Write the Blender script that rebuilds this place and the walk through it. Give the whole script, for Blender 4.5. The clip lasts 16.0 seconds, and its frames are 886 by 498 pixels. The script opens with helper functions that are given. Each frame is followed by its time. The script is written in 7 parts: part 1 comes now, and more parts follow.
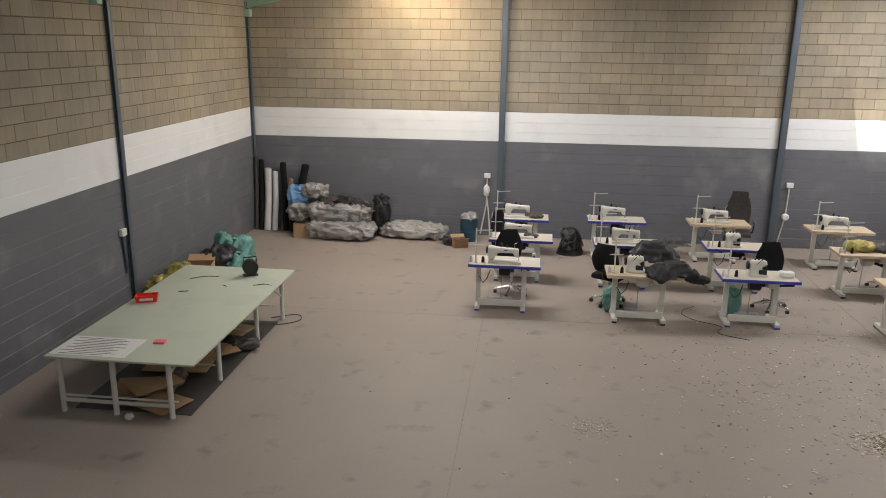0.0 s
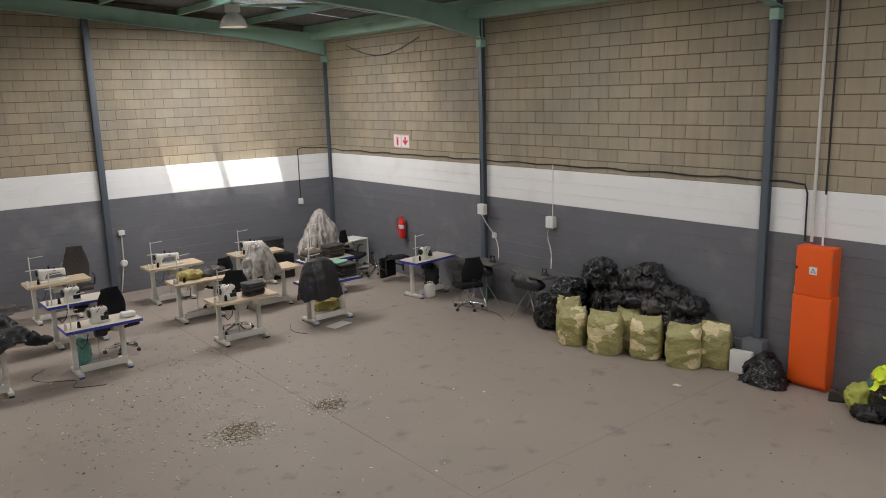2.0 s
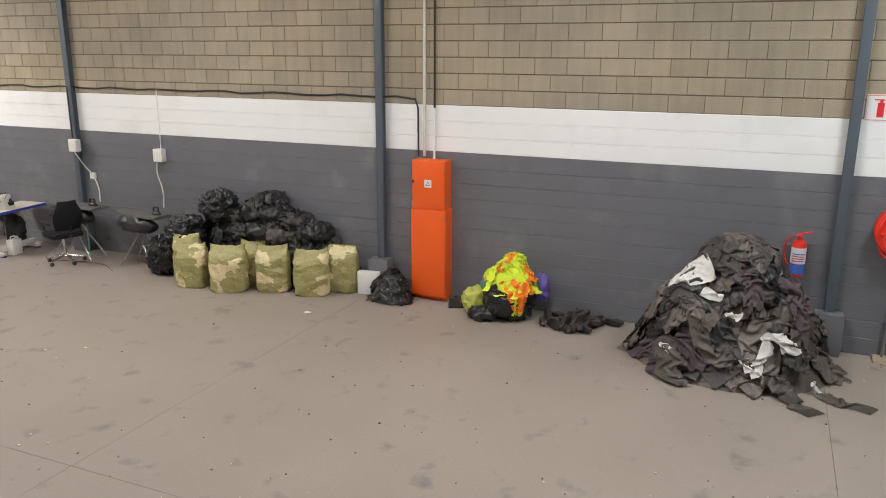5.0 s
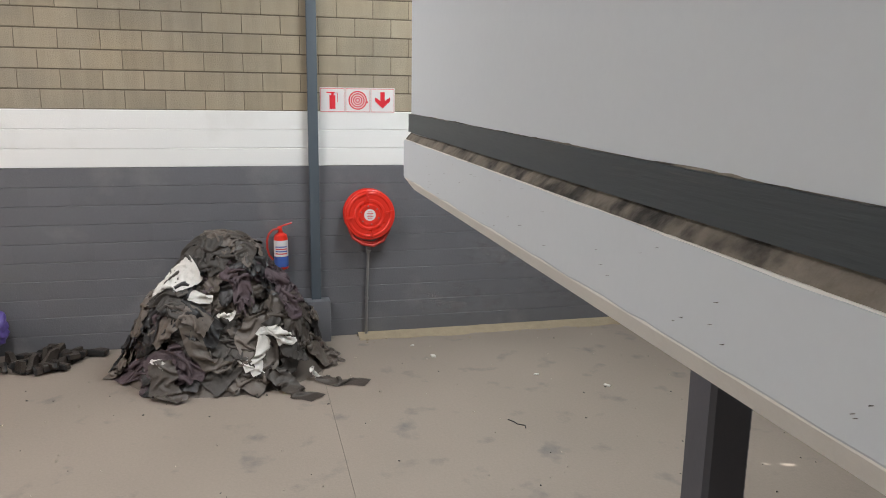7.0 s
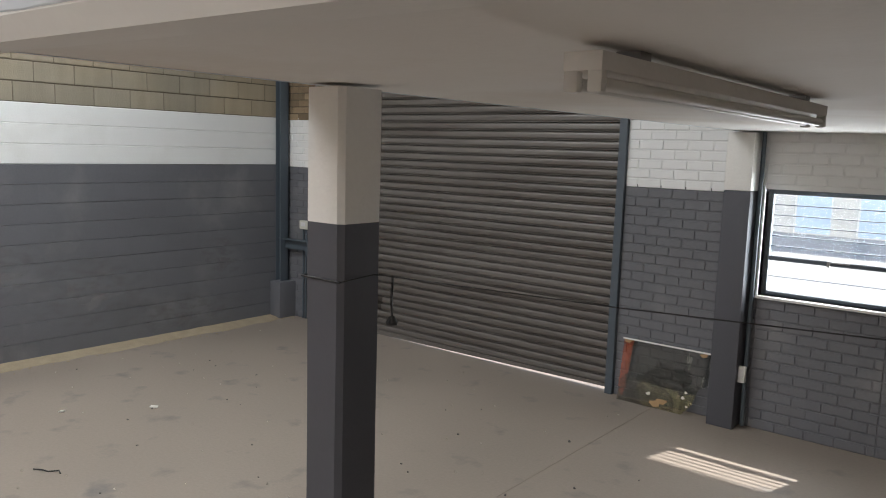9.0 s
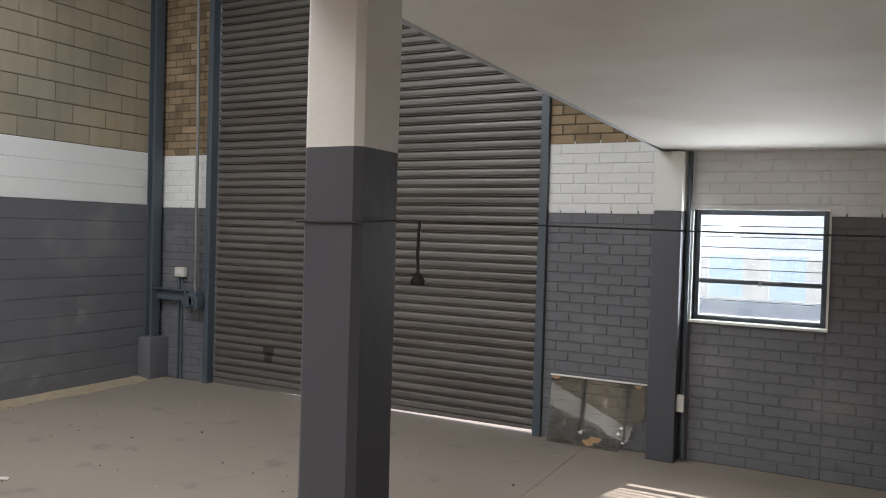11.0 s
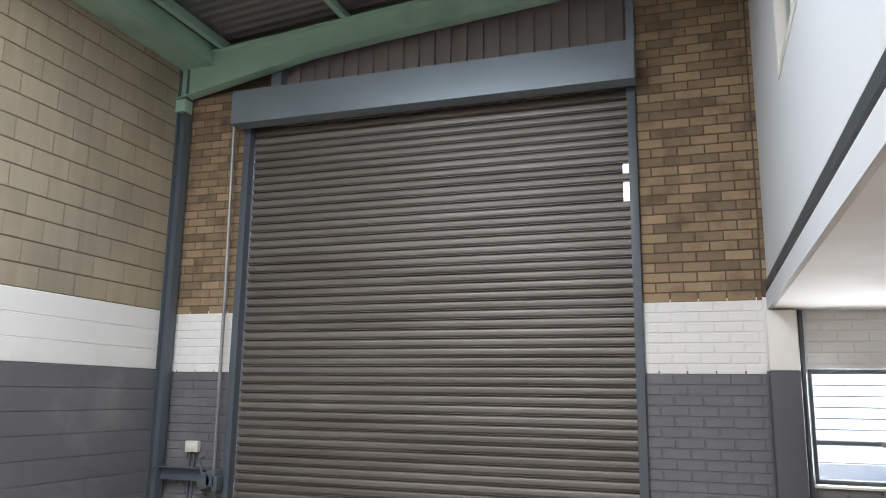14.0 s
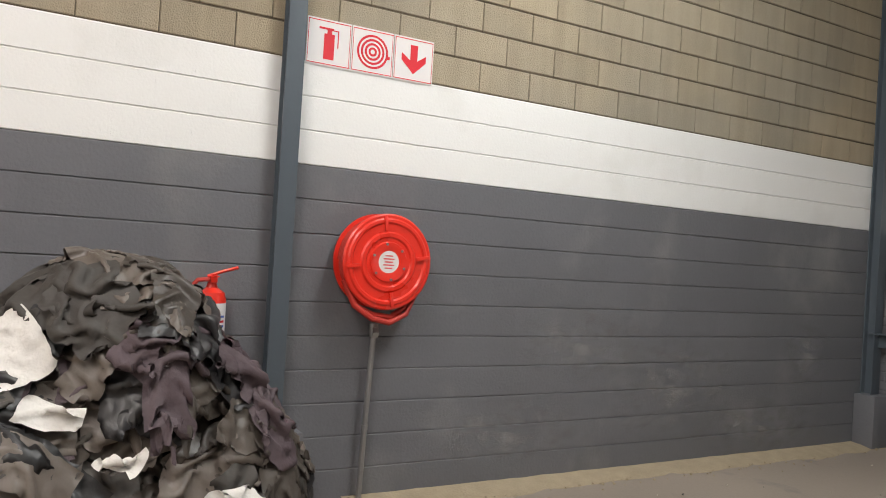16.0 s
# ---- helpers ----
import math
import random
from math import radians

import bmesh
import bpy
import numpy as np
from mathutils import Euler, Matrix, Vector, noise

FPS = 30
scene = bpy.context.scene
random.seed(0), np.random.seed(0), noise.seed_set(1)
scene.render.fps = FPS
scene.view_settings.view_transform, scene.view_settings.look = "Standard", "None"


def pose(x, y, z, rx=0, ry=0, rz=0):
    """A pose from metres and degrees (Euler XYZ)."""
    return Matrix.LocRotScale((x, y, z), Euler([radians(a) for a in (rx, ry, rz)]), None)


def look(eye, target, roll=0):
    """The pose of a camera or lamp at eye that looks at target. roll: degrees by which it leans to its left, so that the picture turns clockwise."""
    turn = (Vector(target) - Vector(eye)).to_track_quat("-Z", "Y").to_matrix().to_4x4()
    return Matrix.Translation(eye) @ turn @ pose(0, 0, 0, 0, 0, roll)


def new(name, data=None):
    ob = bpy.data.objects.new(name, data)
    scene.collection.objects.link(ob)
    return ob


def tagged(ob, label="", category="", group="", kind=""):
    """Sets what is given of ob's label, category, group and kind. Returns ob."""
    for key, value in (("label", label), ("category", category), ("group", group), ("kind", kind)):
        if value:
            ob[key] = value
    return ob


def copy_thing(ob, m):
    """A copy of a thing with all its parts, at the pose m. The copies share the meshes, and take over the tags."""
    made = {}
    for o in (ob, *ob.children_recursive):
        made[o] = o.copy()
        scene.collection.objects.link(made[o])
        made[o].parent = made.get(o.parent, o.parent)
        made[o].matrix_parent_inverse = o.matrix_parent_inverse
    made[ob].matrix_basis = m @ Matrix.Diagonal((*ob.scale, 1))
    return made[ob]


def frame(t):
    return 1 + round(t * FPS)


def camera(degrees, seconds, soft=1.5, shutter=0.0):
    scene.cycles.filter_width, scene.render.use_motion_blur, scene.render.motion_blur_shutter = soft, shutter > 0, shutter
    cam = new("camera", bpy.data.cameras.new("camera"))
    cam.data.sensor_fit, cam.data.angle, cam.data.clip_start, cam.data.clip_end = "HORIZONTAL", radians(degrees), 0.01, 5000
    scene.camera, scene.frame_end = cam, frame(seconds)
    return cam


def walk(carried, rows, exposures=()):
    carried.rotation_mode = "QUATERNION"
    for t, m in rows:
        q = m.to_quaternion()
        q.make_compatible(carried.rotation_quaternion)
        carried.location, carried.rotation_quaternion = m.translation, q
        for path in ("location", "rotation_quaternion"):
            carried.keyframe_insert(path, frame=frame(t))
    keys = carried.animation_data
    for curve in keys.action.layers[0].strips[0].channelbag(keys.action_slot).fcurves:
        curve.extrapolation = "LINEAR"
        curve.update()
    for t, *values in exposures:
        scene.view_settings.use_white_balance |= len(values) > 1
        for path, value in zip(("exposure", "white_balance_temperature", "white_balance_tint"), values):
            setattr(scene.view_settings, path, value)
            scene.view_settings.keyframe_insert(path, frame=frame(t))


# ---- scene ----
cam = camera(60.3, 16.0, soft=1.0)
EXPO = [(0.0, 0.2, 6450, 10), (0.5, -0.1, 6450, 10), (1.0, -0.18, 6500, 10), (1.5, -0.18, 6450, 10), (2.0, 0.0, 6400, 10), (2.5, 0.2, 6450, 10), (3.0, 0.36, 6500, 10), (5.5, 0.68, 6550, 10), (6.5, 0.7, 6500, 10), (7.5, 0.55, 6500, 10),
        (8.0, 0.64, 6450, 9), (8.5, 0.48, 6450, 10), (9.0, 0.64, 6450, 10), (11.5, 0.76, 6450, 11), (12.5, 0.92, 6400, 11), (13.0, 0.95, 6350, 11), (13.5, 1.3, 6250, 12), (14.0, 1.28, 6400, 12), (14.5, 1.13, 6550, 13), (15.0, 1.22, 6900, 13), (15.5, 1.0, 7050, 13), (16.0, 0.86, 6950, 12)]
PATH = [
    (0, (-0.35, 0.268, 3.995), (-0.576, 2.183, 3.467), 0.7),
    (0.5, (-0.272, 0.041, 3.939), (-0.087, 1.969, 3.44), 0.2),
    (1, (-0.186, -0.113, 3.951), (0.392, 1.743, 3.483), -0.1),
    (1.5, (-0.11, -0.331, 3.961), (0.831, 1.38, 3.528), -0.8),
    (2, (-0.012, -0.417, 3.946), (1.228, 1.1, 3.547), -1.6),
    (2.5, (0.2, -0.576, 3.956), (1.636, 0.766, 3.585), -2.0),
    (3, (0.198, -0.574, 3.87), (1.779, 0.592, 3.495), -1.5),
    (3.2, (0.242, -0.558, 3.85), (1.867, 0.545, 3.471), -1.2),
    (5.3, (0.765, -0.12, 3.17), (2.587, 0.53, 2.665), 0.8),
    (5.5, (0.84, -0.15, 3.13), (2.69, 0.393, 2.639), 1.0),
    (6, (0.92, -0.179, 3.068), (2.85, 0.065, 2.606), 1.2),
    (6.5, (1.063, -0.188, 2.958), (3.013, -0.3, 2.528), 1.0),
    (7, (1.22, -0.241, 2.795), (3.12, -0.723, 2.399), 0.8),
    (7.5, (1.404, -0.222, 2.645), (3.195, -1.034, 2.28), 0.8),
    (8, (1.588, -0.26, 2.495), (3.197, -1.397, 2.147), 0.9),
    (8.5, (1.711, -0.241, 2.371), (3.112, -1.632, 2.053), 1.3),
    (9, (1.871, -0.231, 2.273), (3.12, -1.771, 2.011), 1.7),
    (9.2, (1.95, -0.252, 2.215), (3.137, -1.843, 1.974), 2.0),
    (11.3, (2.826, -0.393, 1.731), (3.749, -2.167, 1.696), 1.6),
    (11.5, (2.945, -0.392, 1.695), (3.858, -2.171, 1.663), 1.6),
    (12, (3.241, -0.382, 1.558), (4.147, -2.165, 1.576), 1.7),
    (12.5, (3.624, -0.311, 1.532), (4.514, -2.101, 1.605), 1.8),
    (13, (4.025, -0.285, 1.619), (4.828, -2.109, 1.788), 1.9),
    (13.5, (4.29, -0.128, 1.725), (4.969, -1.987, 2.012), 1.5),
    (14, (4.551, -0.039, 1.771), (5.182, -1.899, 2.149), 0.8),
    (14.5, (4.87, -0.143, 1.662), (5.678, -1.949, 1.951), 1.5),
    (15, (5.152, -0.101, 1.567), (6.259, -1.759, 1.731), 1.9),
    (15.5, (5.335, 0.052, 1.473), (6.789, -1.319, 1.563), 3.3),
    (16, (5.582, 0.41, 1.523), (7.323, -0.574, 1.538), 3.6),
]
walk(cam, [(t, look(eye, target, roll)) for t, eye, target, roll in PATH],
     exposures=EXPO)

# ---- light ----
SUN_AZ, SUN_EL = 16.5, 53.0          # sunlight travels towards +y, a little to +x
world = bpy.data.worlds.new("sky")
scene.world = world
world.use_nodes = True
wn = world.node_tree.nodes
sky = wn.new("ShaderNodeTexSky")
sky.sky_type = 'NISHITA'
sky.sun_disc = False
sky.sun_elevation = radians(SUN_EL)
sky.sun_rotation = radians(180 + SUN_AZ)
wn["Background"].inputs["Strength"].default_value = 0.15
world.node_tree.links.new(sky.outputs["Color"], wn["Background"].inputs["Color"])

sun_data = bpy.data.lights.new("sun", 'SUN')
sun_data.energy, sun_data.angle, sun_data.color = 5.0, radians(0.5), (1.0, 0.95, 0.87)
sun = new("sun", sun_data)
ca, sa, ce, se = math.cos(radians(SUN_AZ)), math.sin(radians(SUN_AZ)), math.cos(radians(SUN_EL)), math.sin(radians(SUN_EL))
sun.matrix_world = look((0, -30, 40), (0 + sa * ce, -30 + ca * ce, 40 - se))


def area_lamp(name, eye, target, sx, sy, watts, color=(1, 1, 1)):
    d = bpy.data.lights.new(name, 'AREA')
    d.shape, d.size, d.size_y, d.energy, d.color = 'RECTANGLE', sx, sy, watts, color
    ob = new(name, d)
    ob.matrix_world = look(eye, target)
    return ob


EX, WX, NY, SY = 9.86, -6.31, 16.0, -6.75     # inner faces of the four walls
BAY = 5.62
COLS_Y = [-0.93, -0.93 + BAY, -0.93 + 2 * BAY]
RIDGE_X, RIDGE_Z, E_EAVE, W_EAVE = 1.8, 6.25, 5.55, 5.2


def roof_z(x):
    if x > RIDGE_X:
        return RIDGE_Z + (E_EAVE - RIDGE_Z) * (x - RIDGE_X) / (EX - RIDGE_X)
    return RIDGE_Z + (W_EAVE - RIDGE_Z) * (RIDGE_X - x) / (RIDGE_X - WX)


# lamps added for daylight under the roof sheets (y centre, x from, x to, width)
SKYLIGHTS = [(13.50, 5.08, 7.75, 1.16, 90), (7.2, 5.2, 7.9, 0.9, 38), (2.0, 4.8, 7.5, 0.9, 46), (-2.6, 6.0, 8.6, 0.9, 46),
             (13.2, -3.5, 0.0, 0.9, 56), (7.6, -3.2, 0.6, 0.9, 17), (2.0, -4.6, 0.6, 0.9, 4)]
for ys, xa, xb, w, watts in SKYLIGHTS:
    tone = (0.93, 0.98, 1.0) if ys < 0 else (1.0, 0.965, 0.955)
    xm = (xa + xb) / 2
    zc = min(roof_z(xa), roof_z(xb)) - 0.32
    area_lamp("skylight_lamp", (xm, ys, zc), (xm, ys, 0), xb - xa, w, watts * (xb - xa), tone)
# the lit high-bay lamp by the north wall
warm = bpy.data.lights.new("highbay_bulb", 'POINT')
warm.energy, warm.shadow_soft_size, warm.color = 125.0, 0.12, (1.0, 0.80, 0.55)
new("highbay_bulb", warm).location = (-2.7, 14.9, 4.98)
# daylight through the louvre window
area_lamp("window_lamp", (3.28, -6.93, 1.58), (3.28, 0, 1.2), 0.95, 0.85, 26.0, (0.95, 0.98, 1.0))


# ---- materials ----
def material(name, color, rough=0.8, metal=0.0, var=0.15, scale=6.0, fine=60.0, bump=0.15, bump_scale=40.0, random_var=0.0,
             tint=None, tint_scale=1.2, tint_low=0.45, tint_high=0.7, rough_var=0.1, spec=0.5, stretch=(1, 1, 1), bump_distance=0.01, streak=0.0):
    """Two scales of variation on a base colour, a stain of a second colour, fine relief and an uneven gloss."""
    m = bpy.data.materials.new(name)
    m.use_nodes = True
    n, l = m.node_tree.nodes, m.node_tree.links
    b = n["Principled BSDF"]
    geo = n.new("ShaderNodeNewGeometry")
    mp = n.new("ShaderNodeMapping")
    mp.inputs["Scale"].default_value = stretch
    l.new(geo.outputs["Position"], mp.inputs["Vector"])

    def noise_tex(s, detail=4.0):
        t = n.new("ShaderNodeTexNoise")
        t.inputs["Scale"].default_value = s
        t.inputs["Detail"].default_value = detail
        l.new(mp.outputs["Vector"], t.inputs["Vector"])
        return t

    def math_node(op, a, c):
        t = n.new("ShaderNodeMath")
        t.operation = op
        for i, v in enumerate((a, c)):
            if isinstance(v, (int, float)):
                t.inputs[i].default_value = v
            else:
                l.new(v, t.inputs[i])
        return t.outputs[0]

    coarse, grain = noise_tex(scale, 5.0), noise_tex(fine, 3.0)
    v = math_node('ADD', math_node('MULTIPLY', math_node('SUBTRACT', coarse.outputs["Fac"], 0.5), 2.2 * var),
                  math_node('MULTIPLY', math_node('SUBTRACT', grain.outputs["Fac"], 0.5), 1.3 * var))
    if random_var:
        info = n.new("ShaderNodeObjectInfo")
        r = math_node('FRACT', math_node('ADD', info.outputs["Random"], geo.outputs["Random Per Island"]), 0)
        v = math_node('ADD', v, math_node('MULTIPLY', math_node('SUBTRACT', r, 0.5), 2 * random_var))
    if streak:
        # soft upright bands inside each unit
        up = n.new("ShaderNodeMapping")
        up.inputs["Scale"].default_value = (1, 1, 0.09)
        l.new(geo.outputs["Position"], up.inputs["Vector"])
        st = n.new("ShaderNodeTexNoise")
        st.inputs["Scale"].default_value, st.inputs["Detail"].default_value = 11.0, 3.0
        l.new(up.outputs["Vector"], st.inputs["Vector"])
        v = math_node('ADD', v, math_node('MULTIPLY', math_node('SUBTRACT', st.outputs["Fac"], 0.5), 2 * streak))
    v = math_node('ADD', v, 1.0)
    base = n.new("ShaderNodeRGB")
    base.outputs[0].default_value = (*color, 1)
    col = base.outputs[0]
    if tint:
        t = noise_tex(tint_scale, 6.0)
        ramp = n.new("ShaderNodeMapRange")
        ramp.inputs["From Min"].default_value, ramp.inputs["From Max"].default_value = tint_low, tint_high
        l.new(t.outputs["Fac"], ramp.inputs["Value"])
        mix = n.new("ShaderNodeMixRGB")
        mix.inputs["Color2"].default_value = (*tint, 1)
        l.new(ramp.outputs["Result"], mix.inputs["Fac"])
        l.new(col, mix.inputs["Color1"])
        col = mix.outputs[0]
    mul = n.new("ShaderNodeVectorMath")
    mul.operation = 'SCALE'
    l.new(col, mul.inputs[0])
    l.new(v, mul.inputs["Scale"])
    l.new(mul.outputs[0], b.inputs["Base Color"])
    b.inputs["Metallic"].default_value = metal
    b.inputs["Specular IOR Level"].default_value = spec
    l.new(math_node('ADD', math_node('MULTIPLY', math_node('SUBTRACT', coarse.outputs["Fac"], 0.5), 2 * rough_var), rough), b.inputs["Roughness"])
    if bump:
        bt, bn = noise_tex(bump_scale, 4.0), n.new("ShaderNodeBump")
        bn.inputs["Strength"].default_value = bump
        bn.inputs["Distance"].default_value = bump_distance
        l.new(bt.outputs["Fac"], bn.inputs["Height"])
        l.new(bn.outputs["Normal"], b.inputs["Normal"])
    return m


M = {}
M["block"] = material("raw_block", (0.365, 0.305, 0.218), 0.95, var=0.15, scale=1.1, fine=85, bump=0.7, bump_scale=120, random_var=0.075,
                      tint=(0.31, 0.272, 0.212), tint_scale=0.7, tint_low=0.42, tint_high=0.62, streak=0.16)
M["mortar"] = material("block_mortar", (0.135, 0.108, 0.078), 0.95, var=0.15, scale=5, bump=0.4, bump_scale=80)
M["white_wall"] = material("white_wall_paint", (0.80, 0.80, 0.79), 0.55, var=0.03, scale=2, bump=0.15, bump_scale=70, tint=(0.66, 0.65, 0.62), tint_scale=1.5, tint_low=0.55, tint_high=0.9)
M["dark_wall"] = material("dark_grey_wall_paint", (0.142, 0.144, 0.158), 0.45, var=0.10, scale=1.3, fine=45, bump=0.3, bump_scale=55, random_var=0.03,
                          tint=(0.225, 0.222, 0.225), tint_scale=1.6, tint_low=0.56, tint_high=0.80)
M["dark_steel"] = material("grey_painted_steel", (0.085, 0.105, 0.125), 0.45, var=0.06, scale=3, bump=0.08, bump_scale=30)
M["green_steel"] = material("mint_green_painted_steel", (0.36, 0.56, 0.46), 0.5, var=0.08, scale=2.5, bump=0.1, bump_scale=30, tint=(0.2, 0.32, 0.26), tint_low=0.55, tint_high=0.8)
M["roof"] = material("dusty_roof_sheet", (0.17, 0.17, 0.17), 0.6, 0.3, var=0.2, scale=2, bump=0.1)
M["cladding"] = material("brown_cladding_sheet", (0.24, 0.215, 0.21), 0.6, 0.2, var=0.12, scale=2, bump=0.1)
M["brick"] = material("yellow_brown_brick", (0.285, 0.208, 0.128), 0.9, var=0.18, scale=7, fine=120, bump=0.6, bump_scale=150, random_var=0.34,
                      tint=(0.17, 0.115, 0.075), tint_scale=4.5, tint_low=0.5, tint_high=0.72)
M["brick_mortar"] = material("dark_brick_mortar", (0.13, 0.10, 0.07), 0.95, var=0.2, scale=8, bump=0.5)
M["soffit"] = material("soffit_paint", (0.80, 0.785, 0.75), 0.8, var=0.03, scale=1.5, bump=0.15, bump_scale=25, tint=(0.66, 0.61, 0.54), tint_scale=0.9, tint_low=0.5, tint_high=0.8)
M["fascia"] = material("pale_grey_blue_wall_paint", (0.60, 0.635, 0.67), 0.75, var=0.03, scale=1.5, bump=0.04, bump_scale=30)
M["grime"] = material("grimy_ledge_mortar", (0.22, 0.19, 0.155), 0.95, var=0.35, scale=14, bump=0.8, bump_scale=50, tint=(0.05, 0.045, 0.04), tint_scale=12, tint_low=0.45, tint_high=0.62)
M["band"] = material("dark_grey_painted_strip", (0.05, 0.062, 0.07), 0.45, var=0.12, scale=3, bump=0.15, bump_scale=40, stretch=(0.25, 1, 4), tint=(0.16, 0.14, 0.12), tint_scale=5, tint_low=0.66, tint_high=0.8)
M["column_white"] = material("cream_column_paint", (0.79, 0.775, 0.74), 0.6, var=0.05, scale=4, bump=0.25)
M["column_dark"] = material("charcoal_column_paint", (0.078, 0.079, 0.092), 0.6, var=0.06, scale=3, bump=0.2, bump_scale=20)
M["slat"] = material("weathered_shutter_steel", (0.172, 0.156, 0.143), 0.45, 0.3, var=0.22, scale=2.2, fine=30, bump=0.1, bump_scale=40, random_var=0.10,
                     tint=(0.115, 0.098, 0.086), tint_scale=1.4, tint_low=0.42, tint_high=0.75, stretch=(0.35, 1, 4), rough_var=0.18)
M["slat_dark"] = material("blackened_shutter_steel", (0.05, 0.042, 0.036), 0.5, 0.3, var=0.3, scale=9, bump=0.1)
M["housing"] = material("grey_blue_sheet_steel", (0.22, 0.265, 0.305), 0.35, 0.35, var=0.1, scale=1.5, bump=0.08, rough_var=0.15)
M["floor"] = material("dusty_concrete_floor", (0.288, 0.240, 0.202), 0.6, var=0.14, scale=0.9, fine=42, bump=0.15, bump_scale=60,
                      tint=(0.165, 0.152, 0.148), tint_scale=3.0, tint_low=0.60, tint_high=0.76, rough_var=0.16)
M["joint"] = material("floor_joint_filler", (0.16, 0.135, 0.115), 0.9, var=0.2)
M["sand"] = material("sandy_floor_edge", (0.36, 0.29, 0.2), 0.95, var=0.2, scale=9, bump=0.6, bump_scale=60)
M["white_plastic"] = material("white_plastic", (0.75, 0.74, 0.70), 0.4, var=0.03, bump=0)
M["cream_enamel"] = material("cream_enamel", (0.66, 0.64, 0.57), 0.35, var=0.05, scale=12, bump=0.03)
M["table_frame"] = material("off_white_frame_paint", (0.60, 0.585, 0.53), 0.45, var=0.06, scale=10, bump=0.05, tint=(0.4, 0.36, 0.3), tint_scale=7, tint_low=0.62, tint_high=0.85)
M["laminate"] = material("speckled_cream_laminate", (0.58, 0.52, 0.43), 0.45, var=0.06, scale=14, bump=0.05)
M["wood"] = material("pale_worn_wood", (0.53, 0.42, 0.29), 0.55, var=0.14, scale=5, fine=60, bump=0.15, stretch=(1, 9, 1))
M["blue_edge"] = material("blue_plastic_edge", (0.035, 0.05, 0.33), 0.4, var=0.08, bump=0)
M["black_plastic"] = material("black_plastic", (0.012, 0.012, 0.013), 0.45, var=0.12, bump=0.1)
M["black_fabric"] = material("black_fabric", (0.012, 0.012, 0.013), 0.9, spec=0.25, var=0.2, scale=15, bump=0.3, bump_scale=200)
M["chrome"] = material("dull_chrome", (0.62, 0.62, 0.62), 0.25, 0.95, var=0.06, bump=0)
M["steel"] = material("grey_steel", (0.35, 0.35, 0.35), 0.4, 0.8, var=0.1, bump=0.05)
M["cloth_black"] = material("black_cloth", (0.015, 0.014, 0.015), 0.42, spec=0.5, var=0.3, scale=9, bump=0.3, bump_scale=22, bump_distance=0.012, random_var=0.35)
M["cloth_brown"] = material("dark_brown_work_cloth", (0.094, 0.077, 0.065), 0.46, spec=0.5, var=0.2, scale=9, bump=0.3, bump_scale=22, bump_distance=0.012, random_var=0.5)
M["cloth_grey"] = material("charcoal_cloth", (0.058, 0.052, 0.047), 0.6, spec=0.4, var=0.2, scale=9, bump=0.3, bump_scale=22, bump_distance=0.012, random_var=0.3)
M["cloth_white"] = material("white_cloth", (0.62, 0.60, 0.57), 0.85, var=0.08, scale=9, bump=0.4, bump_scale=50)
M["cloth_plum"] = material("plum_lining_cloth", (0.075, 0.052, 0.060), 0.7, var=0.2, scale=9, bump=0.4, bump_scale=50)
M["bin_bag"] = material("black_plastic_bag", (0.013, 0.013, 0.014), 0.28, var=0.2, scale=9, bump=0.7, bump_scale=26, bump_distance=0.02)
M["green_sack"] = material("olive_printed_plastic_sack", (0.33, 0.30, 0.12), 0.4, var=0.12, scale=9, bump=0.8, bump_scale=20, bump_distance=0.02,
                           tint=(0.66, 0.56, 0.32), tint_scale=2.6, tint_low=0.575, tint_high=0.585, stretch=(1, 1, 1.5))
M["clear_bag"] = material("cloudy_plastic_wrap", (0.36, 0.34, 0.315), 0.22, var=0.2, scale=7, bump=1.0, bump_scale=13, bump_distance=0.035, tint=(0.17, 0.16, 0.15), tint_scale=5, tint_low=0.42, tint_high=0.75, stretch=(0.5, 1, 1.4))
M["clear_cover"] = material("pale_plastic_dust_cover", (0.40, 0.37, 0.335), 0.2, var=0.25, scale=9, bump=1.0, bump_scale=15, bump_distance=0.03, tint=(0.15, 0.14, 0.13), tint_scale=6, tint_low=0.46, tint_high=0.66, stretch=(1.5, 1.5, 0.6))
M["blue_bag"] = material("light_blue_plastic_bag", (0.16, 0.33, 0.55), 0.35, var=0.15, bump=0.6, bump_scale=20)
M["teal_bag"] = material("teal_green_plastic_bag", (0.11, 0.27, 0.23), 0.35, var=0.3, scale=8, bump=0.8, bump_scale=20, bump_distance=0.02)
M["yellow_bag"] = material("mustard_plastic_bag", (0.33, 0.27, 0.07), 0.4, var=0.25, scale=8, bump=0.7, bump_scale=20, bump_distance=0.02)
M["lime_bag"] = material("lime_plastic_bag", (0.40, 0.42, 0.08), 0.4, var=0.15, bump=0.6, bump_scale=20)
M["hivis_yellow"] = material("fluorescent_yellow_cloth", (0.66, 0.80, 0.04), 0.8, var=0.1, bump=0.4, tint=(0.95, 0.22, 0.015), tint_scale=3.0, tint_low=0.60, tint_high=0.61)
M["hivis_orange"] = material("fluorescent_orange_cloth", (0.95, 0.22, 0.015), 0.8, var=0.1, bump=0.4, tint=(0.66, 0.80, 0.04), tint_scale=6, tint_low=0.55, tint_high=0.57)
M["purple_bag"] = material("violet_plastic", (0.14, 0.10, 0.36), 0.4, var=0.15, bump=0.3)
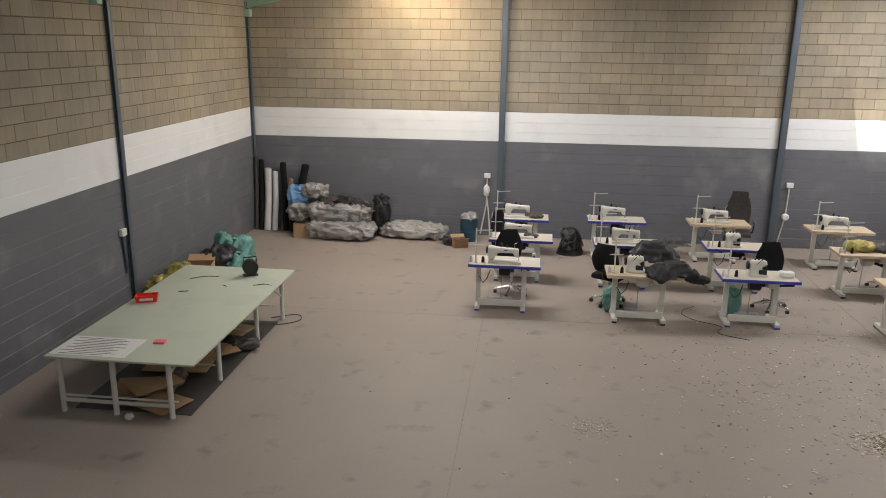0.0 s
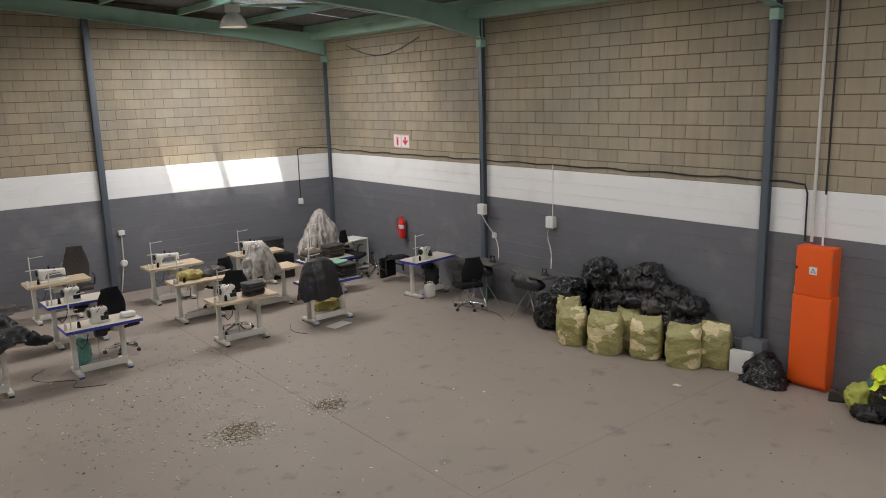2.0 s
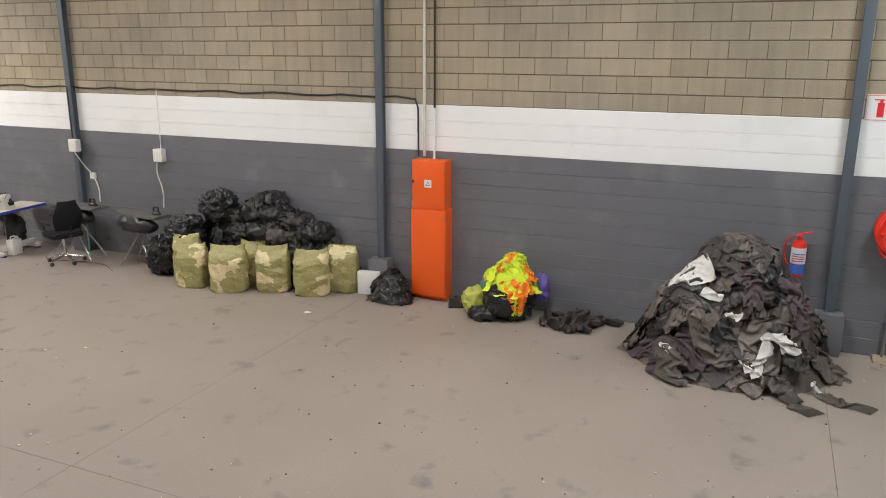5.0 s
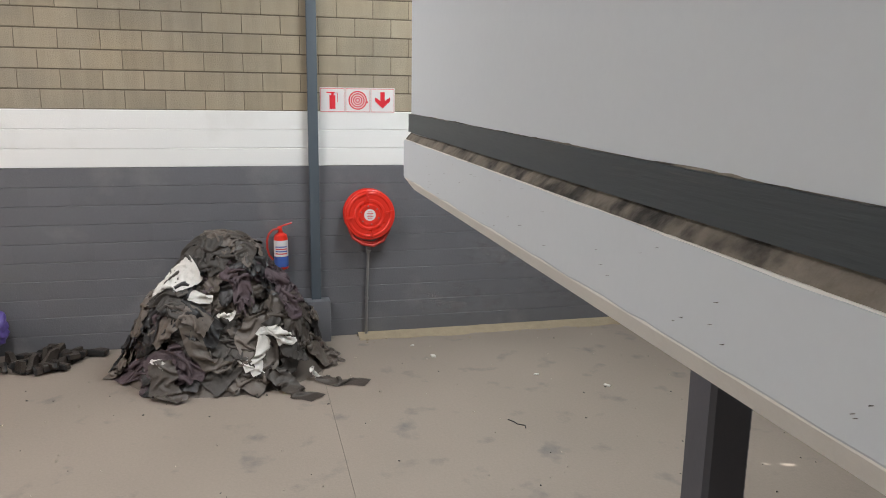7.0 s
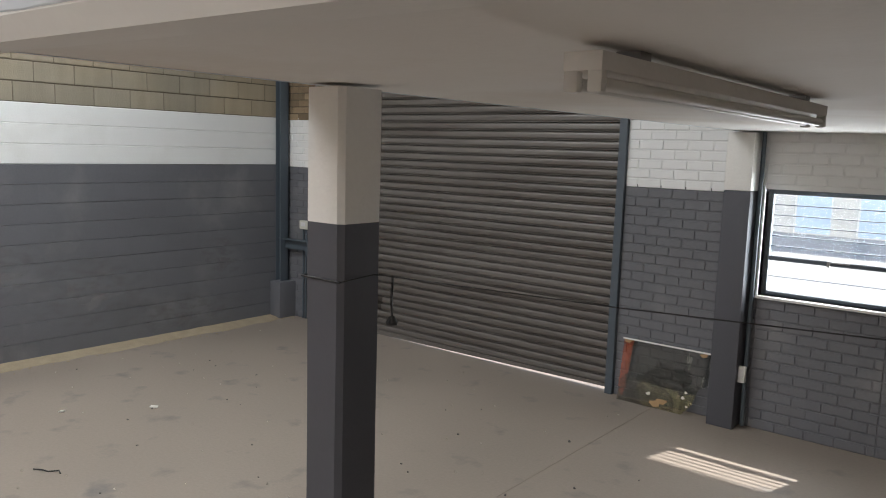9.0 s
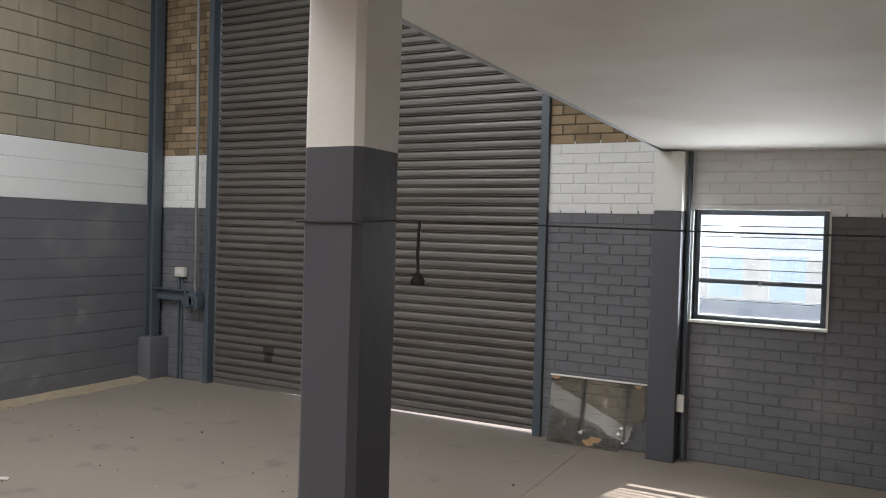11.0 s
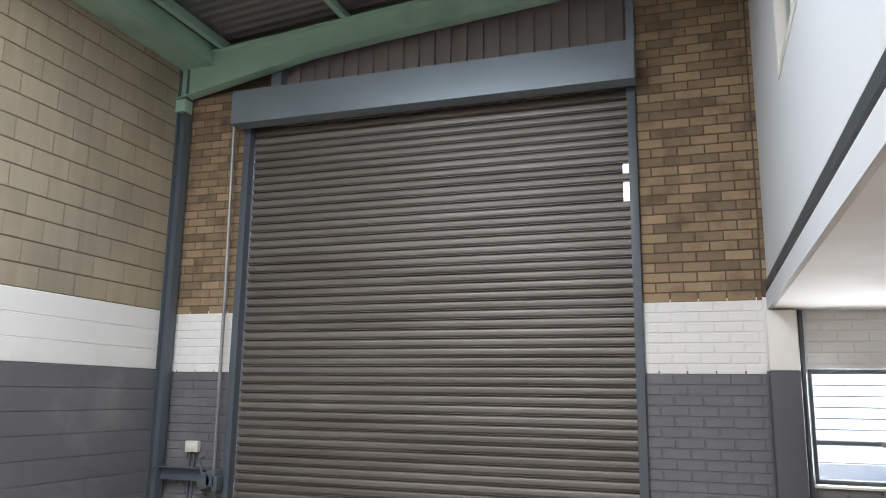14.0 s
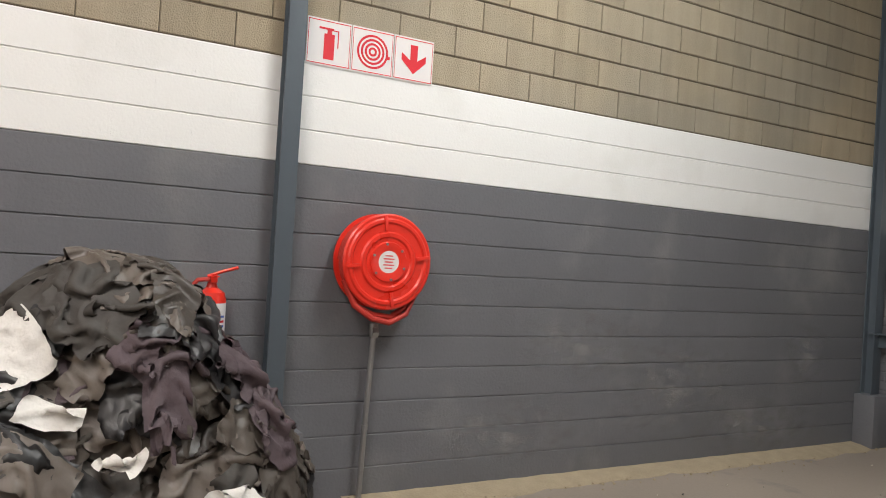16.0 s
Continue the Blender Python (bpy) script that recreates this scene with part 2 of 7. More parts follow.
M["orange_paint"] = material("orange_enamel", (0.84, 0.115, 0.012), 0.4, var=0.04, scale=3, bump=0.05)
M["red_paint"] = material("red_enamel", (0.78, 0.035, 0.02), 0.3, var=0.05, scale=5, bump=0.03)
M["red_hose"] = material("red_rubber_hose", (0.45, 0.03, 0.02), 0.55, var=0.1, bump=0.1)
M["red_ink"] = material("red_print", (0.70, 0.02, 0.035), 0.5, var=0.03, bump=0)
M["blue_ink"] = material("blue_print", (0.06, 0.13, 0.45), 0.5, var=0.03, bump=0)
M["sign_white"] = material("sign_white", (0.74, 0.72, 0.72), 0.4, var=0.03, bump=0)
M["card"] = material("brown_cardboard", (0.37, 0.235, 0.125), 0.85, var=0.12, scale=6, bump=0.15)
M["card_orange"] = material("dull_orange_paper", (0.50, 0.17, 0.06), 0.8, var=0.2, scale=20, bump=0.2)
M["paper"] = material("white_paper", (0.70, 0.68, 0.64), 0.8, var=0.04, bump=0.05)
M["ink"] = material("grey_print", (0.10, 0.10, 0.10), 0.8, var=0.1, bump=0)
M["mint_top"] = material("pale_mint_table_board", (0.50, 0.53, 0.42), 0.45, var=0.05, scale=2, bump=0.06, tint=(0.43, 0.45, 0.37), tint_scale=2, tint_low=0.5, tint_high=0.8)
M["pink"] = material("pink_foam", (0.85, 0.18, 0.20), 0.7, var=0.04, bump=0.1)
M["drum_blue"] = material("dark_teal_plastic", (0.02, 0.07, 0.10), 0.4, var=0.1, bump=0.1)
M["rubber"] = material("black_rubber", (0.018, 0.018, 0.018), 0.6, var=0.1, bump=0.1)
M["conduit"] = material("white_conduit", (0.62, 0.60, 0.54), 0.5, var=0.05, bump=0)
M["leather"] = material("worn_dark_leather", (0.045, 0.036, 0.030), 0.45, var=0.5, scale=20, bump=0.4, bump_scale=90, random_var=0.4)
M["chip"] = material("pale_litter", (0.50, 0.45, 0.38), 0.9, var=0.15, random_var=0.4, bump=0)
M["chip_brown"] = material("brown_litter", (0.20, 0.15, 0.095), 0.9, var=0.2, random_var=0.4, bump=0)
M["stain"] = material("dark_floor_stain", (0.10, 0.09, 0.085), 0.75, var=0.2, scale=6, bump=0.1)
M["ironing"] = material("scorched_grey_cover", (0.10, 0.095, 0.085), 0.9, var=0.25, scale=5, bump=0.3)
M["mesh_green"] = material("mint_cloth", (0.20, 0.42, 0.30), 0.8, var=0.15, bump=0.3)
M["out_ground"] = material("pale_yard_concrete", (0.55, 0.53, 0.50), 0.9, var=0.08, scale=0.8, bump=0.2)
M["out_sheet"] = material("glowing_pale_blue_sheet", (0.80, 0.81, 0.84), 0.5, var=0.06, scale=1, bump=0)
M["out_brick"] = material("glowing_grey_brown_brick", (0.6, 0.55, 0.5), 0.9, var=0.2, scale=2, bump=0.2)
M["out_white"] = material("glowing_white_wall", (0.9, 0.9, 0.9), 0.8, var=0.03, bump=0)
M["out_blue"] = material("glowing_blue_door", (0.5, 0.6, 0.78), 0.5, var=0.06, bump=0)


# emission on the opposite building's faces stands in for bright daylight
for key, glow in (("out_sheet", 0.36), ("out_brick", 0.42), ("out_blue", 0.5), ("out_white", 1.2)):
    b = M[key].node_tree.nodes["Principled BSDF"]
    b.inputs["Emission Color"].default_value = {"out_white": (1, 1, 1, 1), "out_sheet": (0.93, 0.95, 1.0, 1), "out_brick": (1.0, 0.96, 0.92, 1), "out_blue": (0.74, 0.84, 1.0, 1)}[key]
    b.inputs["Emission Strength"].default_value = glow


def glass_material(name, tint, clear, rough=0.05):
    m = bpy.data.materials.new(name)
    m.use_nodes = True
    n, l = m.node_tree.nodes, m.node_tree.links
    n.remove(n["Principled BSDF"])
    tr, gl, mix = n.new("ShaderNodeBsdfTransparent"), n.new("ShaderNodeBsdfGlossy"), n.new("ShaderNodeMixShader")
    tr.inputs["Color"].default_value = (*tint, 1)
    gl.inputs["Roughness"].default_value = rough
    mix.inputs["Fac"].default_value = 1 - clear
    l.new(tr.outputs[0], mix.inputs[1])
    l.new(gl.outputs[0], mix.inputs[2])
    l.new(mix.outputs[0], n["Material Output"].inputs["Surface"])
    return m


M["pane"] = glass_material("louvre_glass", (0.93, 0.96, 0.97), 0.88)
M["loose_glass"] = glass_material("dusty_loose_glass", (0.86, 0.86, 0.83), 0.84, 0.02)


def film_material(name, color, cover):
    m = bpy.data.materials.new(name)
    m.use_nodes = True
    n, l = m.node_tree.nodes, m.node_tree.links
    n.remove(n["Principled BSDF"])
    tr, df, mix, tex = n.new("ShaderNodeBsdfTransparent"), n.new("ShaderNodeBsdfDiffuse"), n.new("ShaderNodeMixShader"), n.new("ShaderNodeTexNoise")
    df.inputs["Color"].default_value = (*color, 1)
    tex.inputs["Scale"].default_value = 9
    tex.inputs["Detail"].default_value = 6
    mr = n.new("ShaderNodeMapRange")
    mr.inputs["From Min"].default_value, mr.inputs["From Max"].default_value, mr.inputs["To Max"].default_value = 0.3, 0.75, cover
    l.new(tex.outputs["Fac"], mr.inputs["Value"])
    l.new(mr.outputs["Result"], mix.inputs["Fac"])
    l.new(tr.outputs[0], mix.inputs[1])
    l.new(df.outputs[0], mix.inputs[2])
    l.new(mix.outputs[0], n["Material Output"].inputs["Surface"])
    return m


M["dirt_film"] = film_material("brown_dirt_film", (0.22, 0.20, 0.17), 0.25)


def sheet_material(name, clear, haze=0.5):
    """Translucent roof sheet: a little direct sun passes, the rest is scattered."""
    m = bpy.data.materials.new(name)
    m.use_nodes = True
    n, l = m.node_tree.nodes, m.node_tree.links
    n.remove(n["Principled BSDF"])
    tr, tl, mix = n.new("ShaderNodeBsdfTransparent"), n.new("ShaderNodeBsdfTranslucent"), n.new("ShaderNodeMixShader")
    tl.inputs["Color"].default_value = (0.85, 0.87, 0.85, 1)
    tr.inputs["Color"].default_value = (clear, clear, clear * 0.97, 1)
    mix.inputs["Fac"].default_value = haze
    l.new(tr.outputs[0], mix.inputs[1])
    l.new(tl.outputs[0], mix.inputs[2])
    l.new(mix.outputs[0], n["Material Output"].inputs["Surface"])
    return m


M["sheet_clear"] = sheet_material("clear_roof_sheet", 0.95, 0.1)
# two weaker sheets that pass less sun, to feather the patch it throws
M["sheet_dull"] = sheet_material("dull_roof_sheet", 0.52, 0.2)
M["sheet_dimmed"] = sheet_material("dimmed_clear_roof_sheet", 0.22, 0.3)
M["sheet_milky"] = sheet_material("milky_roof_sheet", 0.0, 1.0)


def lamp_material(name, color, strength):
    m = bpy.data.materials.new(name)
    m.use_nodes = True
    b = m.node_tree.nodes["Principled BSDF"]
    b.inputs["Emission Color"].default_value = (*color, 1)
    b.inputs["Emission Strength"].default_value = strength
    return m


M["lamp_on"] = lamp_material("warm_lamp_glass", (1.0, 0.82, 0.6), 2.0)


# ---- mesh helpers ----
def mesh_of(name, bm, mats, smooth=35):
    me = bpy.data.meshes.new(name)
    bm.to_mesh(me)
    bm.free()
    for m in (mats if isinstance(mats, (list, tuple)) else [mats]):
        me.materials.append(m)
    if smooth:
        me.shade_smooth()
        me.set_sharp_from_angle(angle=radians(smooth))
    return me


def part(name, bm, mat, parent=None, label="", smooth=35):
    ob = new(name, mesh_of(name, bm, mat, smooth))
    if parent:
        ob.parent = parent
    if label:
        ob["label"] = label
    return ob


def thing(name, m, label, category, group=""):
    ob = new(name)
    ob.empty_display_size = 0.1
    ob.matrix_basis = m
    return tagged(ob, label, category, group)


def structure(ob, label="", category=""):
    return tagged(ob, label, category, "", "structure")


def box(bm, cx, cy, cz, sx, sy, sz, bevel=0.0, m=None, mat=0):
    vs = [bm.verts.new((cx + sx / 2 * a, cy + sy / 2 * b, cz + sz / 2 * c)) for a in (-1, 1) for b in (-1, 1) for c in (-1, 1)]
    fs = [bm.faces.new([vs[i] for i in q]) for q in ((0, 1, 3, 2), (4, 6, 7, 5), (0, 4, 5, 1), (2, 3, 7, 6), (0, 2, 6, 4), (1, 5, 7, 3))]
    for f in fs:
        f.material_index = mat
    if bevel:
        es = list({e for f in fs for e in f.edges})
        r = bmesh.ops.bevel(bm, geom=es, offset=bevel, segments=2, profile=0.6, affect='EDGES')
        vs = list({v for f in r["faces"] for v in f.verts})
        for f in r["faces"]:
            f.material_index = mat
    if m is not None:
        bmesh.ops.transform(bm, matrix=m, verts=vs)
    return vs


def ring_loft(bm, rings, cap=True, closed=True, mat=0):
    """Rings: lists of points, all as long; skins them."""
    vr = [[bm.verts.new(p) for p in r] for r in rings]
    k = len(vr[0])
    for a, b in zip(vr, vr[1:]):
        for i in range(k if closed else k - 1):
            f = bm.faces.new((a[i], a[(i + 1) % k], b[(i + 1) % k], b[i]))
            f.material_index = mat
    if cap and closed:
        for r, flip in ((vr[0], True), (vr[-1], False)):
            f = bm.faces.new(r[::-1] if flip else r)
            f.material_index = mat
    return vr


def tube(bm, pts, r, seg=10, mat=0, r_end=None):
    """A round bar along points."""
    pts = [Vector(p) for p in pts]
    rings, up = [], None
    for i, p in enumerate(pts):
        d = (pts[min(i + 1, len(pts) - 1)] - pts[max(i - 1, 0)]).normalized()
        a = Vector((0, 0, 1)) if abs(d.z) < 0.9 else Vector((1, 0, 0))
        u = d.cross(a).normalized() if up is None else (up - d * up.dot(d)).normalized()
        up = u
        w = d.cross(u)
        rr = r if r_end is None else r + (r_end - r) * i / (len(pts) - 1)
        rings.append([p + (u * math.cos(2 * math.pi * k / seg) + w * math.sin(2 * math.pi * k / seg)) * rr for k in range(seg)])
    return ring_loft(bm, rings, mat=mat)


def lathe(bm, profile, seg=24, axis='z', at=(0, 0, 0), mat=0):
    """Profile of (radius, height) turned round an axis."""
    rings = []
    for r, h in profile:
        ring = []
        for k in range(seg):
            a = 2 * math.pi * k / seg
            c, s = r * math.cos(a), r * math.sin(a)
            p = {'z': (c, s, h), 'x': (h, c, s), 'y': (s, h, c)}[axis]
            ring.append((p[0] + at[0], p[1] + at[1], p[2] + at[2]))
        rings.append(ring)
    return ring_loft(bm, rings, mat=mat)


def wire(name, pts, r, mat, parent=None, label="", category=""):
    bm = bmesh.new()
    tube(bm, pts, r, 8)
    ob = part(name, bm, mat, parent)
    return tagged(ob, label, category)


def rounded(pts, rounds=3):
    """A path with its corners cut until it curves."""
    pts = [Vector(p) for p in pts]
    for _ in range(rounds):
        cut = [pts[0]]
        for p, q in zip(pts, pts[1:]):
            cut += [p * 0.75 + q * 0.25, p * 0.25 + q * 0.75]
        pts = cut + [pts[-1]]
    return pts


def fold(p, seed, size):
    """Crumple height, -1 to 1, at two sizes."""
    q = Vector((p[0] / size + seed * 7.3, p[1] / size - seed * 3.1, p[2] / size + seed))
    a = 0.8 - 3.4 * abs(noise.noise(q))
    b = 0.8 - 3.4 * abs(noise.noise(q * 2.3 + Vector((5, 1, 2))))
    return 0.65 * a + 0.35 * b


def crumple(bm, seed, size, depth, floor_z=0.0):
    bm.normal_update()
    moves = [(v, v.normal * (depth * fold(v.co, seed, size))) for v in bm.verts]
    for v, d in moves:
        v.co += d
        if v.co.z < floor_z:
            v.co.z = floor_z

# ---- structure ----
def block_mesh(name, w, d, h, c, mats, s=None, low=None):
    """A wall unit: front face towards -y, chamfered, at the origin's lower left."""
    bm = bmesh.new()
    outer = [bm.verts.new(p) for p in ((0, d, 0), (w, d, 0), (w, d, h), (0, d, h))]
    mid = [bm.verts.new(p) for p in ((0, c, 0), (w, c, 0), (w, c, h), (0, c, h))]
    s = c if s is None else s
    front = [bm.verts.new(p) for p in ((s, 0, low or c), (w - s, 0, low or c), (w - s, 0, h - c), (s, 0, h - c))]
    for a, b in ((outer, mid), (mid, front)):
        for i in range(4):
            bm.faces.new((a[i], a[(i + 1) % 4], b[(i + 1) % 4], b[i]))
    bm.faces.new(front)
    return mesh_of(name, bm, mats, 0)


def masonry(wall, unit, to_world, length, height, uw, uh, joint, band, keep, skip=lambda u, v: False, proud=0.008, stretcher=0.5):
    """Units on a wall: u along it, v up. keep(u, v) picks those built as single parts, the rest is joined. band(v): the material."""
    cache, joined = {}, {}
    course = 0
    v = 0.0
    while v < height - 0.02:
        h0 = min(uh, height - v)
        painted = uw > 0.3 and band(v + h0 / 2) != "block"
        jt = 0.003 if painted else joint
        h = h0 - jt
        u = -uw * stretcher if course % 2 else 0.0
        while u < length - 0.01:
            mat = band(v + h / 2)
            gap = (joint if uw < 0.3 else 0.006) if not painted else 0.0002
            a, b = max(u, 0) + gap / 2, min(u + uw, length) - gap / 2
            if b - a > 0.03 and h > 0.02 and not skip((a + b) / 2, v + h / 2):
                key = (round(b - a, 3), round(h, 3), band(v + h / 2))
                dz = proud + (random.uniform(-0.0015, 0.0015) if not painted else 0.0)
                if keep((a + b) / 2, v + h / 2):
                    if key not in cache:
                        cache[key] = block_mesh(unit, key[0], 0.02, key[1], 0.008 if painted else 0.004, M[key[2]], 0.0 if painted else 0.003, 0.002 if painted else None)
                    ob = new(unit, cache[key])
                    ob.parent = wall
                    ob.matrix_basis = to_world @ Matrix.Translation((a, -dz, v + jt / 2))
                else:
                    joined.setdefault(key[2], []).append((a, v + jt / 2, b - a, h, dz))
            u += uw
        v += uh
        course += 1
    for mat, items in joined.items():
        vs, fs = [], []
        c = 0.004 if mat in ("block", "brick") or uw < 0.3 else 0.008
        low = 0.004 if c < 0.005 else 0.002
        s = 0.004 if mat in ("block", "brick") or uw < 0.3 else 0.0
        for a, z, w, h, dz in items:
            k = len(vs)
            for p in ((0, 0.02, 0), (w, 0.02, 0), (w, 0.02, h), (0, 0.02, h), (0, c, 0), (w, c, 0), (w, c, h), (0, c, h), (s, 0, low), (w - s, 0, low), (w - s, 0, h - c), (s, 0, h - c)):
                vs.append((a + p[0], p[1] - dz, z + p[2]))
            for q in (0, 4):
                for i in range(4):
                    fs.append((k + q + i, k + q + (i + 1) % 4, k + q + 4 + (i + 1) % 4, k + q + 4 + i))
            fs.append((k + 8, k + 9, k + 10, k + 11))
        me = bpy.data.meshes.new(unit + "_courses")
        me.from_pydata(vs, [], fs)
        me.materials.append(M[mat])
        ob = new(unit + "_courses", me)
        ob.parent = wall
        ob.matrix_basis = to_world
        ob["kind"] = "stuff"


def band_block(v):
    return "dark_wall" if v < 2.0 else "white_wall" if v < 2.6 else "block"


def wall_slabs(name, boxes, label):
    """A wall of slabs: (x, y, z centre, sizes, material index)."""
    bm = bmesh.new()
    for b in boxes:
        box(bm, *b[:6], mat=b[6])
    ob = part(name, bm, [M["mortar"], M["white_wall"], M["dark_wall"], M["brick_mortar"], M["fascia"], M["cladding"]], smooth=0)
    return structure(ob, label, "wall")


def banded(cx, cy, sx, sy, top, raw=0, z0=0.0):
    out = []
    for a, b, m in ((z0, 2.0, 2), (2.0, 2.6, 1), (2.6, top, raw)):
        if b > a:
            out.append((cx, cy, (a + b) / 2, sx, sy, b - a, m))
    return out


TH = 0.22
wall_east = wall_slabs("wall_east", banded(EX + TH / 2, (NY + SY) / 2, TH, NY - SY + 0.0, 5.75), "concrete block wall, charcoal and white painted below")
wall_west = wall_slabs("wall_west", banded(WX - TH / 2, (NY + SY) / 2, TH, NY - SY, 5.45), "concrete block wall, charcoal and white painted below")
wall_north = wall_slabs("wall_north", banded((EX + WX) / 2, NY + TH / 2, EX - WX + 2 * TH, TH, 6.3), "concrete block wall, charcoal and white painted below")
# south wall round the shutter (x 5.05..9.02) and the louvre window (x 2.8..3.77, z 1.14..2.02)
DX0, DX1, DTOP = 5.07, 9.01, 4.62
WX0, WX1, WZ0, WZ1 = 2.80, 3.77, 1.14, 2.02
SW = SY - TH / 2
south = banded((DX1 + EX + TH) / 2, SW, EX + TH - DX1, TH, 5.0, 3) + banded((WX1 + DX0) / 2, SW, DX0 - WX1, TH, 6.3, 3)
south += banded((WX - TH + WX0) / 2, SW, WX0 - WX + TH, TH, 6.3, 3)
south += [((WX0 + WX1) / 2, SW, WZ0 / 2, WX1 - WX0, TH, WZ0, 2), ((WX0 + WX1) / 2, SW, (WZ1 + 6.3) / 2, WX1 - WX0, TH, 6.3 - WZ1, 1)]
wall_south = wall_slabs("wall_south", south, "brick wall, charcoal and white painted below")

E_FRAME = Matrix(((0, -1, 0, EX), (-1, 0, 0, NY), (0, 0, 1, 0), (0, 0, 0, 1)))
E_FRAME = Matrix.Translation((EX, NY, 0)) @ Matrix.Rotation(radians(-90), 4, 'Z')
N_FRAME = Matrix.Translation((WX, NY, 0))
W_FRAME = Matrix.Translation((WX, SY, 0)) @ Matrix.Rotation(radians(90), 4, 'Z')
S_FRAME = Matrix.Translation((EX, SY, 0)) @ Matrix.Rotation(radians(180), 4, 'Z')

# floor slabs with open joints
XJ, YJ = [WX, -1.0, 4.57, EX + 0.0], [SY - 0.3, -0.88, 4.8, 11.02, NY]
floor_base = bmesh.new()
box(floor_base, (WX + EX) / 2, (NY + SY) / 2, -0.097, EX - WX + 0.6, NY - SY + 0.6, 0.18)
floor = structure(part("floor", floor_base, M["joint"], smooth=0), "dusty grey-brown concrete floor with saw-cut joints", "floor")
for xa, xb in zip(XJ, XJ[1:]):
    for ya, yb in zip(YJ, YJ[1:]):
        bm = bmesh.new()
        g = 0.002
        n = 24
        vs = [[bm.verts.new((xa + g + (xb - xa - 2 * g) * i / n, ya + g + (yb - ya - 2 * g) * j / n, 0)) for j in range(n + 1)] for i in range(n + 1)]
        for i in range(n):
            for j in range(n):
                bm.faces.new((vs[i][j], vs[i + 1][j], vs[i + 1][j + 1], vs[i][j + 1]))
        rim = [v[0] for v in vs] + vs[-1][1:] + [v[-1] for v in vs[::-1]][1:] + vs[0][::-1][1:-1]
        low = [bm.verts.new((v.co.x, v.co.y, -0.007)) for v in rim]
        for i in range(len(rim)):
            bm.faces.new((rim[i], low[i], low[(i + 1) % len(rim)], rim[(i + 1) % len(rim)]))
        part("floor_slab", bm, M["floor"], floor, smooth=20)

# sandy strip along the wall foot by the hose reel
bm = bmesh.new()
rows_a, rows_b = [], []
for i in range(61):
    y = SY + 0.05 + 5.3 * i / 60
    w = 0.24 + 0.10 * noise.noise(Vector((y * 2.2, 0, 3))) + 0.05 * noise.noise(Vector((y * 9, 4, 3)))
    rows_a.append((EX - 0.012, y, 0.03 + 0.008 * noise.noise(Vector((y * 6, 1, 0)))))
    rows_b.append((EX - w, y, 0.001))
ring_loft(bm, [rows_a, [((a[0] + b[0]) / 2, a[1], 0.022) for a, b in zip(rows_a, rows_b)], rows_b], closed=False)
structure(part("floor_edge_strip", bm, M["sand"], smooth=50), "crumbly sandy mortar strip along the wall foot", "floor edge")


# steel columns against the walls
def steel_column(x, y, ax, h, base=True, w=0.12, d=0.12):
    """I-section painted with the wall; ax: the way out of the wall."""
    t = thing("steel_column", pose(x, y, 0, 0, 0, {'-x': 90, '+x': -90, '-y': 180, '+y': 0}[ax]), "charcoal painted steel portal column standing against the block wall", "column", "portal columns")
    bm = bmesh.new()
    box(bm, 0, d - 0.006, h / 2, w, 0.012, h, 0.002)
    box(bm, 0, 0.016, h / 2, w, 0.012, h, 0.002)
    box(bm, 0, d / 2, h / 2, 0.012, d - 0.03, h)
    part("shaft", bm, M["dark_steel"], t)
    if base:
        bm = bmesh.new()
        box(bm, 0, 0.11, 0.24, 0.30, 0.20, 0.48, 0.012)
        part("plinth", bm, M["dark_wall"], t, "charcoal painted concrete plinth")
    return t


for y in COLS_Y:
    steel_column(EX, y + 0.008, '-x', 5.3, True, 0.105, 0.10)
    steel_column(WX, y + 0.32 if y > 9 else y, '+x', 5.0, False, 0.09, 0.07)
for x in (-1.02, 4.47):
    steel_column(x, NY, '-y', 5.75, False)
steel_column(EX - 0.0, SY + 0.12, '-x', 5.25)
steel_column(WX, NY - 0.08, '+x', 4.7, False, 0.1, 0.06)
steel_column(EX, NY - 0.08, '-x', 5.2, False, 0.1, 0.06)


# portal rafters, haunches and purlins, mint green
def rafter(y, w=0.13, h=0.30):
    t = thing("portal_rafter", pose(0, y, 0), "mint green painted steel roof rafter with haunched ends", "rafter", "portal rafters")
    for xa, xb in ((EX, RIDGE_X), (WX, RIDGE_X)):
        s = 1 if xb > xa else -1
        n = 10
        rings_top, rings_bot, rings_web = [], [], []
        for i in range(n + 1):
            x = xa + (xb - xa) * i / n
            zt = roof_z(x) - 0.16
            d = h + 0.18 * max(0, 1 - i / 2.2)
            rings_top.append([(x, -w / 2, zt), (x, w / 2, zt), (x, w / 2, zt - 0.012), (x, -w / 2, zt - 0.012)])
            rings_bot.append([(x, -w / 2, zt - d + 0.012), (x, w / 2, zt - d + 0.012), (x, w / 2, zt - d), (x, -w / 2, zt - d)])
            rings_web.append([(x, -0.006, zt - 0.012), (x, 0.006, zt - 0.012), (x, 0.006, zt - d + 0.012), (x, -0.006, zt - d + 0.012)])
        for r, piece in ((rings_top, "top_flange"), (rings_bot, "bottom_flange"), (rings_web, "web")):
            bm = bmesh.new()
            ring_loft(bm, r)
            part(piece, bm, M["green_steel"], t)
        bm = bmesh.new()
        box(bm, xa + s * 0.06, 0, roof_z(xa) - 0.72, 0.14, w, 0.14, 0.01)
        part("end_bracket", bm, M["green_steel"], t)
    return t


for y in COLS_Y + [NY - 0.12, SY + 0.14]:
    rafter(y)

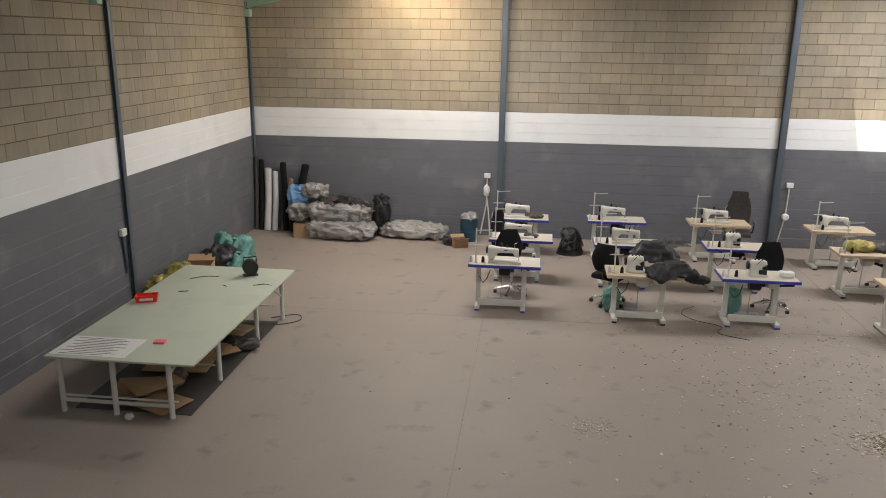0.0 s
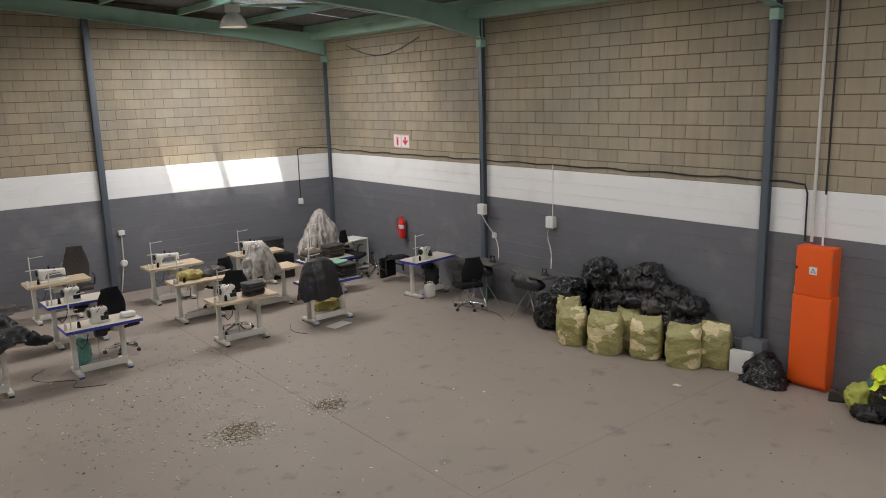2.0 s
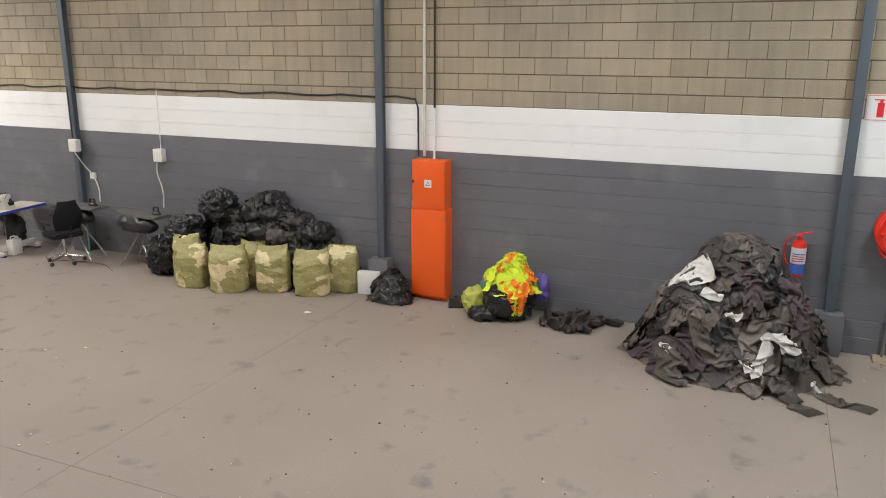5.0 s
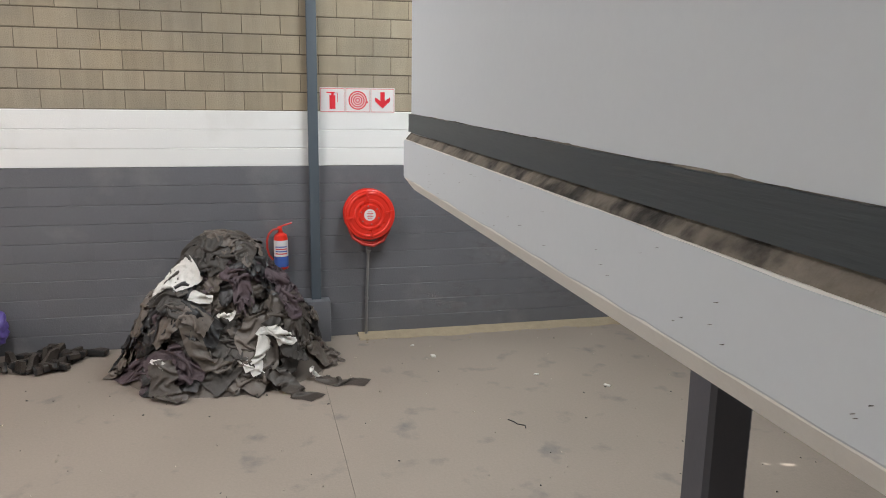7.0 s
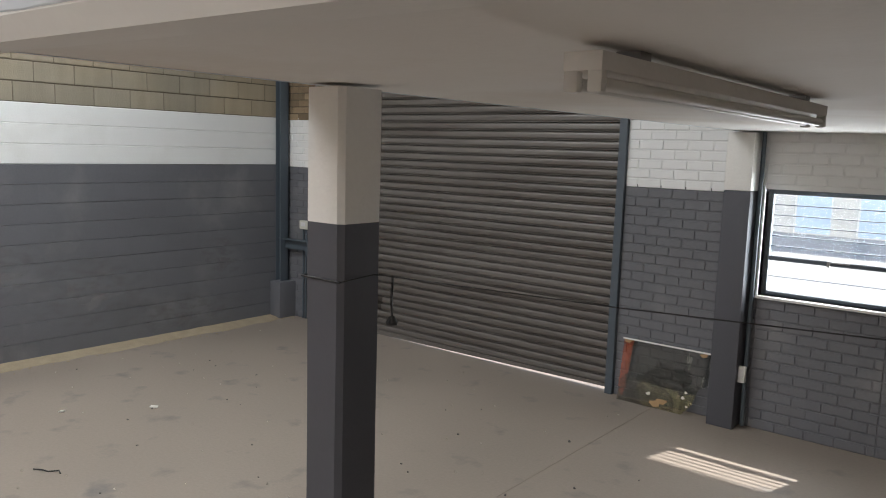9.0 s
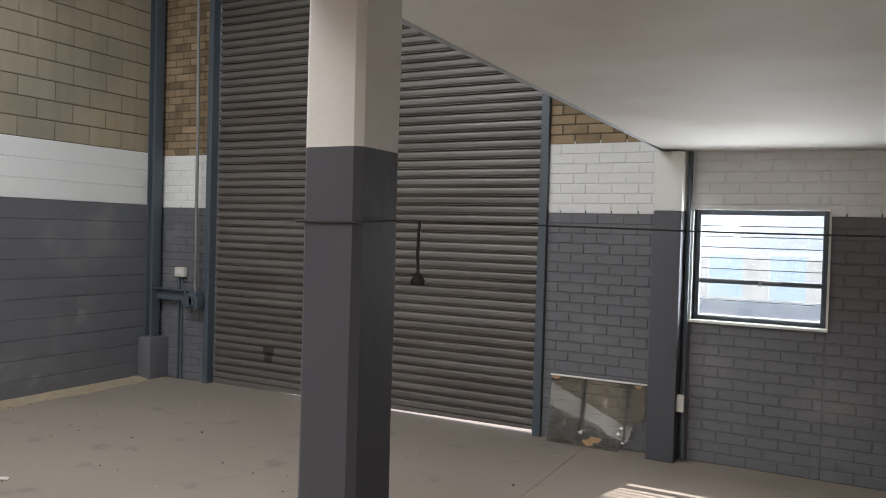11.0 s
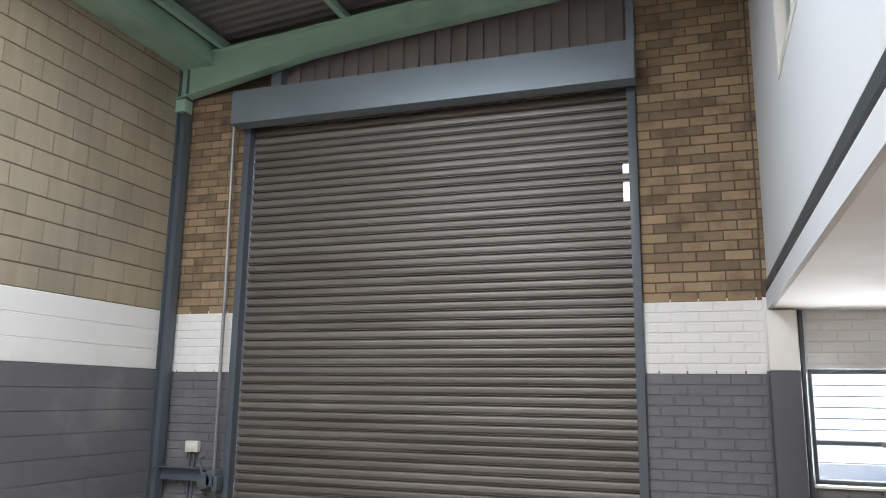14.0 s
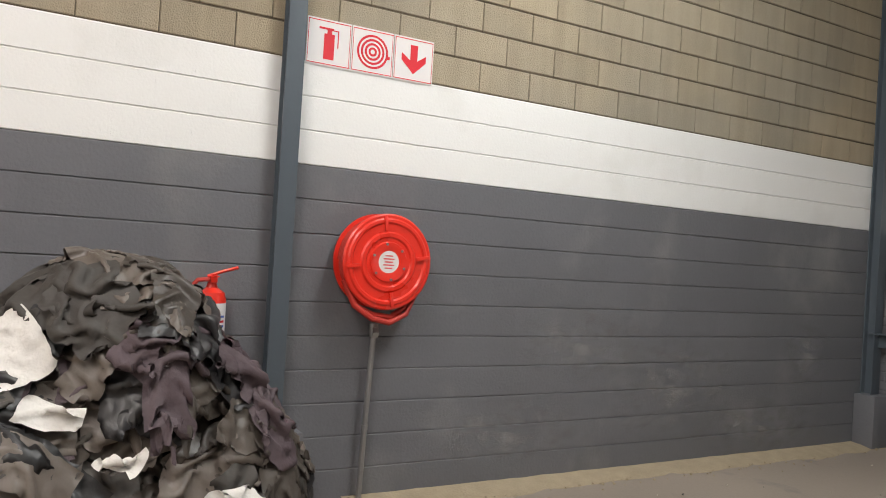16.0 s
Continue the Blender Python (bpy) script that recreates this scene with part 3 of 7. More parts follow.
purlin_xs = [9.35, 7.9, 6.35, 4.8, 3.3, 1.95, 1.65, 0.2, -1.3, -2.8, -4.3, -5.7]
for i, x in enumerate(purlin_xs):
    bm = bmesh.new()
    z = roof_z(x) - 0.02
    box(bm, x, (NY + SY) / 2, z - 0.07, 0.012, NY - SY - 0.02, 0.14)
    box(bm, x + 0.03, (NY + SY) / 2, z - 0.005, 0.06, NY - SY - 0.02, 0.01)
    box(bm, x - 0.03, (NY + SY) / 2, z - 0.136, 0.06, NY - SY - 0.02, 0.01)
    tagged(part("purlin", bm, M["green_steel"], smooth=0), "mint green steel purlin under the roof sheets", "purlin", "purlins")
# eaves gutter beam on the east side
bm = bmesh.new()
box(bm, EX - 0.2, (NY + SY) / 2, 5.28, 0.40, NY - SY - 0.04, 0.02)
box(bm, EX - 0.40, (NY + SY) / 2, 5.38, 0.015, NY - SY - 0.04, 0.22)
tagged(part("eaves_beam", bm, M["green_steel"], smooth=0), "mint green steel eaves lining along the wall head", "eaves beam")
# braces between purlins
for y0 in (COLS_Y[2] + 1.9, COLS_Y[1] + 2.6):
    wire("roof_brace", [(6.4, y0 + 1.2, roof_z(6.4) - 0.2), (7.9, y0 - 1.0, roof_z(7.9) - 0.2)], 0.03, M["green_steel"], None, "mint green steel roof brace", "brace")
    wire("roof_brace", [(3.4, y0 + 1.2, roof_z(3.4) - 0.2), (6.3, y0 - 0.6, roof_z(6.3) - 0.2)], 0.03, M["green_steel"], None, "mint green steel roof brace", "brace")


# corrugated roof with openings for the translucent sheets
def corrugated(bm, xa, xb, ya, yb, zf, pitch=0.13, amp=0.012, nx=2):
    ny = max(2, int((yb - ya) / pitch * 4))
    vs = []
    for i in range(nx + 1):
        x = xa + (xb - xa) * i / nx
        vs.append([bm.verts.new((x, ya + (yb - ya) * j / ny, zf(x) + amp * (1 if (j // 2) % 2 else -1))) for j in range(ny + 1)])
    for i in range(nx):
        for j in range(ny):
            bm.faces.new((vs[i][j], vs[i + 1][j], vs[i + 1][j + 1], vs[i][j + 1]))


bm = bmesh.new()
for side in (0, 1):
    x_lo, x_hi = (RIDGE_X, EX + TH) if side == 0 else (WX - TH, RIDGE_X)
    sk = sorted([s for s in SKYLIGHTS if (s[1] + s[2]) / 2 > RIDGE_X] if side == 0 else [s for s in SKYLIGHTS if (s[1] + s[2]) / 2 < RIDGE_X])
    y = SY - TH
    for ys, xa, xb, w, _ in sk:
        corrugated(bm, x_lo, x_hi, y, ys - w / 2, roof_z)
        corrugated(bm, x_lo, xa, ys - w / 2, ys + w / 2, roof_z, nx=1)
        corrugated(bm, xb, x_hi, ys - w / 2, ys + w / 2, roof_z, nx=1)
        y = ys + w / 2
    corrugated(bm, x_lo, x_hi, y, NY + TH, roof_z)
structure(part("ceiling", bm, M["roof"], smooth=0), "dusty corrugated roof sheets on green purlins", "roof")
for i, (ys, xa, xb, w, _) in enumerate(SKYLIGHTS):
    bm = bmesh.new()
    if i == 0:
        # clear down the middle, side strips dimmed to soften the sun patch's edges
        corrugated(bm, xa, xb, ys - 0.26, ys + 0.26, lambda x: roof_z(x) + 0.004)
        roof_light = structure(part("roof_light_1", bm, M["sheet_clear"], smooth=0), "translucent corrugated roof light sheet with dimmed side strips", "skylight")
        for ya, yb, mk in ((-w / 2, -0.41, "sheet_dimmed"), (-0.41, -0.26, "sheet_dull"), (0.26, 0.41, "sheet_dull"), (0.41, w / 2, "sheet_dimmed")):
            bm = bmesh.new()
            corrugated(bm, xa, xb, ys + ya, ys + yb, lambda x: roof_z(x) + 0.004)
            part("side_lap", bm, M[mk], roof_light, smooth=0)
        continue
    # milky roof lights, mostly unseen, sited where their lamps light the hall as needed
    corrugated(bm, xa, xb, ys - w / 2, ys + w / 2, lambda x: roof_z(x) + 0.004)
    structure(part("roof_light_%d" % (i + 1), bm, M["sheet_milky"], smooth=0), "translucent corrugated roof light sheet", "skylight")

# gable closing above the east eaves wall and the cladding above the shutter
bm = bmesh.new()
for i in range(44):
    x = DX0 - 0.05 + (8.75 - DX0 + 0.05) * i / 44
    w = (8.75 - DX0 + 0.05) / 44
    box(bm, x + w / 2, SY - 0.12 + (0.035 if i % 2 else 0.0), 5.45, w, 0.05, 1.75)
structure(part("gable_cladding", bm, M["cladding"], smooth=0), "brown ribbed sheet cladding above the roller shutter", "cladding")
# hidden panel, added to block daylight leaking in above the slats
bm = bmesh.new()
box(bm, (DX0 + DX1) / 2, SY - 0.15, 4.85, DX1 - DX0 + 0.2, 0.06, 0.9)
structure(part("shutter_lintel", bm, M["brick_mortar"], smooth=0), "unseen dark panel added behind the shutter housing against light leaks", "wall")
bm = bmesh.new()
box(bm, (8.75 + EX + TH) / 2, SY - TH / 2 - 0.03, 5.6, EX + TH - 8.75, 0.1, 1.3)
structure(part("gable_filler", bm, M["brick_mortar"], smooth=0), "plain wall closing the gable corner", "wall")

# mezzanine: slab on a column, office wall above
MX, MY, MZ0, MZ1, MB = 4.03, -0.80, 2.472, 2.615, 2.7075
BAND0 = 2.642                         # foot of the dark strip above the ledge


def tilt(x):
    """The slab falls slightly away from its free corner."""
    return 0.013 * (x - 2.7)


CH = 0.026                            # chamfer along the slab's lower edge
bm = bmesh.new()


def slab_ring(inset, z):
    return [(x, y, z + tilt(x)) for x, y in ((WX, SY), (MX - inset, SY), (MX - inset, MY - inset), (WX, MY - inset))]


EDGE = 2.471                          # foot of the vertical slab edge
ring_loft(bm, [slab_ring(0.03, MZ0 - 0.002), slab_ring(0.002, MZ0 + 0.02), slab_ring(0.002, MZ1)])
sec = [(MY - 0.30, MZ0 - 0.001), (MY - 0.12, MZ0 - 0.032), (MY - CH, MZ0 - 0.040), (MY - 0.001, EDGE), (MY - 0.001, MZ0 + 0.03), (MY - 0.30, MZ0 + 0.03)]
ring_loft(bm, [[(x - (0.05 if 0 < k < 3 and x > 0 else 0), y, z + tilt(x)) for k, (y, z) in enumerate(sec)] for x in (WX, MX - 0.002)])
bmesh.ops.recalc_face_normals(bm, faces=bm.faces)
mezz = structure(part("mezzanine_slab", bm, [M["soffit"]], smooth=20), "cream painted concrete mezzanine slab", "slab")
bm = bmesh.new()
n = 220
rows = [[], [], []]
for k in range(n + 1):
    xa = WX + (MX + 0.004 - WX) * k / n
    rag = 0.006 * noise.noise(Vector((xa * 7, 0, 2))) + 0.004 * noise.noise(Vector((xa * 31, 0, 4))) + tilt(xa)
    rows[0].append((xa, MY, EDGE + 0.004 + rag))
    rows[1].append((xa, MY + 0.0015, EDGE + 0.007 + rag))
    rows[2].append((xa, MY + 0.0015, MZ1 - 0.002 + tilt(xa) + 0.005 * noise.noise(Vector((xa * 5, 5, 4))) + 0.003 * noise.noise(Vector((xa * 27, 5, 4)))))
ring_loft(bm, rows + [[(p[0], MY - 0.01, p[2] - 0.002) for p in rows[2]]], closed=False, cap=False)
box(bm, MX + 0.002, (SY + MY) / 2, (EDGE + MZ1) / 2 + 0.014, 0.004, MY - SY, MZ1 - EDGE - 0.004)
part("fascia", bm, M["fascia"], mezz, "pale grey-blue painted slab edge", smooth=20)


def strip_run(bm, ends, z0, z1):
    ring_loft(bm, [[(xa, ya, z0 + tilt(xa)), (xb, yb, z0 + tilt(xb)), (xb, yb, z1 + tilt(xb)), (xa, ya, z1 + tilt(xa))] for (xa, ya), (xb, yb) in ends])


bm = bmesh.new()
strip_run(bm, (((WX, MY - 0.016), (WX, MY - 0.146)), ((MX + 0.004, MY - 0.016), (MX + 0.004, MY - 0.146))), BAND0, MB)
strip_run(bm, (((MX + 0.004, SY), (MX - 0.13, SY)), ((MX + 0.004, MY - 0.147), (MX - 0.13, MY - 0.147))), BAND0, MB)
bmesh.ops.recalc_face_normals(bm, faces=bm.faces)
structure(part("trim", bm, M["band"]), "dark grey worn strip between slab and office wall", "trim")
# crumbling mortar bed between the slab edge and the strip
bm = bmesh.new()
n = 420
rows = [[], [], [], []]
for k in range(n + 1):
    xa = -1.5 + (MX - 0.004 + 1.5) * k / n
    r0, r1 = noise.noise(Vector((xa * 8, 1, 0))), noise.noise(Vector((xa * 37, 1, 5)))
    rows[0].append((xa, MY - 0.004, MZ1 + tilt(xa) - 0.004))
    rows[1].append((xa, MY - 0.006 + 0.003 * r1, MZ1 + tilt(xa) + 0.004 + 0.005 * r0 + 0.003 * r1))
    rows[2].append((xa, MY - 0.014 + 0.004 * r0, MZ1 + tilt(xa) + 0.013 + 0.004 * r1))
    rows[3].append((xa, MY - 0.03, BAND0 + tilt(xa) + 0.002))
ring_loft(bm, rows, closed=False, cap=False)
structure(part("ledge_grime", bm, M["grime"], smooth=0), "grimy mortar ledge on the slab edge", "trim")
# mortar smear along the strip's head
bm = bmesh.new()
rows = [[], [], []]
for k in range(n + 1):
    xa = -1.5 + (MX - 0.02 + 1.5) * k / n
    w = 0.002 + 0.005 * noise.noise(Vector((xa * 4, 7, 0))) + 0.003 * noise.noise(Vector((xa * 29, 7, 5)))
    rows[0].append((xa, MY - 0.0235, MB + tilt(xa) + max(0.001, 0.8 * w)))
    rows[1].append((xa, MY - 0.0215, MB + tilt(xa) + max(0.0015, 0.55 * w)))
    rows[2].append((xa, MY - 0.0185, MB + tilt(xa) + 0.0008))
ring_loft(bm, rows, closed=False, cap=False)
structure(part("mortar_smear", bm, M["grime"], smooth=40), "grey mortar smear along the head of the dark strip", "trim")
bm = bmesh.new()
box(bm, (WX + MX - 0.010) / 2, MY - 0.074, (MB - 0.055 + 6.3) / 2, MX - WX - 0.010, 0.10, 6.3 - MB + 0.055)
wy0, wy1, wz0, wz1 = -4.9, -3.3, 3.72, 4.85
for ya, yb, za, zb in ((SY, wy0, MB - 0.03, 6.2), (wy1, MY - 0.124, MB - 0.03, 6.2), (wy0, wy1, MB - 0.03, wz0), (wy0, wy1, wz1, 6.2)):
    box(bm, MX - 0.060, (ya + yb) / 2, (za + zb) / 2, 0.10, yb - ya, zb - za)
structure(part("office_wall", bm, M["fascia"], smooth=0), "smooth pale grey plastered office wall on the mezzanine", "wall")
win = structure(new("window_2"), "white framed office window in the mezzanine wall", "window")
bm = bmesh.new()
for y0, z0, sy, sz in ((wy0 + 0.03, (wz0 + wz1) / 2, 0.06, wz1 - wz0), (wy1 - 0.03, (wz0 + wz1) / 2, 0.06, wz1 - wz0),
                       ((wy0 + wy1) / 2, wz0 + 0.03, wy1 - wy0 - 0.12, 0.06), ((wy0 + wy1) / 2, wz1 - 0.03, wy1 - wy0 - 0.12, 0.06), ((wy0 + wy1) / 2, (wz0 + wz1) / 2, 0.05, wz1 - wz0 - 0.12)):
    box(bm, MX - 0.055, y0, z0, 0.10, sy, sz, 0.004)
part("window_frame", bm, M["white_plastic"], win)
for k in (0, 1):
    bm = bmesh.new()
    box(bm, MX - 0.07, wy0 + (0.25 + 0.5 * k) * (wy1 - wy0), (wz0 + wz1) / 2, 0.006, (wy1 - wy0) / 2 - 0.08, wz1 - wz0 - 0.12)
    part("pane", bm, M["pane"], win)

# square concrete column under the slab
col = thing("concrete_column", pose(3.89, -2.145, 0), "square concrete column, cream above and charcoal below", "column")
for name, za, zb, mk in (("lower_shaft", 0, 2.0, "column_dark"), ("upper_shaft", 2.0, MZ0, "column_white")):
    bm = bmesh.new()
    c = 0.02
    sec = [(-0.095, -0.105 + c), (-0.095 + c, -0.105), (0.095 - c, -0.105), (0.095, -0.105 + c), (0.095, 0.105 - c), (0.095 - c, 0.105), (-0.095 + c, 0.105), (-0.095, 0.105 - c)]
    ring_loft(bm, [[(x + 0.003 * noise.noise(Vector((x * 9, y * 9, z * 2))), y, z) for x, y in sec] for z in [za + (zb - za) * i / 8 for i in range(9)]])
    part(name, bm, M[mk], col, smooth=30)

# pilaster on the south wall
pil = structure(new("pilaster"), "square plastered pilaster, cream above and charcoal below", "pilaster")
for name, za, zb, mk in (("lower_face", 0, 2.0, "column_dark"), ("upper_face", 2.0, MZ0, "column_white")):
    bm = bmesh.new()
    box(bm, 3.945, SY + 0.085, (za + zb) / 2, 0.22, 0.21, zb - za, 0.012)
    part(name, bm, M[mk], pil)

# landing and stair that the walk comes down, beside the slab
stair = structure(new("stair"), "plain concrete stair along the mezzanine edge", "stair")
bm = bmesh.new()
box(bm, -1.6, 0.0, MZ1 - 0.08, 2.9, 1.55, 0.16)
part("landing", bm, M["floor"], stair, smooth=0)
N_STEP, RUN0, RUN1 = 15, -0.15, 3.0
for i in range(1, N_STEP):
    bm = bmesh.new()
    xa = RUN0 + (RUN1 - RUN0) * (i - 1) / (N_STEP - 1)
    xb = RUN0 + (RUN1 - RUN0) * i / (N_STEP - 1)
    zt = MZ1 * (1 - i / N_STEP)
    box(bm, (xa + xb) / 2, -0.2, zt - 0.03, xb - xa + 0.02, 1.1, 0.06)
    part("tread", bm, M["floor"], stair, smooth=0)
for y in (-0.72, 0.32):
    bm = bmesh.new()
    ring_loft(bm, [[(RUN0, y - 0.02, MZ1 - 0.05), (RUN0, y + 0.02, MZ1 - 0.05), (RUN0, y + 0.02, MZ1 - 0.35), (RUN0, y - 0.02, MZ1 - 0.35)],
                   [(RUN1, y - 0.02, 0.15), (RUN1, y + 0.02, 0.15), (RUN1, y + 0.02, 0.0), (RUN1, y - 0.02, 0.0)]])
    part("stringer", bm, M["dark_steel"], stair, smooth=0)


# roller shutter
shutter = structure(new("door_1"), "closed weathered steel roller shutter door", "roller shutter")
PITCH = 0.0865
prof = [(-0.026, 0.0), (0.006, 0.0005), (0.012, 0.003), (0.012, 0.008), (0.004, 0.0105), (0.002, 0.0125), (0.013, 0.016), (0.0195, 0.024), (0.0215, 0.042), (0.0205, 0.060), (0.0165, 0.072), (0.009, 0.0775), (-0.026, 0.0800), (-0.026, 0.0865)]


def slat_shape(width, proud=0.0, mat="slat"):
    bm = bmesh.new()
    ring_loft(bm, [[(x, y + proud, z) for y, z in prof] for x in (0, width)], closed=False, cap=False)
    return mesh_of("slat", bm, M[mat], 28)


slat_mesh, short_slat = slat_shape(DX1 - DX0 - 0.04), slat_shape(DX1 - DX0 - 0.10)
for i in range(int(4.55 / PITCH)):
    z = 0.05 + i * PITCH
    notch = i in (40, 41, 43)
    ob = new("slat", short_slat if notch else slat_mesh)
    ob.parent = shutter
    ob.matrix_basis = pose(DX0 + (0.08 if notch else 0.02), SY - 0.075, z)
for i, x, w in ((4, 8.12, 0.15), (3, 8.14, 0.11)):
    ob = new("smudge", slat_shape(w, 0.0012, "slat_dark"))
    ob.parent = shutter
    ob.matrix_basis = pose(x, SY - 0.075, 0.05 + i * PITCH)
bm = bmesh.new()
ring_loft(bm, [[(x, SY - 0.08, z), (x, SY - 0.05, z), (x, SY - 0.05, 0.062), (x, SY - 0.08, 0.062)] for x, z in ((DX0 + 0.02, 0.032), (DX1 - 0.5, 0.004), (DX1 - 0.02, 0.001))])
part("bottom_bar", bm, M["slat"], shutter, smooth=0)
for x in (DX0 - 0.02, DX1 + 0.02):
    bm = bmesh.new()
    box(bm, x, SY - 0.035, 2.3, 0.075, 0.16, 4.6, 0.004)
    part("guide_rail", bm, M["dark_steel"], shutter, "grey painted steel guide rail")
bm = bmesh.new()
y0, y1, z0, z1 = SY - 0.1, SY + 0.25, 4.53, 4.88
box(bm, (DX0 + DX1) / 2 + 0.01, (y0 + y1) / 2, z1, DX1 - DX0 + 0.16, y1 - y0, 0.012)
box(bm, (DX0 + DX1) / 2 + 0.01, y1, (z0 + z1) / 2, DX1 - DX0 + 0.16, 0.012, z1 - z0 + 0.012)
box(bm, (DX0 + DX1) / 2 + 0.01, (y0 + y1) / 2 + 0.09, z0, DX1 - DX0 + 0.16, (y1 - y0) * 0.5, 0.012)
for x in (DX0 - 0.07, DX1 + 0.09):
    box(bm, x, (y0 + y1) / 2, (z0 + z1) / 2, 0.012, y1 - y0, z1 - z0)
part("shutter_housing", bm, M["housing"], shutter, "grey-blue sheet steel roll housing", smooth=0)
bm = bmesh.new()
box(bm, DX0 - 0.035, SY - 0.0, 5.2, 0.07, 0.12, 0.65, 0.004)
box(bm, 8.72, SY - 0.02, 5.03, 0.12, 0.12, 0.32, 0.004)
part("housing_post", bm, M["housing"], shutter)

# louvre window
win = structure(new("window_1"), "steel framed louvre window with glass blades", "window")
bm = bmesh.new()
wc, ww = (WX0 + WX1) / 2, WX1 - WX0
for cx, cz, sx, sz in ((WX0 + 0.02, (WZ0 + WZ1) / 2, 0.04, WZ1 - WZ0), (WX1 - 0.02, (WZ0 + WZ1) / 2, 0.04, WZ1 - WZ0), (wc, WZ0 + 0.015, ww - 0.08, 0.03), (wc, WZ1 - 0.02, ww - 0.08, 0.04), (wc, 1.45, ww - 0.08, 0.035)):
    box(bm, cx, SY - 0.10, cz, sx, 0.05, sz, 0.003)
part("window_frame", bm, M["dark_steel"], win)
bm = bmesh.new()
box(bm, wc, SY - 0.02, WZ0 - 0.012, ww + 0.03, 0.12, 0.024, 0.004)
for x in (WX0 - 0.008, WX1 + 0.008):
    box(bm, x, SY - 0.02, (WZ0 + WZ1) / 2, 0.016, 0.09, WZ1 - WZ0)
part("window_sill", bm, M["white_plastic"], win)
zs = [1.17 + 0.131 * i for i in range(2)] + [1.467 + 0.0855 * i for i in range(6)]
for z in zs:
    bm = bmesh.new()
    hgt = 0.131 if z < 1.45 else 0.0855
    box(bm, wc, SY - 0.10, z + hgt / 2, ww - 0.08, 0.005, hgt, m=None)
    part("louvre_blade", bm, M["pane"], win).visible_shadow = False
    bm = bmesh.new()
    box(bm, wc, SY - 0.090, z, ww - 0.08, 0.014, 0.007)
    part("blade_edge", bm, M["dark_steel"], win)
bm = bmesh.new()
box(bm, 3.2, SY - 0.07, 1.462, 0.16, 0.012, 0.012)
box(bm, 3.27, SY - 0.065, 1.45, 0.02, 0.03, 0.05)
part("stay_bar", bm, M["steel"], win)

# yard and the building opposite, seen through the window
bm = bmesh.new()
box(bm, 0, -40, -0.22, 400, 66.2, 0.3)
structure(part("ground", bm, M["out_ground"], smooth=0), "pale sunlit concrete yard", "ground")
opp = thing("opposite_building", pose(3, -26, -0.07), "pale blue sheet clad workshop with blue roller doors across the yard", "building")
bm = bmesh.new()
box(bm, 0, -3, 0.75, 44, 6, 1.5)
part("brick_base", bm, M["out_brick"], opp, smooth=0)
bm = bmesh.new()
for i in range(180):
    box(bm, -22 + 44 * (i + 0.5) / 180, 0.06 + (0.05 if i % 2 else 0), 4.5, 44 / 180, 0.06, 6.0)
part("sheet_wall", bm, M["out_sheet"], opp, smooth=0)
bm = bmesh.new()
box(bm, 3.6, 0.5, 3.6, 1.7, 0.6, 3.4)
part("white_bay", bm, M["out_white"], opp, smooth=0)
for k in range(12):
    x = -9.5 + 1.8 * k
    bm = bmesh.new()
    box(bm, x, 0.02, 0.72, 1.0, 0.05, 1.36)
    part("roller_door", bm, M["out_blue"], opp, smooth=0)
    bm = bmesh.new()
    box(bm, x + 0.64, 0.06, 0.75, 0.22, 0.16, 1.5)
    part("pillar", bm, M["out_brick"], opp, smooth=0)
import numpy as np

# ---- things: sewing stations ----
def T(x, y, z=0.0, rz=0.0):
    return pose(x, y, z, 0, 0, rz)


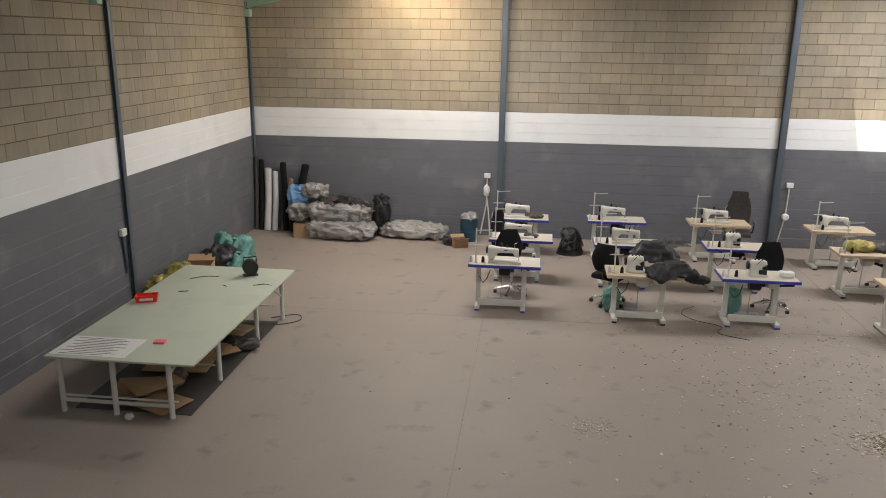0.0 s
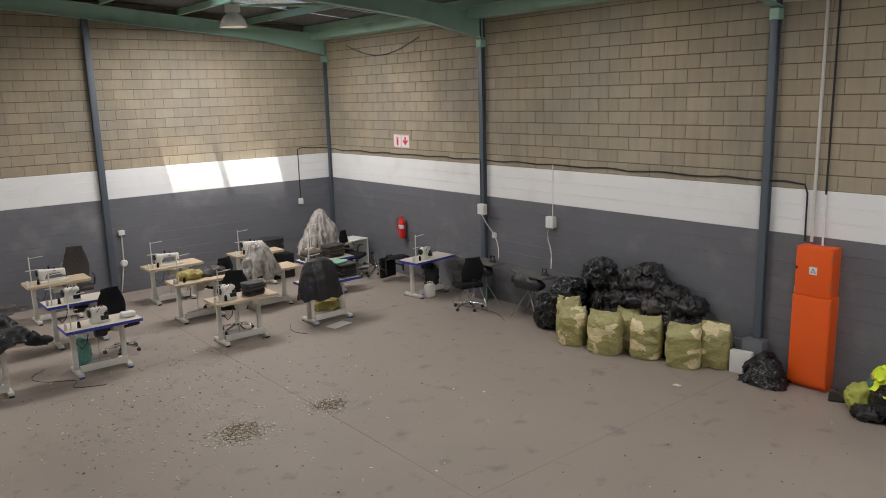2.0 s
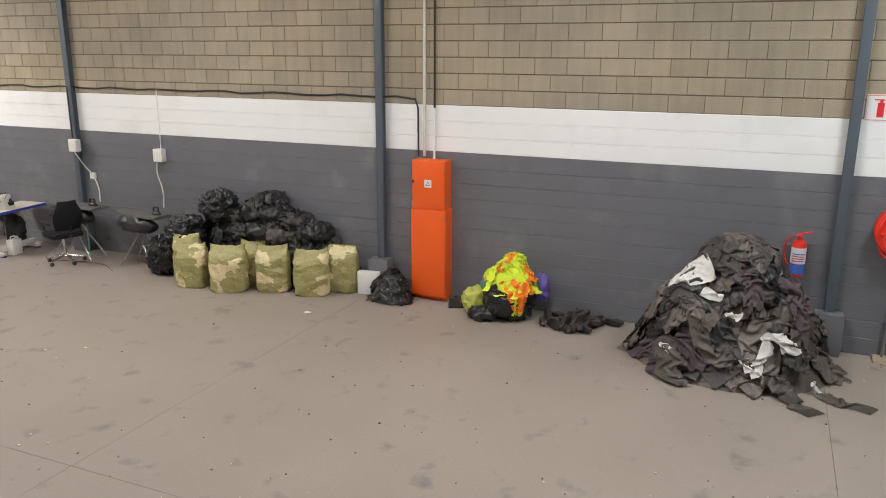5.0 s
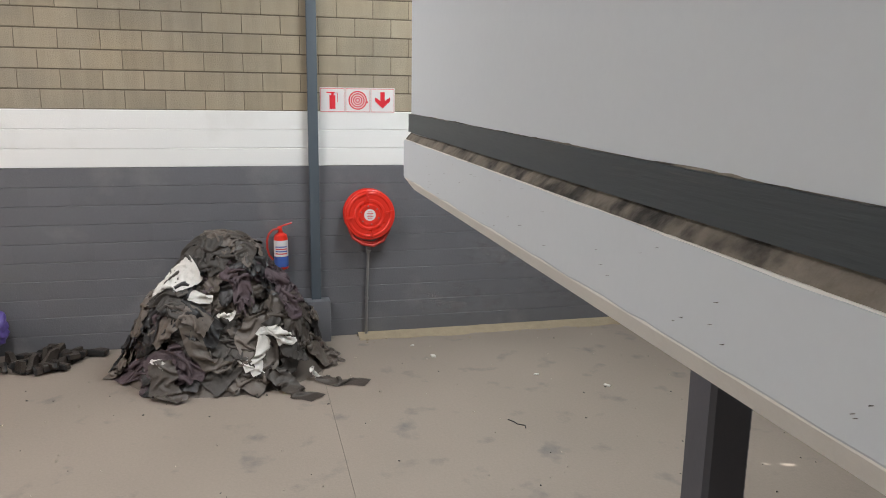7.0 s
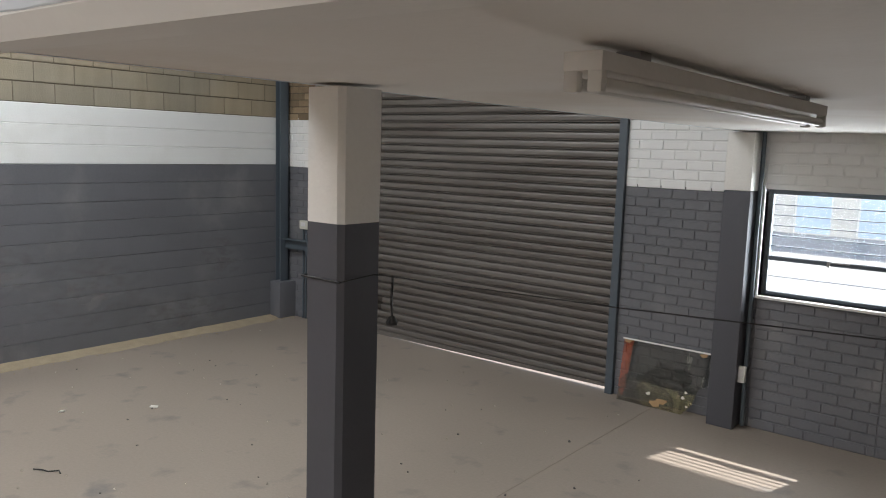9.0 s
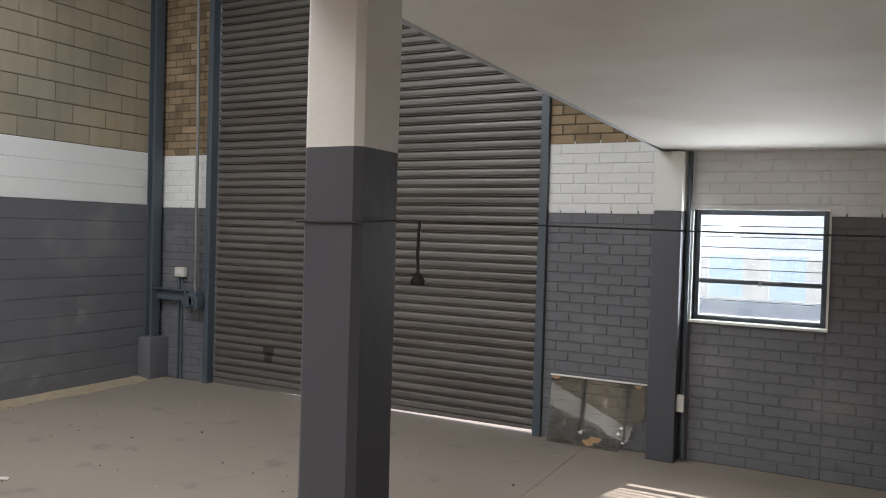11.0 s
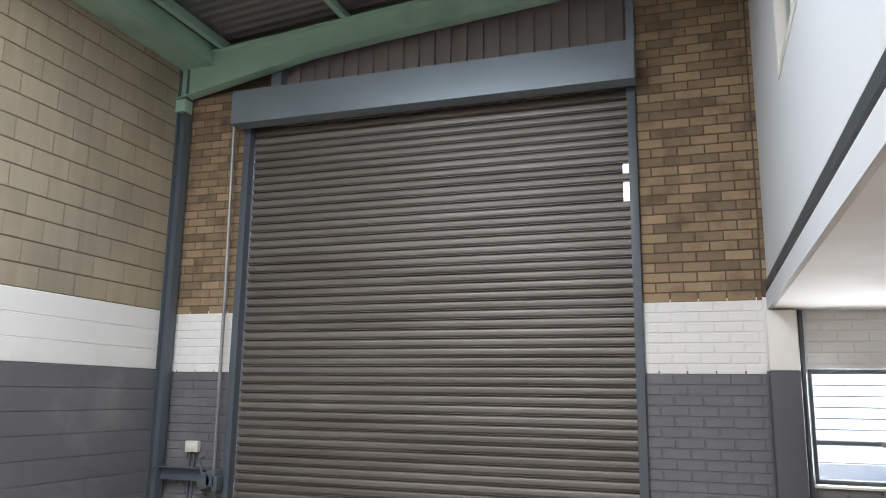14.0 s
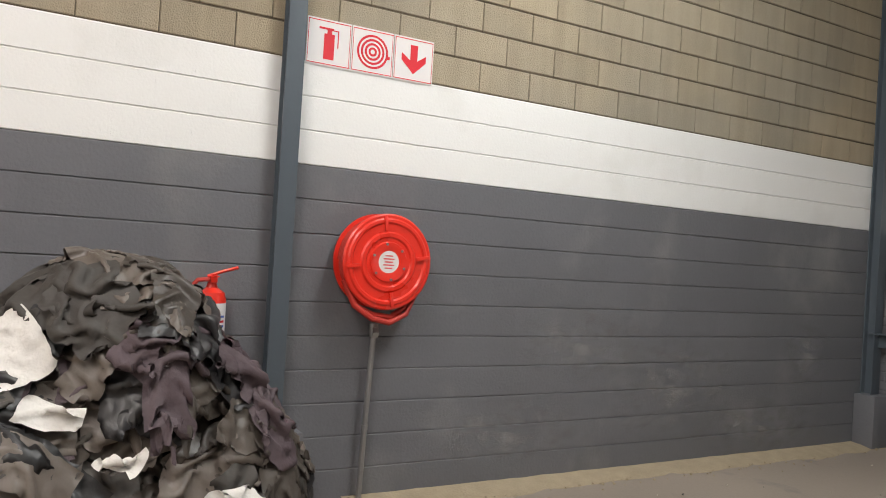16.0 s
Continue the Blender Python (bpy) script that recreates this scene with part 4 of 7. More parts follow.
def sewing_table(m, edge, label, w=1.08):
    t = thing("sewing_table", m, label, "sewing table", "sewing tables")
    bm = bmesh.new()
    box(bm, w / 2, 0.27, 0.722, w - 0.008, 0.532, 0.036, 0.004)
    part("tabletop", bm, M["laminate" if edge == "blue_edge" else "wood"], t)
    bm = bmesh.new()
    for cx, cy, sx, sy in ((w / 2, 0.002, w, 0.008), (w / 2, 0.538, w, 0.008), (0.0, 0.27, 0.008, 0.528), (w, 0.27, 0.008, 0.528)):
        box(bm, cx, cy, 0.718, sx, sy, 0.044)
    part("edge_band", bm, M[edge], t, "blue plastic edging" if edge == "blue_edge" else "pale wood edging")
    for x in (0.14, w - 0.24):
        bm = bmesh.new()
        box(bm, x, 0.27, 0.045, 0.075, 0.50, 0.05, 0.006)
        box(bm, x, 0.30, 0.36, 0.075, 0.055, 0.60, 0.006)
        box(bm, x, 0.27, 0.685, 0.06, 0.42, 0.03, 0.004)
        leg = part("leg", bm, M["table_frame"], t)
        for y in (0.04, 0.50):
            bm = bmesh.new()
            box(bm, x, y, 0.014, 0.07, 0.055, 0.028, 0.005)
            part("foot_cap", bm, M["blue_edge" if edge == "blue_edge" else "black_plastic"], leg)
    bm = bmesh.new()
    box(bm, w / 2 - 0.05, 0.10, 0.125, w - 0.40, 0.03, 0.10, 0.005)
    part("stretcher", bm, M["table_frame"], t)
    bm = bmesh.new()
    box(bm, w / 2 - 0.05, 0.33, 0.10, 0.34, 0.24, 0.014, 0.004, Matrix.Translation((0, 0, 0.0)))
    part("treadle", bm, M["steel"], t)
    bm = bmesh.new()
    lathe(bm, [(0.0, 0), (0.075, 0.0), (0.085, 0.02), (0.085, 0.15), (0.07, 0.17), (0.03, 0.18), (0.03, 0.22), (0.0, 0.22)], 16, 'x', (w * 0.42, 0.31, 0.58))
    box(bm, w * 0.42 + 0.05, 0.31, 0.68, 0.10, 0.10, 0.06, 0.006)
    part("motor", bm, M["black_plastic" if edge == "blue_edge" else "table_frame"], t)
    bm = bmesh.new()
    box(bm, w * 0.68, 0.25, 0.63, 0.10, 0.16, 0.12, 0.008)
    part("control_box", bm, M["cream_enamel"], t)
    bm = bmesh.new()
    tube(bm, [(w * 0.46, 0.33, 0.58), (w * 0.45, 0.33, 0.11)], 0.006, 6)
    part("pull_rod", bm, M["steel"], t)
    bm = bmesh.new()
    tube(bm, [(w * 0.30, 0.15, 0.62), (w * 0.26, 0.1, 0.5), (w * 0.20, 0.12, 0.42), (0.16, 0.2, 0.5)], 0.007, 6)
    part("cable", bm, M["black_plastic"], t)
    st = bmesh.new()
    tube(st, [(0.10, 0.13, 0.74), (0.10, 0.13, 1.27)], 0.011, 8)
    tube(st, [(0.10, 0.13, 1.24), (0.34, 0.15, 1.25)], 0.007, 6)
    tube(st, [(0.02, 0.12, 1.02), (0.22, 0.14, 1.02)], 0.008, 6)
    lathe(st, [(0.0, 0), (0.03, 0), (0.03, 0.012), (0.0, 0.012)], 12, 'z', (0.10, 0.13, 0.742))
    stand = part("thread_stand", st, M["table_frame"], t)
    for k, x in enumerate((0.03, 0.21)):
        sp = bmesh.new()
        lathe(sp, [(0.0, 0), (0.026, 0), (0.022, 0.07), (0.012, 0.095), (0.0, 0.095)], 10, 'z', (x, 0.13, 0.745))
        part("thread_spool", sp, M["black_fabric" if k else "cloth_white"], stand)
    return t


def lockstitch_machine(m, mat="cream_enamel"):
    """Flat-bed machine: pillar by the hand wheel at low x, needle head at high x."""
    t = thing("sewing_machine", m, "cream enamel lockstitch sewing machine on a table", "sewing machine", "sewing machines")
    bm = bmesh.new()
    box(bm, 0.26, 0, 0.018, 0.50, 0.19, 0.036, 0.008)
    part("bed", bm, M[mat], t)
    bm = bmesh.new()
    rings = []
    for x, zc, hz, hy in ((0.0, 0.17, 0.05, 0.05), (0.015, 0.15, 0.11, 0.062), (0.09, 0.14, 0.115, 0.062), (0.125, 0.185, 0.06, 0.05), (0.16, 0.198, 0.045, 0.045), (0.38, 0.192, 0.038, 0.038), (0.41, 0.165, 0.065, 0.036), (0.455, 0.155, 0.07, 0.034), (0.465, 0.155, 0.055, 0.026)):
        rings.append([(x, hy * math.copysign(abs(math.cos(a)) ** 0.55, math.cos(a)), zc + hz * math.copysign(abs(math.sin(a)) ** 0.55, math.sin(a))) for a in [2 * math.pi * k / 16 for k in range(16)]])
    ring_loft(bm, rings)
    part("arm", bm, M[mat], t, smooth=50)
    bm = bmesh.new()
    box(bm, 0.27, -0.046, 0.205, 0.06, 0.004, 0.014)
    part("badge", bm, M["blue_ink"], t, smooth=0)
    bm = bmesh.new()
    for dx, dz in ((0.425, 0.20), (0.445, 0.17), (0.42, 0.145)):
        lathe(bm, [(0, 0), (0.012, 0), (0.012, 0.02), (0, 0.022)], 10, 'y', (dx, 0.034, dz))
    tube(bm, [(0.40, -0.02, 0.22), (0.40, -0.03, 0.30), (0.44, -0.02, 0.33)], 0.004, 6)
    part("thread_guides", bm, M["chrome"], t)
    bm = bmesh.new()
    tube(bm, [(0.47, 0, 0.13), (0.47, 0, 0.04)], 0.006, 8)
    box(bm, 0.47, 0, 0.045, 0.03, 0.03, 0.008)
    part("needle_bar", bm, M["chrome"], t)
    bm = bmesh.new()
    lathe(bm, [(0.0, -0.035), (0.045, -0.035), (0.058, -0.025), (0.058, -0.008), (0.03, 0.0), (0.0, 0.0)], 18, 'x', (0.005, 0, 0.19))
    part("hand_wheel", bm, M["black_plastic"], t)
    bm = bmesh.new()
    tube(bm, [(0.2, 0.01, 0.235), (0.2, 0.01, 0.31)], 0.005, 6)
    lathe(bm, [(0.0, 0), (0.02, 0), (0.02, 0.05), (0.0, 0.05)], 10, 'z', (0.2, 0.01, 0.245))
    lathe(bm, [(0.0, 0), (0.012, 0), (0.012, 0.04), (0.0, 0.04)], 10, 'z', (0.29, 0.0, 0.23))
    part("thread_post", bm, M["black_plastic"], t)
    return t


def overlock_machine(m):
    t = thing("overlock_machine", m, "cream overlock sewing machine with black spools on a table", "sewing machine", "sewing machines")
    bm = bmesh.new()
    rings = []
    for z, sx, sy, ox in ((0.0, 0.14, 0.10, 0), (0.04, 0.145, 0.105, 0), (0.08, 0.10, 0.08, -0.03), (0.13, 0.09, 0.07, -0.04), (0.18, 0.12, 0.07, 0.0), (0.22, 0.11, 0.06, 0.0), (0.235, 0.08, 0.04, 0.0)):
        rings.append([(ox + sx * math.copysign(abs(math.cos(a)) ** 0.5, math.cos(a)), sy * math.copysign(abs(math.sin(a)) ** 0.5, math.sin(a)), z) for a in [2 * math.pi * k / 20 for k in range(20)]])
    ring_loft(bm, rings)
    part("body", bm, M["cream_enamel"], t, smooth=50)
    bm = bmesh.new()
    lathe(bm, [(0.0, -0.03), (0.05, -0.03), (0.06, -0.02), (0.06, 0.0), (0.0, 0.0)], 16, 'x', (-0.13, 0, 0.15))
    part("hand_wheel", bm, M["black_plastic"], t)
    bm = bmesh.new()
    box(bm, 0.05, -0.085, 0.075, 0.11, 0.03, 0.07, 0.006)
    box(bm, 0.10, 0.0, 0.12, 0.05, 0.08, 0.05, 0.006)
    tube(bm, [(-0.05, -0.07, 0.17), (0.02, -0.08, 0.26), (0.08, -0.02, 0.21)], 0.004, 6)
    part("looper_cover", bm, M["black_plastic"], t)
    bm = bmesh.new()
    for k in range(3):
        lathe(bm, [(0.0, 0), (0.012, 0), (0.012, 0.03), (0.0, 0.035)], 8, 'z', (-0.05 + 0.05 * k, 0.0, 0.225))
    part("tension_dials", bm, M["black_plastic"], t)
    return t


def office_chair(m, label, tall=False, arms=True):
    t = thing("office_chair", m, label, "office chair", "office chairs")
    bm = bmesh.new()
    box(bm, 0, 0, 0.47, 0.46, 0.44, 0.085, 0.035)
    part("seat", bm, M["black_fabric" if not tall else "leather"], t, smooth=60)
    bm = bmesh.new()
    hb = 0.68 if tall else 0.46
    rings = []
    for i in range(9):
        f = i / 8
        z = 0.56 + hb * f
        w = 0.215 * (0.85 + 0.3 * math.sin(math.pi * min(f * 1.1, 1)) - 0.18 * f)
        yb = 0.20 + 0.07 * f + 0.03 * math.sin(math.pi * f)
        th = 0.035 * (1 if 0 < i < 8 else 0.5)
        rings.append([(w * math.cos(a), yb + th * math.sin(a) + 0.04 * math.cos(a) ** 2 * -1, z) for a in [2 * math.pi * k / 16 for k in range(16)]])
    ring_loft(bm, rings)
    part("backrest", bm, M["leather" if tall else "black_fabric"], t, smooth=60)
    bm = bmesh.new()
    tube(bm, [(0, 0.12, 0.44), (0, 0.25, 0.47), (0, 0.27, 0.62)], 0.022, 8)
    part("back_bracket", bm, M["black_plastic"], t)
    bm = bmesh.new()
    tube(bm, [(0, 0, 0.12), (0, 0, 0.43)], 0.026, 10)
    part("gas_column", bm, M["chrome"], t)
    bm = bmesh.new()
    for k in range(5):
        a = 2 * math.pi * k / 5 + 0.3
        tube(bm, [(0, 0, 0.13), (0.27 * math.cos(a), 0.27 * math.sin(a), 0.075)], 0.024, 8, r_end=0.014)
    part("star_base", bm, M["chrome" if not tall else "black_plastic"], t)
    for k in range(5):
        a = 2 * math.pi * k / 5 + 0.3
        bm = bmesh.new()
        lathe(bm, [(0.0, -0.022), (0.028, -0.022), (0.03, -0.01), (0.03, 0.01), (0.028, 0.022), (0.0, 0.022)], 12, 'x', (0.27 * math.cos(a), 0.27 * math.sin(a), 0.031))
        part("caster", bm, M["black_plastic"], t)
    if arms:
        for s in (-1, 1):
            bm = bmesh.new()
            tube(bm, [(s * 0.22, 0.05, 0.47), (s * 0.27, 0.02, 0.5), (s * 0.28, 0.0, 0.64), (s * 0.27, -0.12, 0.68), (s * 0.27, 0.16, 0.68)], 0.016, 8)
            part("armrest", bm, M["black_plastic"], t)
    return t


BLUE_T, WOOD_T = "cream topped sewing table with blue edging and white steel frame", "worn pale wood sewing table with white steel frame"
table_blue = sewing_table(T(-1.26, 11.27), "blue_edge", BLUE_T)
table_wood = sewing_table(T(4.62, 10.98), "wood", WOOD_T)
for x, y, r in ((-1.05, 12.83, 0), (-1.1, 14.4, 0), (0.72, 14.5, 0), (0.72, 12.75, 0), (2.42, 11.12, 0), (2.55, 12.8, 0), (6.28, 10.98, 0), (8.7, 11.05, 6)):
    copy_thing(table_blue, T(x, y, 0, r))
for x, y, r in ((0.79, 11.04, 0), (2.62, 14.58, 0), (4.62, 12.75, 0), (4.72, 14.38, 0), (6.5, 14.3, 0), (5.95, 12.6, 0)):
    copy_thing(table_wood, T(x, y, 0, r))
TZ = 0.742
mach = lockstitch_machine(T(-0.98, 11.45, TZ))
for x, y, r in ((-0.80, 13.02, 0), (-0.85, 14.62, 0), (0.95, 14.72, 0), (2.85, 14.80, 0), (4.92, 14.60, 0), (6.72, 14.52, 0), (1.0, 12.95, 0)):
    copy_thing(mach, T(x, y, TZ, r))
over = overlock_machine(T(1.2, 11.30, TZ))
for x, y, r in ((2.95, 11.36, 0), (2.98, 13.0, 0), (4.92, 11.22, 0), (9.12, 11.32, 10)):
    copy_thing(over, T(x, y, TZ, r))

chair = office_chair(T(-0.62, 12.2, 0, 20), "black fabric office chair on a five-star base", False, False)
copy_thing(chair, T(3.42, 12.05, 0, 10))
copy_thing(chair, T(5.26, 11.75, 0, -30))
copy_thing(chair, T(0.92, 11.95, 0, 150))
copy_thing(chair, T(-0.75, 13.7, 0, 60))
copy_thing(chair, T(5.65, 13.4, 0, 200))
office_chair(T(3.62, 15.15, 0, -8), "tall black leather office chair with padded back", True, True)
office_chair(T(9.03, 9.95, 0, 165), "worn black office chair with chrome five-star base", False, True)
fallen = office_chair(pose(9.2, 13.35, 0.27, 88, 0, 12), "black office chair lying on its side on the floor", False, True)
office_chair(T(8.98, 13.72, 0, 35), "black office chair standing before a white cabinet", False, True)


# ---- cloth, bags and heaps ----
def lump(bm, cx, cy, cz, sx, sy, sz, seed, depth=0.05, size=0.16, n=44, flat=2.4):
    """A crumpled cushion-like body whose foot rests at cz."""
    b = bmesh.new()
    rings = []
    k = n
    for i in range(n // 2 + 1):
        f = i / (n // 2)
        e = math.pi * (f - 0.5)
        ce = abs(math.cos(e)) ** (2 / flat)
        zz = math.copysign(abs(math.sin(e)) ** (2 / flat), math.sin(e))
        ring = []
        for j in range(k):
            a = 2 * math.pi * j / k
            ca_, sa_ = math.cos(a), math.sin(a)
            rx = sx / 2 * ce * math.copysign(abs(ca_) ** (2 / flat), ca_)
            ry = sy / 2 * ce * math.copysign(abs(sa_) ** (2 / flat), sa_)
            ring.append((cx + rx, cy + ry, cz + sz / 2 + zz * sz / 2))
        rings.append(ring)
    vr = ring_loft(b, rings, cap=False)
    bmesh.ops.remove_doubles(b, verts=b.verts, dist=0.0005)
    crumple(b, seed, size, depth, cz)
    base = {v: bm.verts.new(v.co) for v in b.verts}
    for f in b.faces:
        bm.faces.new([base[v] for v in f.verts])
    b.free()


def cloth_thing(name, x, y, z, sx, sy, sz, mat, label, category, rz=0.0, seed=1, depth=0.05, size=0.14, n=44, flat=2.3, group=""):
    bm = bmesh.new()
    lump(bm, 0, 0, 0, sx, sy, sz, seed, depth, size, n, flat)
    ob = part(name, bm, M[mat], smooth=70)
    ob.matrix_basis = T(x, y, z, rz)
    return tagged(ob, label, category, group)


def stack(name, x, y, z, sx, sy, layers, th, mat, label, rz=0.0, seed=0):
    t = thing(name, T(x, y, z, rz), label, "garment stack")
    rnd = random.Random(seed)
    for i in range(layers):
        bm = bmesh.new()
        lump(bm, rnd.uniform(-0.015, 0.015), rnd.uniform(-0.015, 0.015), i * th, sx * rnd.uniform(0.92, 1.05), sy * rnd.uniform(0.92, 1.05), th * 1.15, seed + i, 0.012, 0.12, 20, 5)
        part("folded_garment", bm, M[mat if i % 4 else "cloth_grey"], t, smooth=60)
    return t


CELL = 0.02


def settle(p, rest_u, rest_v, ground, x0, y0, wall_x, steps=34, fall=0.0014):
    """Lets a bunched sheet of points fall and unfold on the ground heights; returns where it comes to rest."""
    rest_d = math.hypot(rest_u, rest_v)
    old = p.copy()
    links = []
    for k in (0, 1):
        links.append((np.s_[k:-1:2, :], np.s_[k + 1::2, :], rest_u, 1.0))
        links.append((np.s_[:, k:-1:2], np.s_[:, k + 1::2], rest_v, 1.0))
    links.append((np.s_[:-1, :-1], np.s_[1:, 1:], rest_d, 0.25))
    links.append((np.s_[:-1, 1:], np.s_[1:, :-1], rest_d, 0.25))
    bends = [(np.s_[:-2, :], np.s_[2:, :], 2 * rest_u, 0.12), (np.s_[:, :-2], np.s_[:, 2:], 2 * rest_v, 0.12)]
    if min(p.shape[:2]) > 9:
        bends += [(np.s_[:-4, :], np.s_[4:, :], 3.7 * rest_u, 0.05), (np.s_[:, :-4], np.s_[:, 4:], 3.7 * rest_v, 0.05)]
    for step in range(steps):
        vel = (p - old) * 0.86
        old = p.copy()
        p = p + vel
        p[..., 2] -= fall
        for _ in range(3):
            for sa, sb, rest, stiff in links + bends:
                d = p[sb] - p[sa]
                n = np.sqrt((d * d).sum(-1, keepdims=True)) + 1e-9
                c = d * (0.5 * stiff * (n - rest) / n)
                p[sa] += c
                p[sb] -= c
            if wall_x is not None:
                p[..., 0] = np.minimum(p[..., 0], wall_x)
            i = np.clip(((p[..., 0] - x0) / CELL).astype(int), 0, ground.shape[0] - 1)
            j = np.clip(((p[..., 1] - y0) / CELL).astype(int), 0, ground.shape[1] - 1)
            low = ground[i, j] + 0.007
            hit = p[..., 2] < low
            p[..., 2] = np.where(hit, low, p[..., 2])
            p[..., :2] = np.where(hit[..., None], old[..., :2] + 0.12 * (p[..., :2] - old[..., :2]), p[..., :2])
    if fall < 0.002:
        p[..., 2] = np.minimum(p[..., 2], low + 0.16)
    return p


def pile(name, x, y, label, category, rx, ry, h, count, mats, seed, piece=0.8, round_=1.6, wall_x=None, spill=0.97, extras=(), bunch=0.62):
    """A mound of thrown-down garments; each is a sheet that has fallen, bunched up, onto those before it."""
    t = thing(name, T(x, y), label, category)
    rnd = random.Random(seed)
    rng = np.random.default_rng(seed)
    x0, y0 = -rx - 0.6, -ry - 0.6
    gx, gy = np.meshgrid(np.arange(x0, rx + 0.6, CELL), np.arange(y0, ry + 0.6, CELL), indexing='ij')
    rr = np.hypot(gx / rx, gy / ry)
    uneven = 1 + 0.07 * np.sin(gx * 5.1 + seed) * np.cos(gy * 4.3 + 2 * seed) + 0.05 * np.sin(gx * 9.7 + gy * 8.1)
    ground = np.where(rr < 1, h * uneven * (1 - np.minimum(rr, 1) ** round_), 0.0)

    def at(px, py):
        return ground[min(max(int((px - x0) / CELL), 0), ground.shape[0] - 1), min(max(int((py - y0) / CELL), 0), ground.shape[1] - 1)]

    core = bmesh.new()
    ring_loft(core, [[(f * rx * math.cos(a), f * ry * math.sin(a), max(0.0, at(f * rx * math.cos(a), f * ry * math.sin(a)) - 0.01)) for a in [2 * math.pi * k / 48 for k in range(48)]] for f in [1 - i / 18 for i in range(19)]], cap=False)
    for v in core.verts:
        if wall_x is not None:
            v.co.x = min(v.co.x, wall_x)
    part("mound", core, M[mats[0]], t, smooth=70)
    for g in range(count + len(extras)):
        a = rnd.uniform(0, 2 * math.pi)
        if wall_x is not None and math.cos(a) > 0 and rnd.random() < 0.8:
            a = math.pi - a
        r = spill * math.sqrt(rnd.uniform(0.0, 1.0)) if g % 5 else rnd.uniform(0, 0.4)
        px, py = r * rx * math.cos(a), r * ry * math.sin(a)
        kind = rnd.random()
        if kind < 0.4:                        # a trouser leg or sleeve
            la, lb = piece * rnd.uniform(0.75, 1.05), piece * rnd.uniform(0.22, 0.30)
            ca_, cb_ = rnd.uniform(0.60, 0.85), rnd.uniform(0.60, 0.85)
        else:                                 # a jacket
            la, lb = piece * rnd.uniform(0.7, 1.0), piece * rnd.uniform(0.55, 0.75)
            ca_, cb_ = bunch * rnd.uniform(0.8, 1.25), bunch * rnd.uniform(0.8, 1.25)
        th = rnd.uniform(0, 2 * math.pi)
        mat = rnd.choice(mats)
        if g >= count:
            px, py, la, lb, th, mat = extras[g - count]
            ca_, cb_ = 0.66, 0.62
        step = 0.020 if piece > 0.5 else 0.014
        na, nb = max(6, round(la / step)), max(6, round(lb / step))
        u, v = np.meshgrid((np.arange(na + 1) / na - 0.5) * la * ca_, (np.arange(nb + 1) / nb - 0.5) * lb * cb_, indexing='ij')
        ph = rng.uniform(0, 6.28, 8)
        wob = np.sin(u * 15 + v * 6 + ph[0]) * np.cos(v * 19 + ph[1]) + 0.8 * np.sin(u * 27 + v * 14 + ph[2]) + 0.8 * np.sin(v * 34 - u * 12 + ph[3])
        ub = u + 0.03 * np.sin(v * 12 + ph[4]) + 0.02 * np.sin(v * 27 + ph[5])
        vb = v + 0.04 * np.sin(u * 8 + ph[6]) + 0.02 * np.sin(u * 19 + ph[7])
        p = np.empty(u.shape + (3,))
        sx_, sy_ = (at(px + 0.12, py) - at(px - 0.12, py)) / 0.24, (at(px, py + 0.12) - at(px, py - 0.12)) / 0.24
        steep = math.hypot(sx_, sy_)
        dx, dy = (sx_ / steep, sy_ / steep) if steep > 0.05 else (1.0, 0.0)
        fx, fy = ub * math.cos(th) - vb * math.sin(th), ub * math.sin(th) + vb * math.cos(th)
        short = (1 / math.sqrt(1 + steep * steep) - 1) * (fx * dx + fy * dy)
        p[..., 0] = px + fx + short * dx
        p[..., 1] = py + fy + short * dy
        i = np.clip(((p[..., 0] - x0) / CELL).astype(int), 0, ground.shape[0] - 1)
        j = np.clip(((p[..., 1] - y0) / CELL).astype(int), 0, ground.shape[1] - 1)
        p[..., 2] = ground[i, j] + 0.03 + 0.028 * (wob + 1.5)
        p = settle(p, la / na, lb / nb, ground, x0, y0, wall_x)
        mid = (p[1:, 1:] + p[:-1, :-1] + p[1:, :-1] + p[:-1, 1:]) / 4
        for q in (p, mid):
            i = np.clip(((q[..., 0] - x0) / CELL).astype(int), 0, ground.shape[0] - 1)
            j = np.clip(((q[..., 1] - y0) / CELL).astype(int), 0, ground.shape[1] - 1)
            np.maximum.at(ground, (i, j), q[..., 2])
        soft = ground.copy()
        for ax in (0, 1):
            soft = (np.roll(soft, 1, ax) + soft + np.roll(soft, -1, ax)) / 3
        ground = 0.6 * ground + 0.4 * soft
        nv = nb + 1
        faces = [(i * nv + j, (i + 1) * nv + j, (i + 1) * nv + j + 1, i * nv + j + 1) for i in range(na) for j in range(nb)]
        me = bpy.data.meshes.new("garment")
        me.from_pydata(p.reshape(-1, 3).tolist(), [], faces)
        me.materials.append(M[mat])
        me.shade_smooth()
        new("garment", me).parent = t
    return t


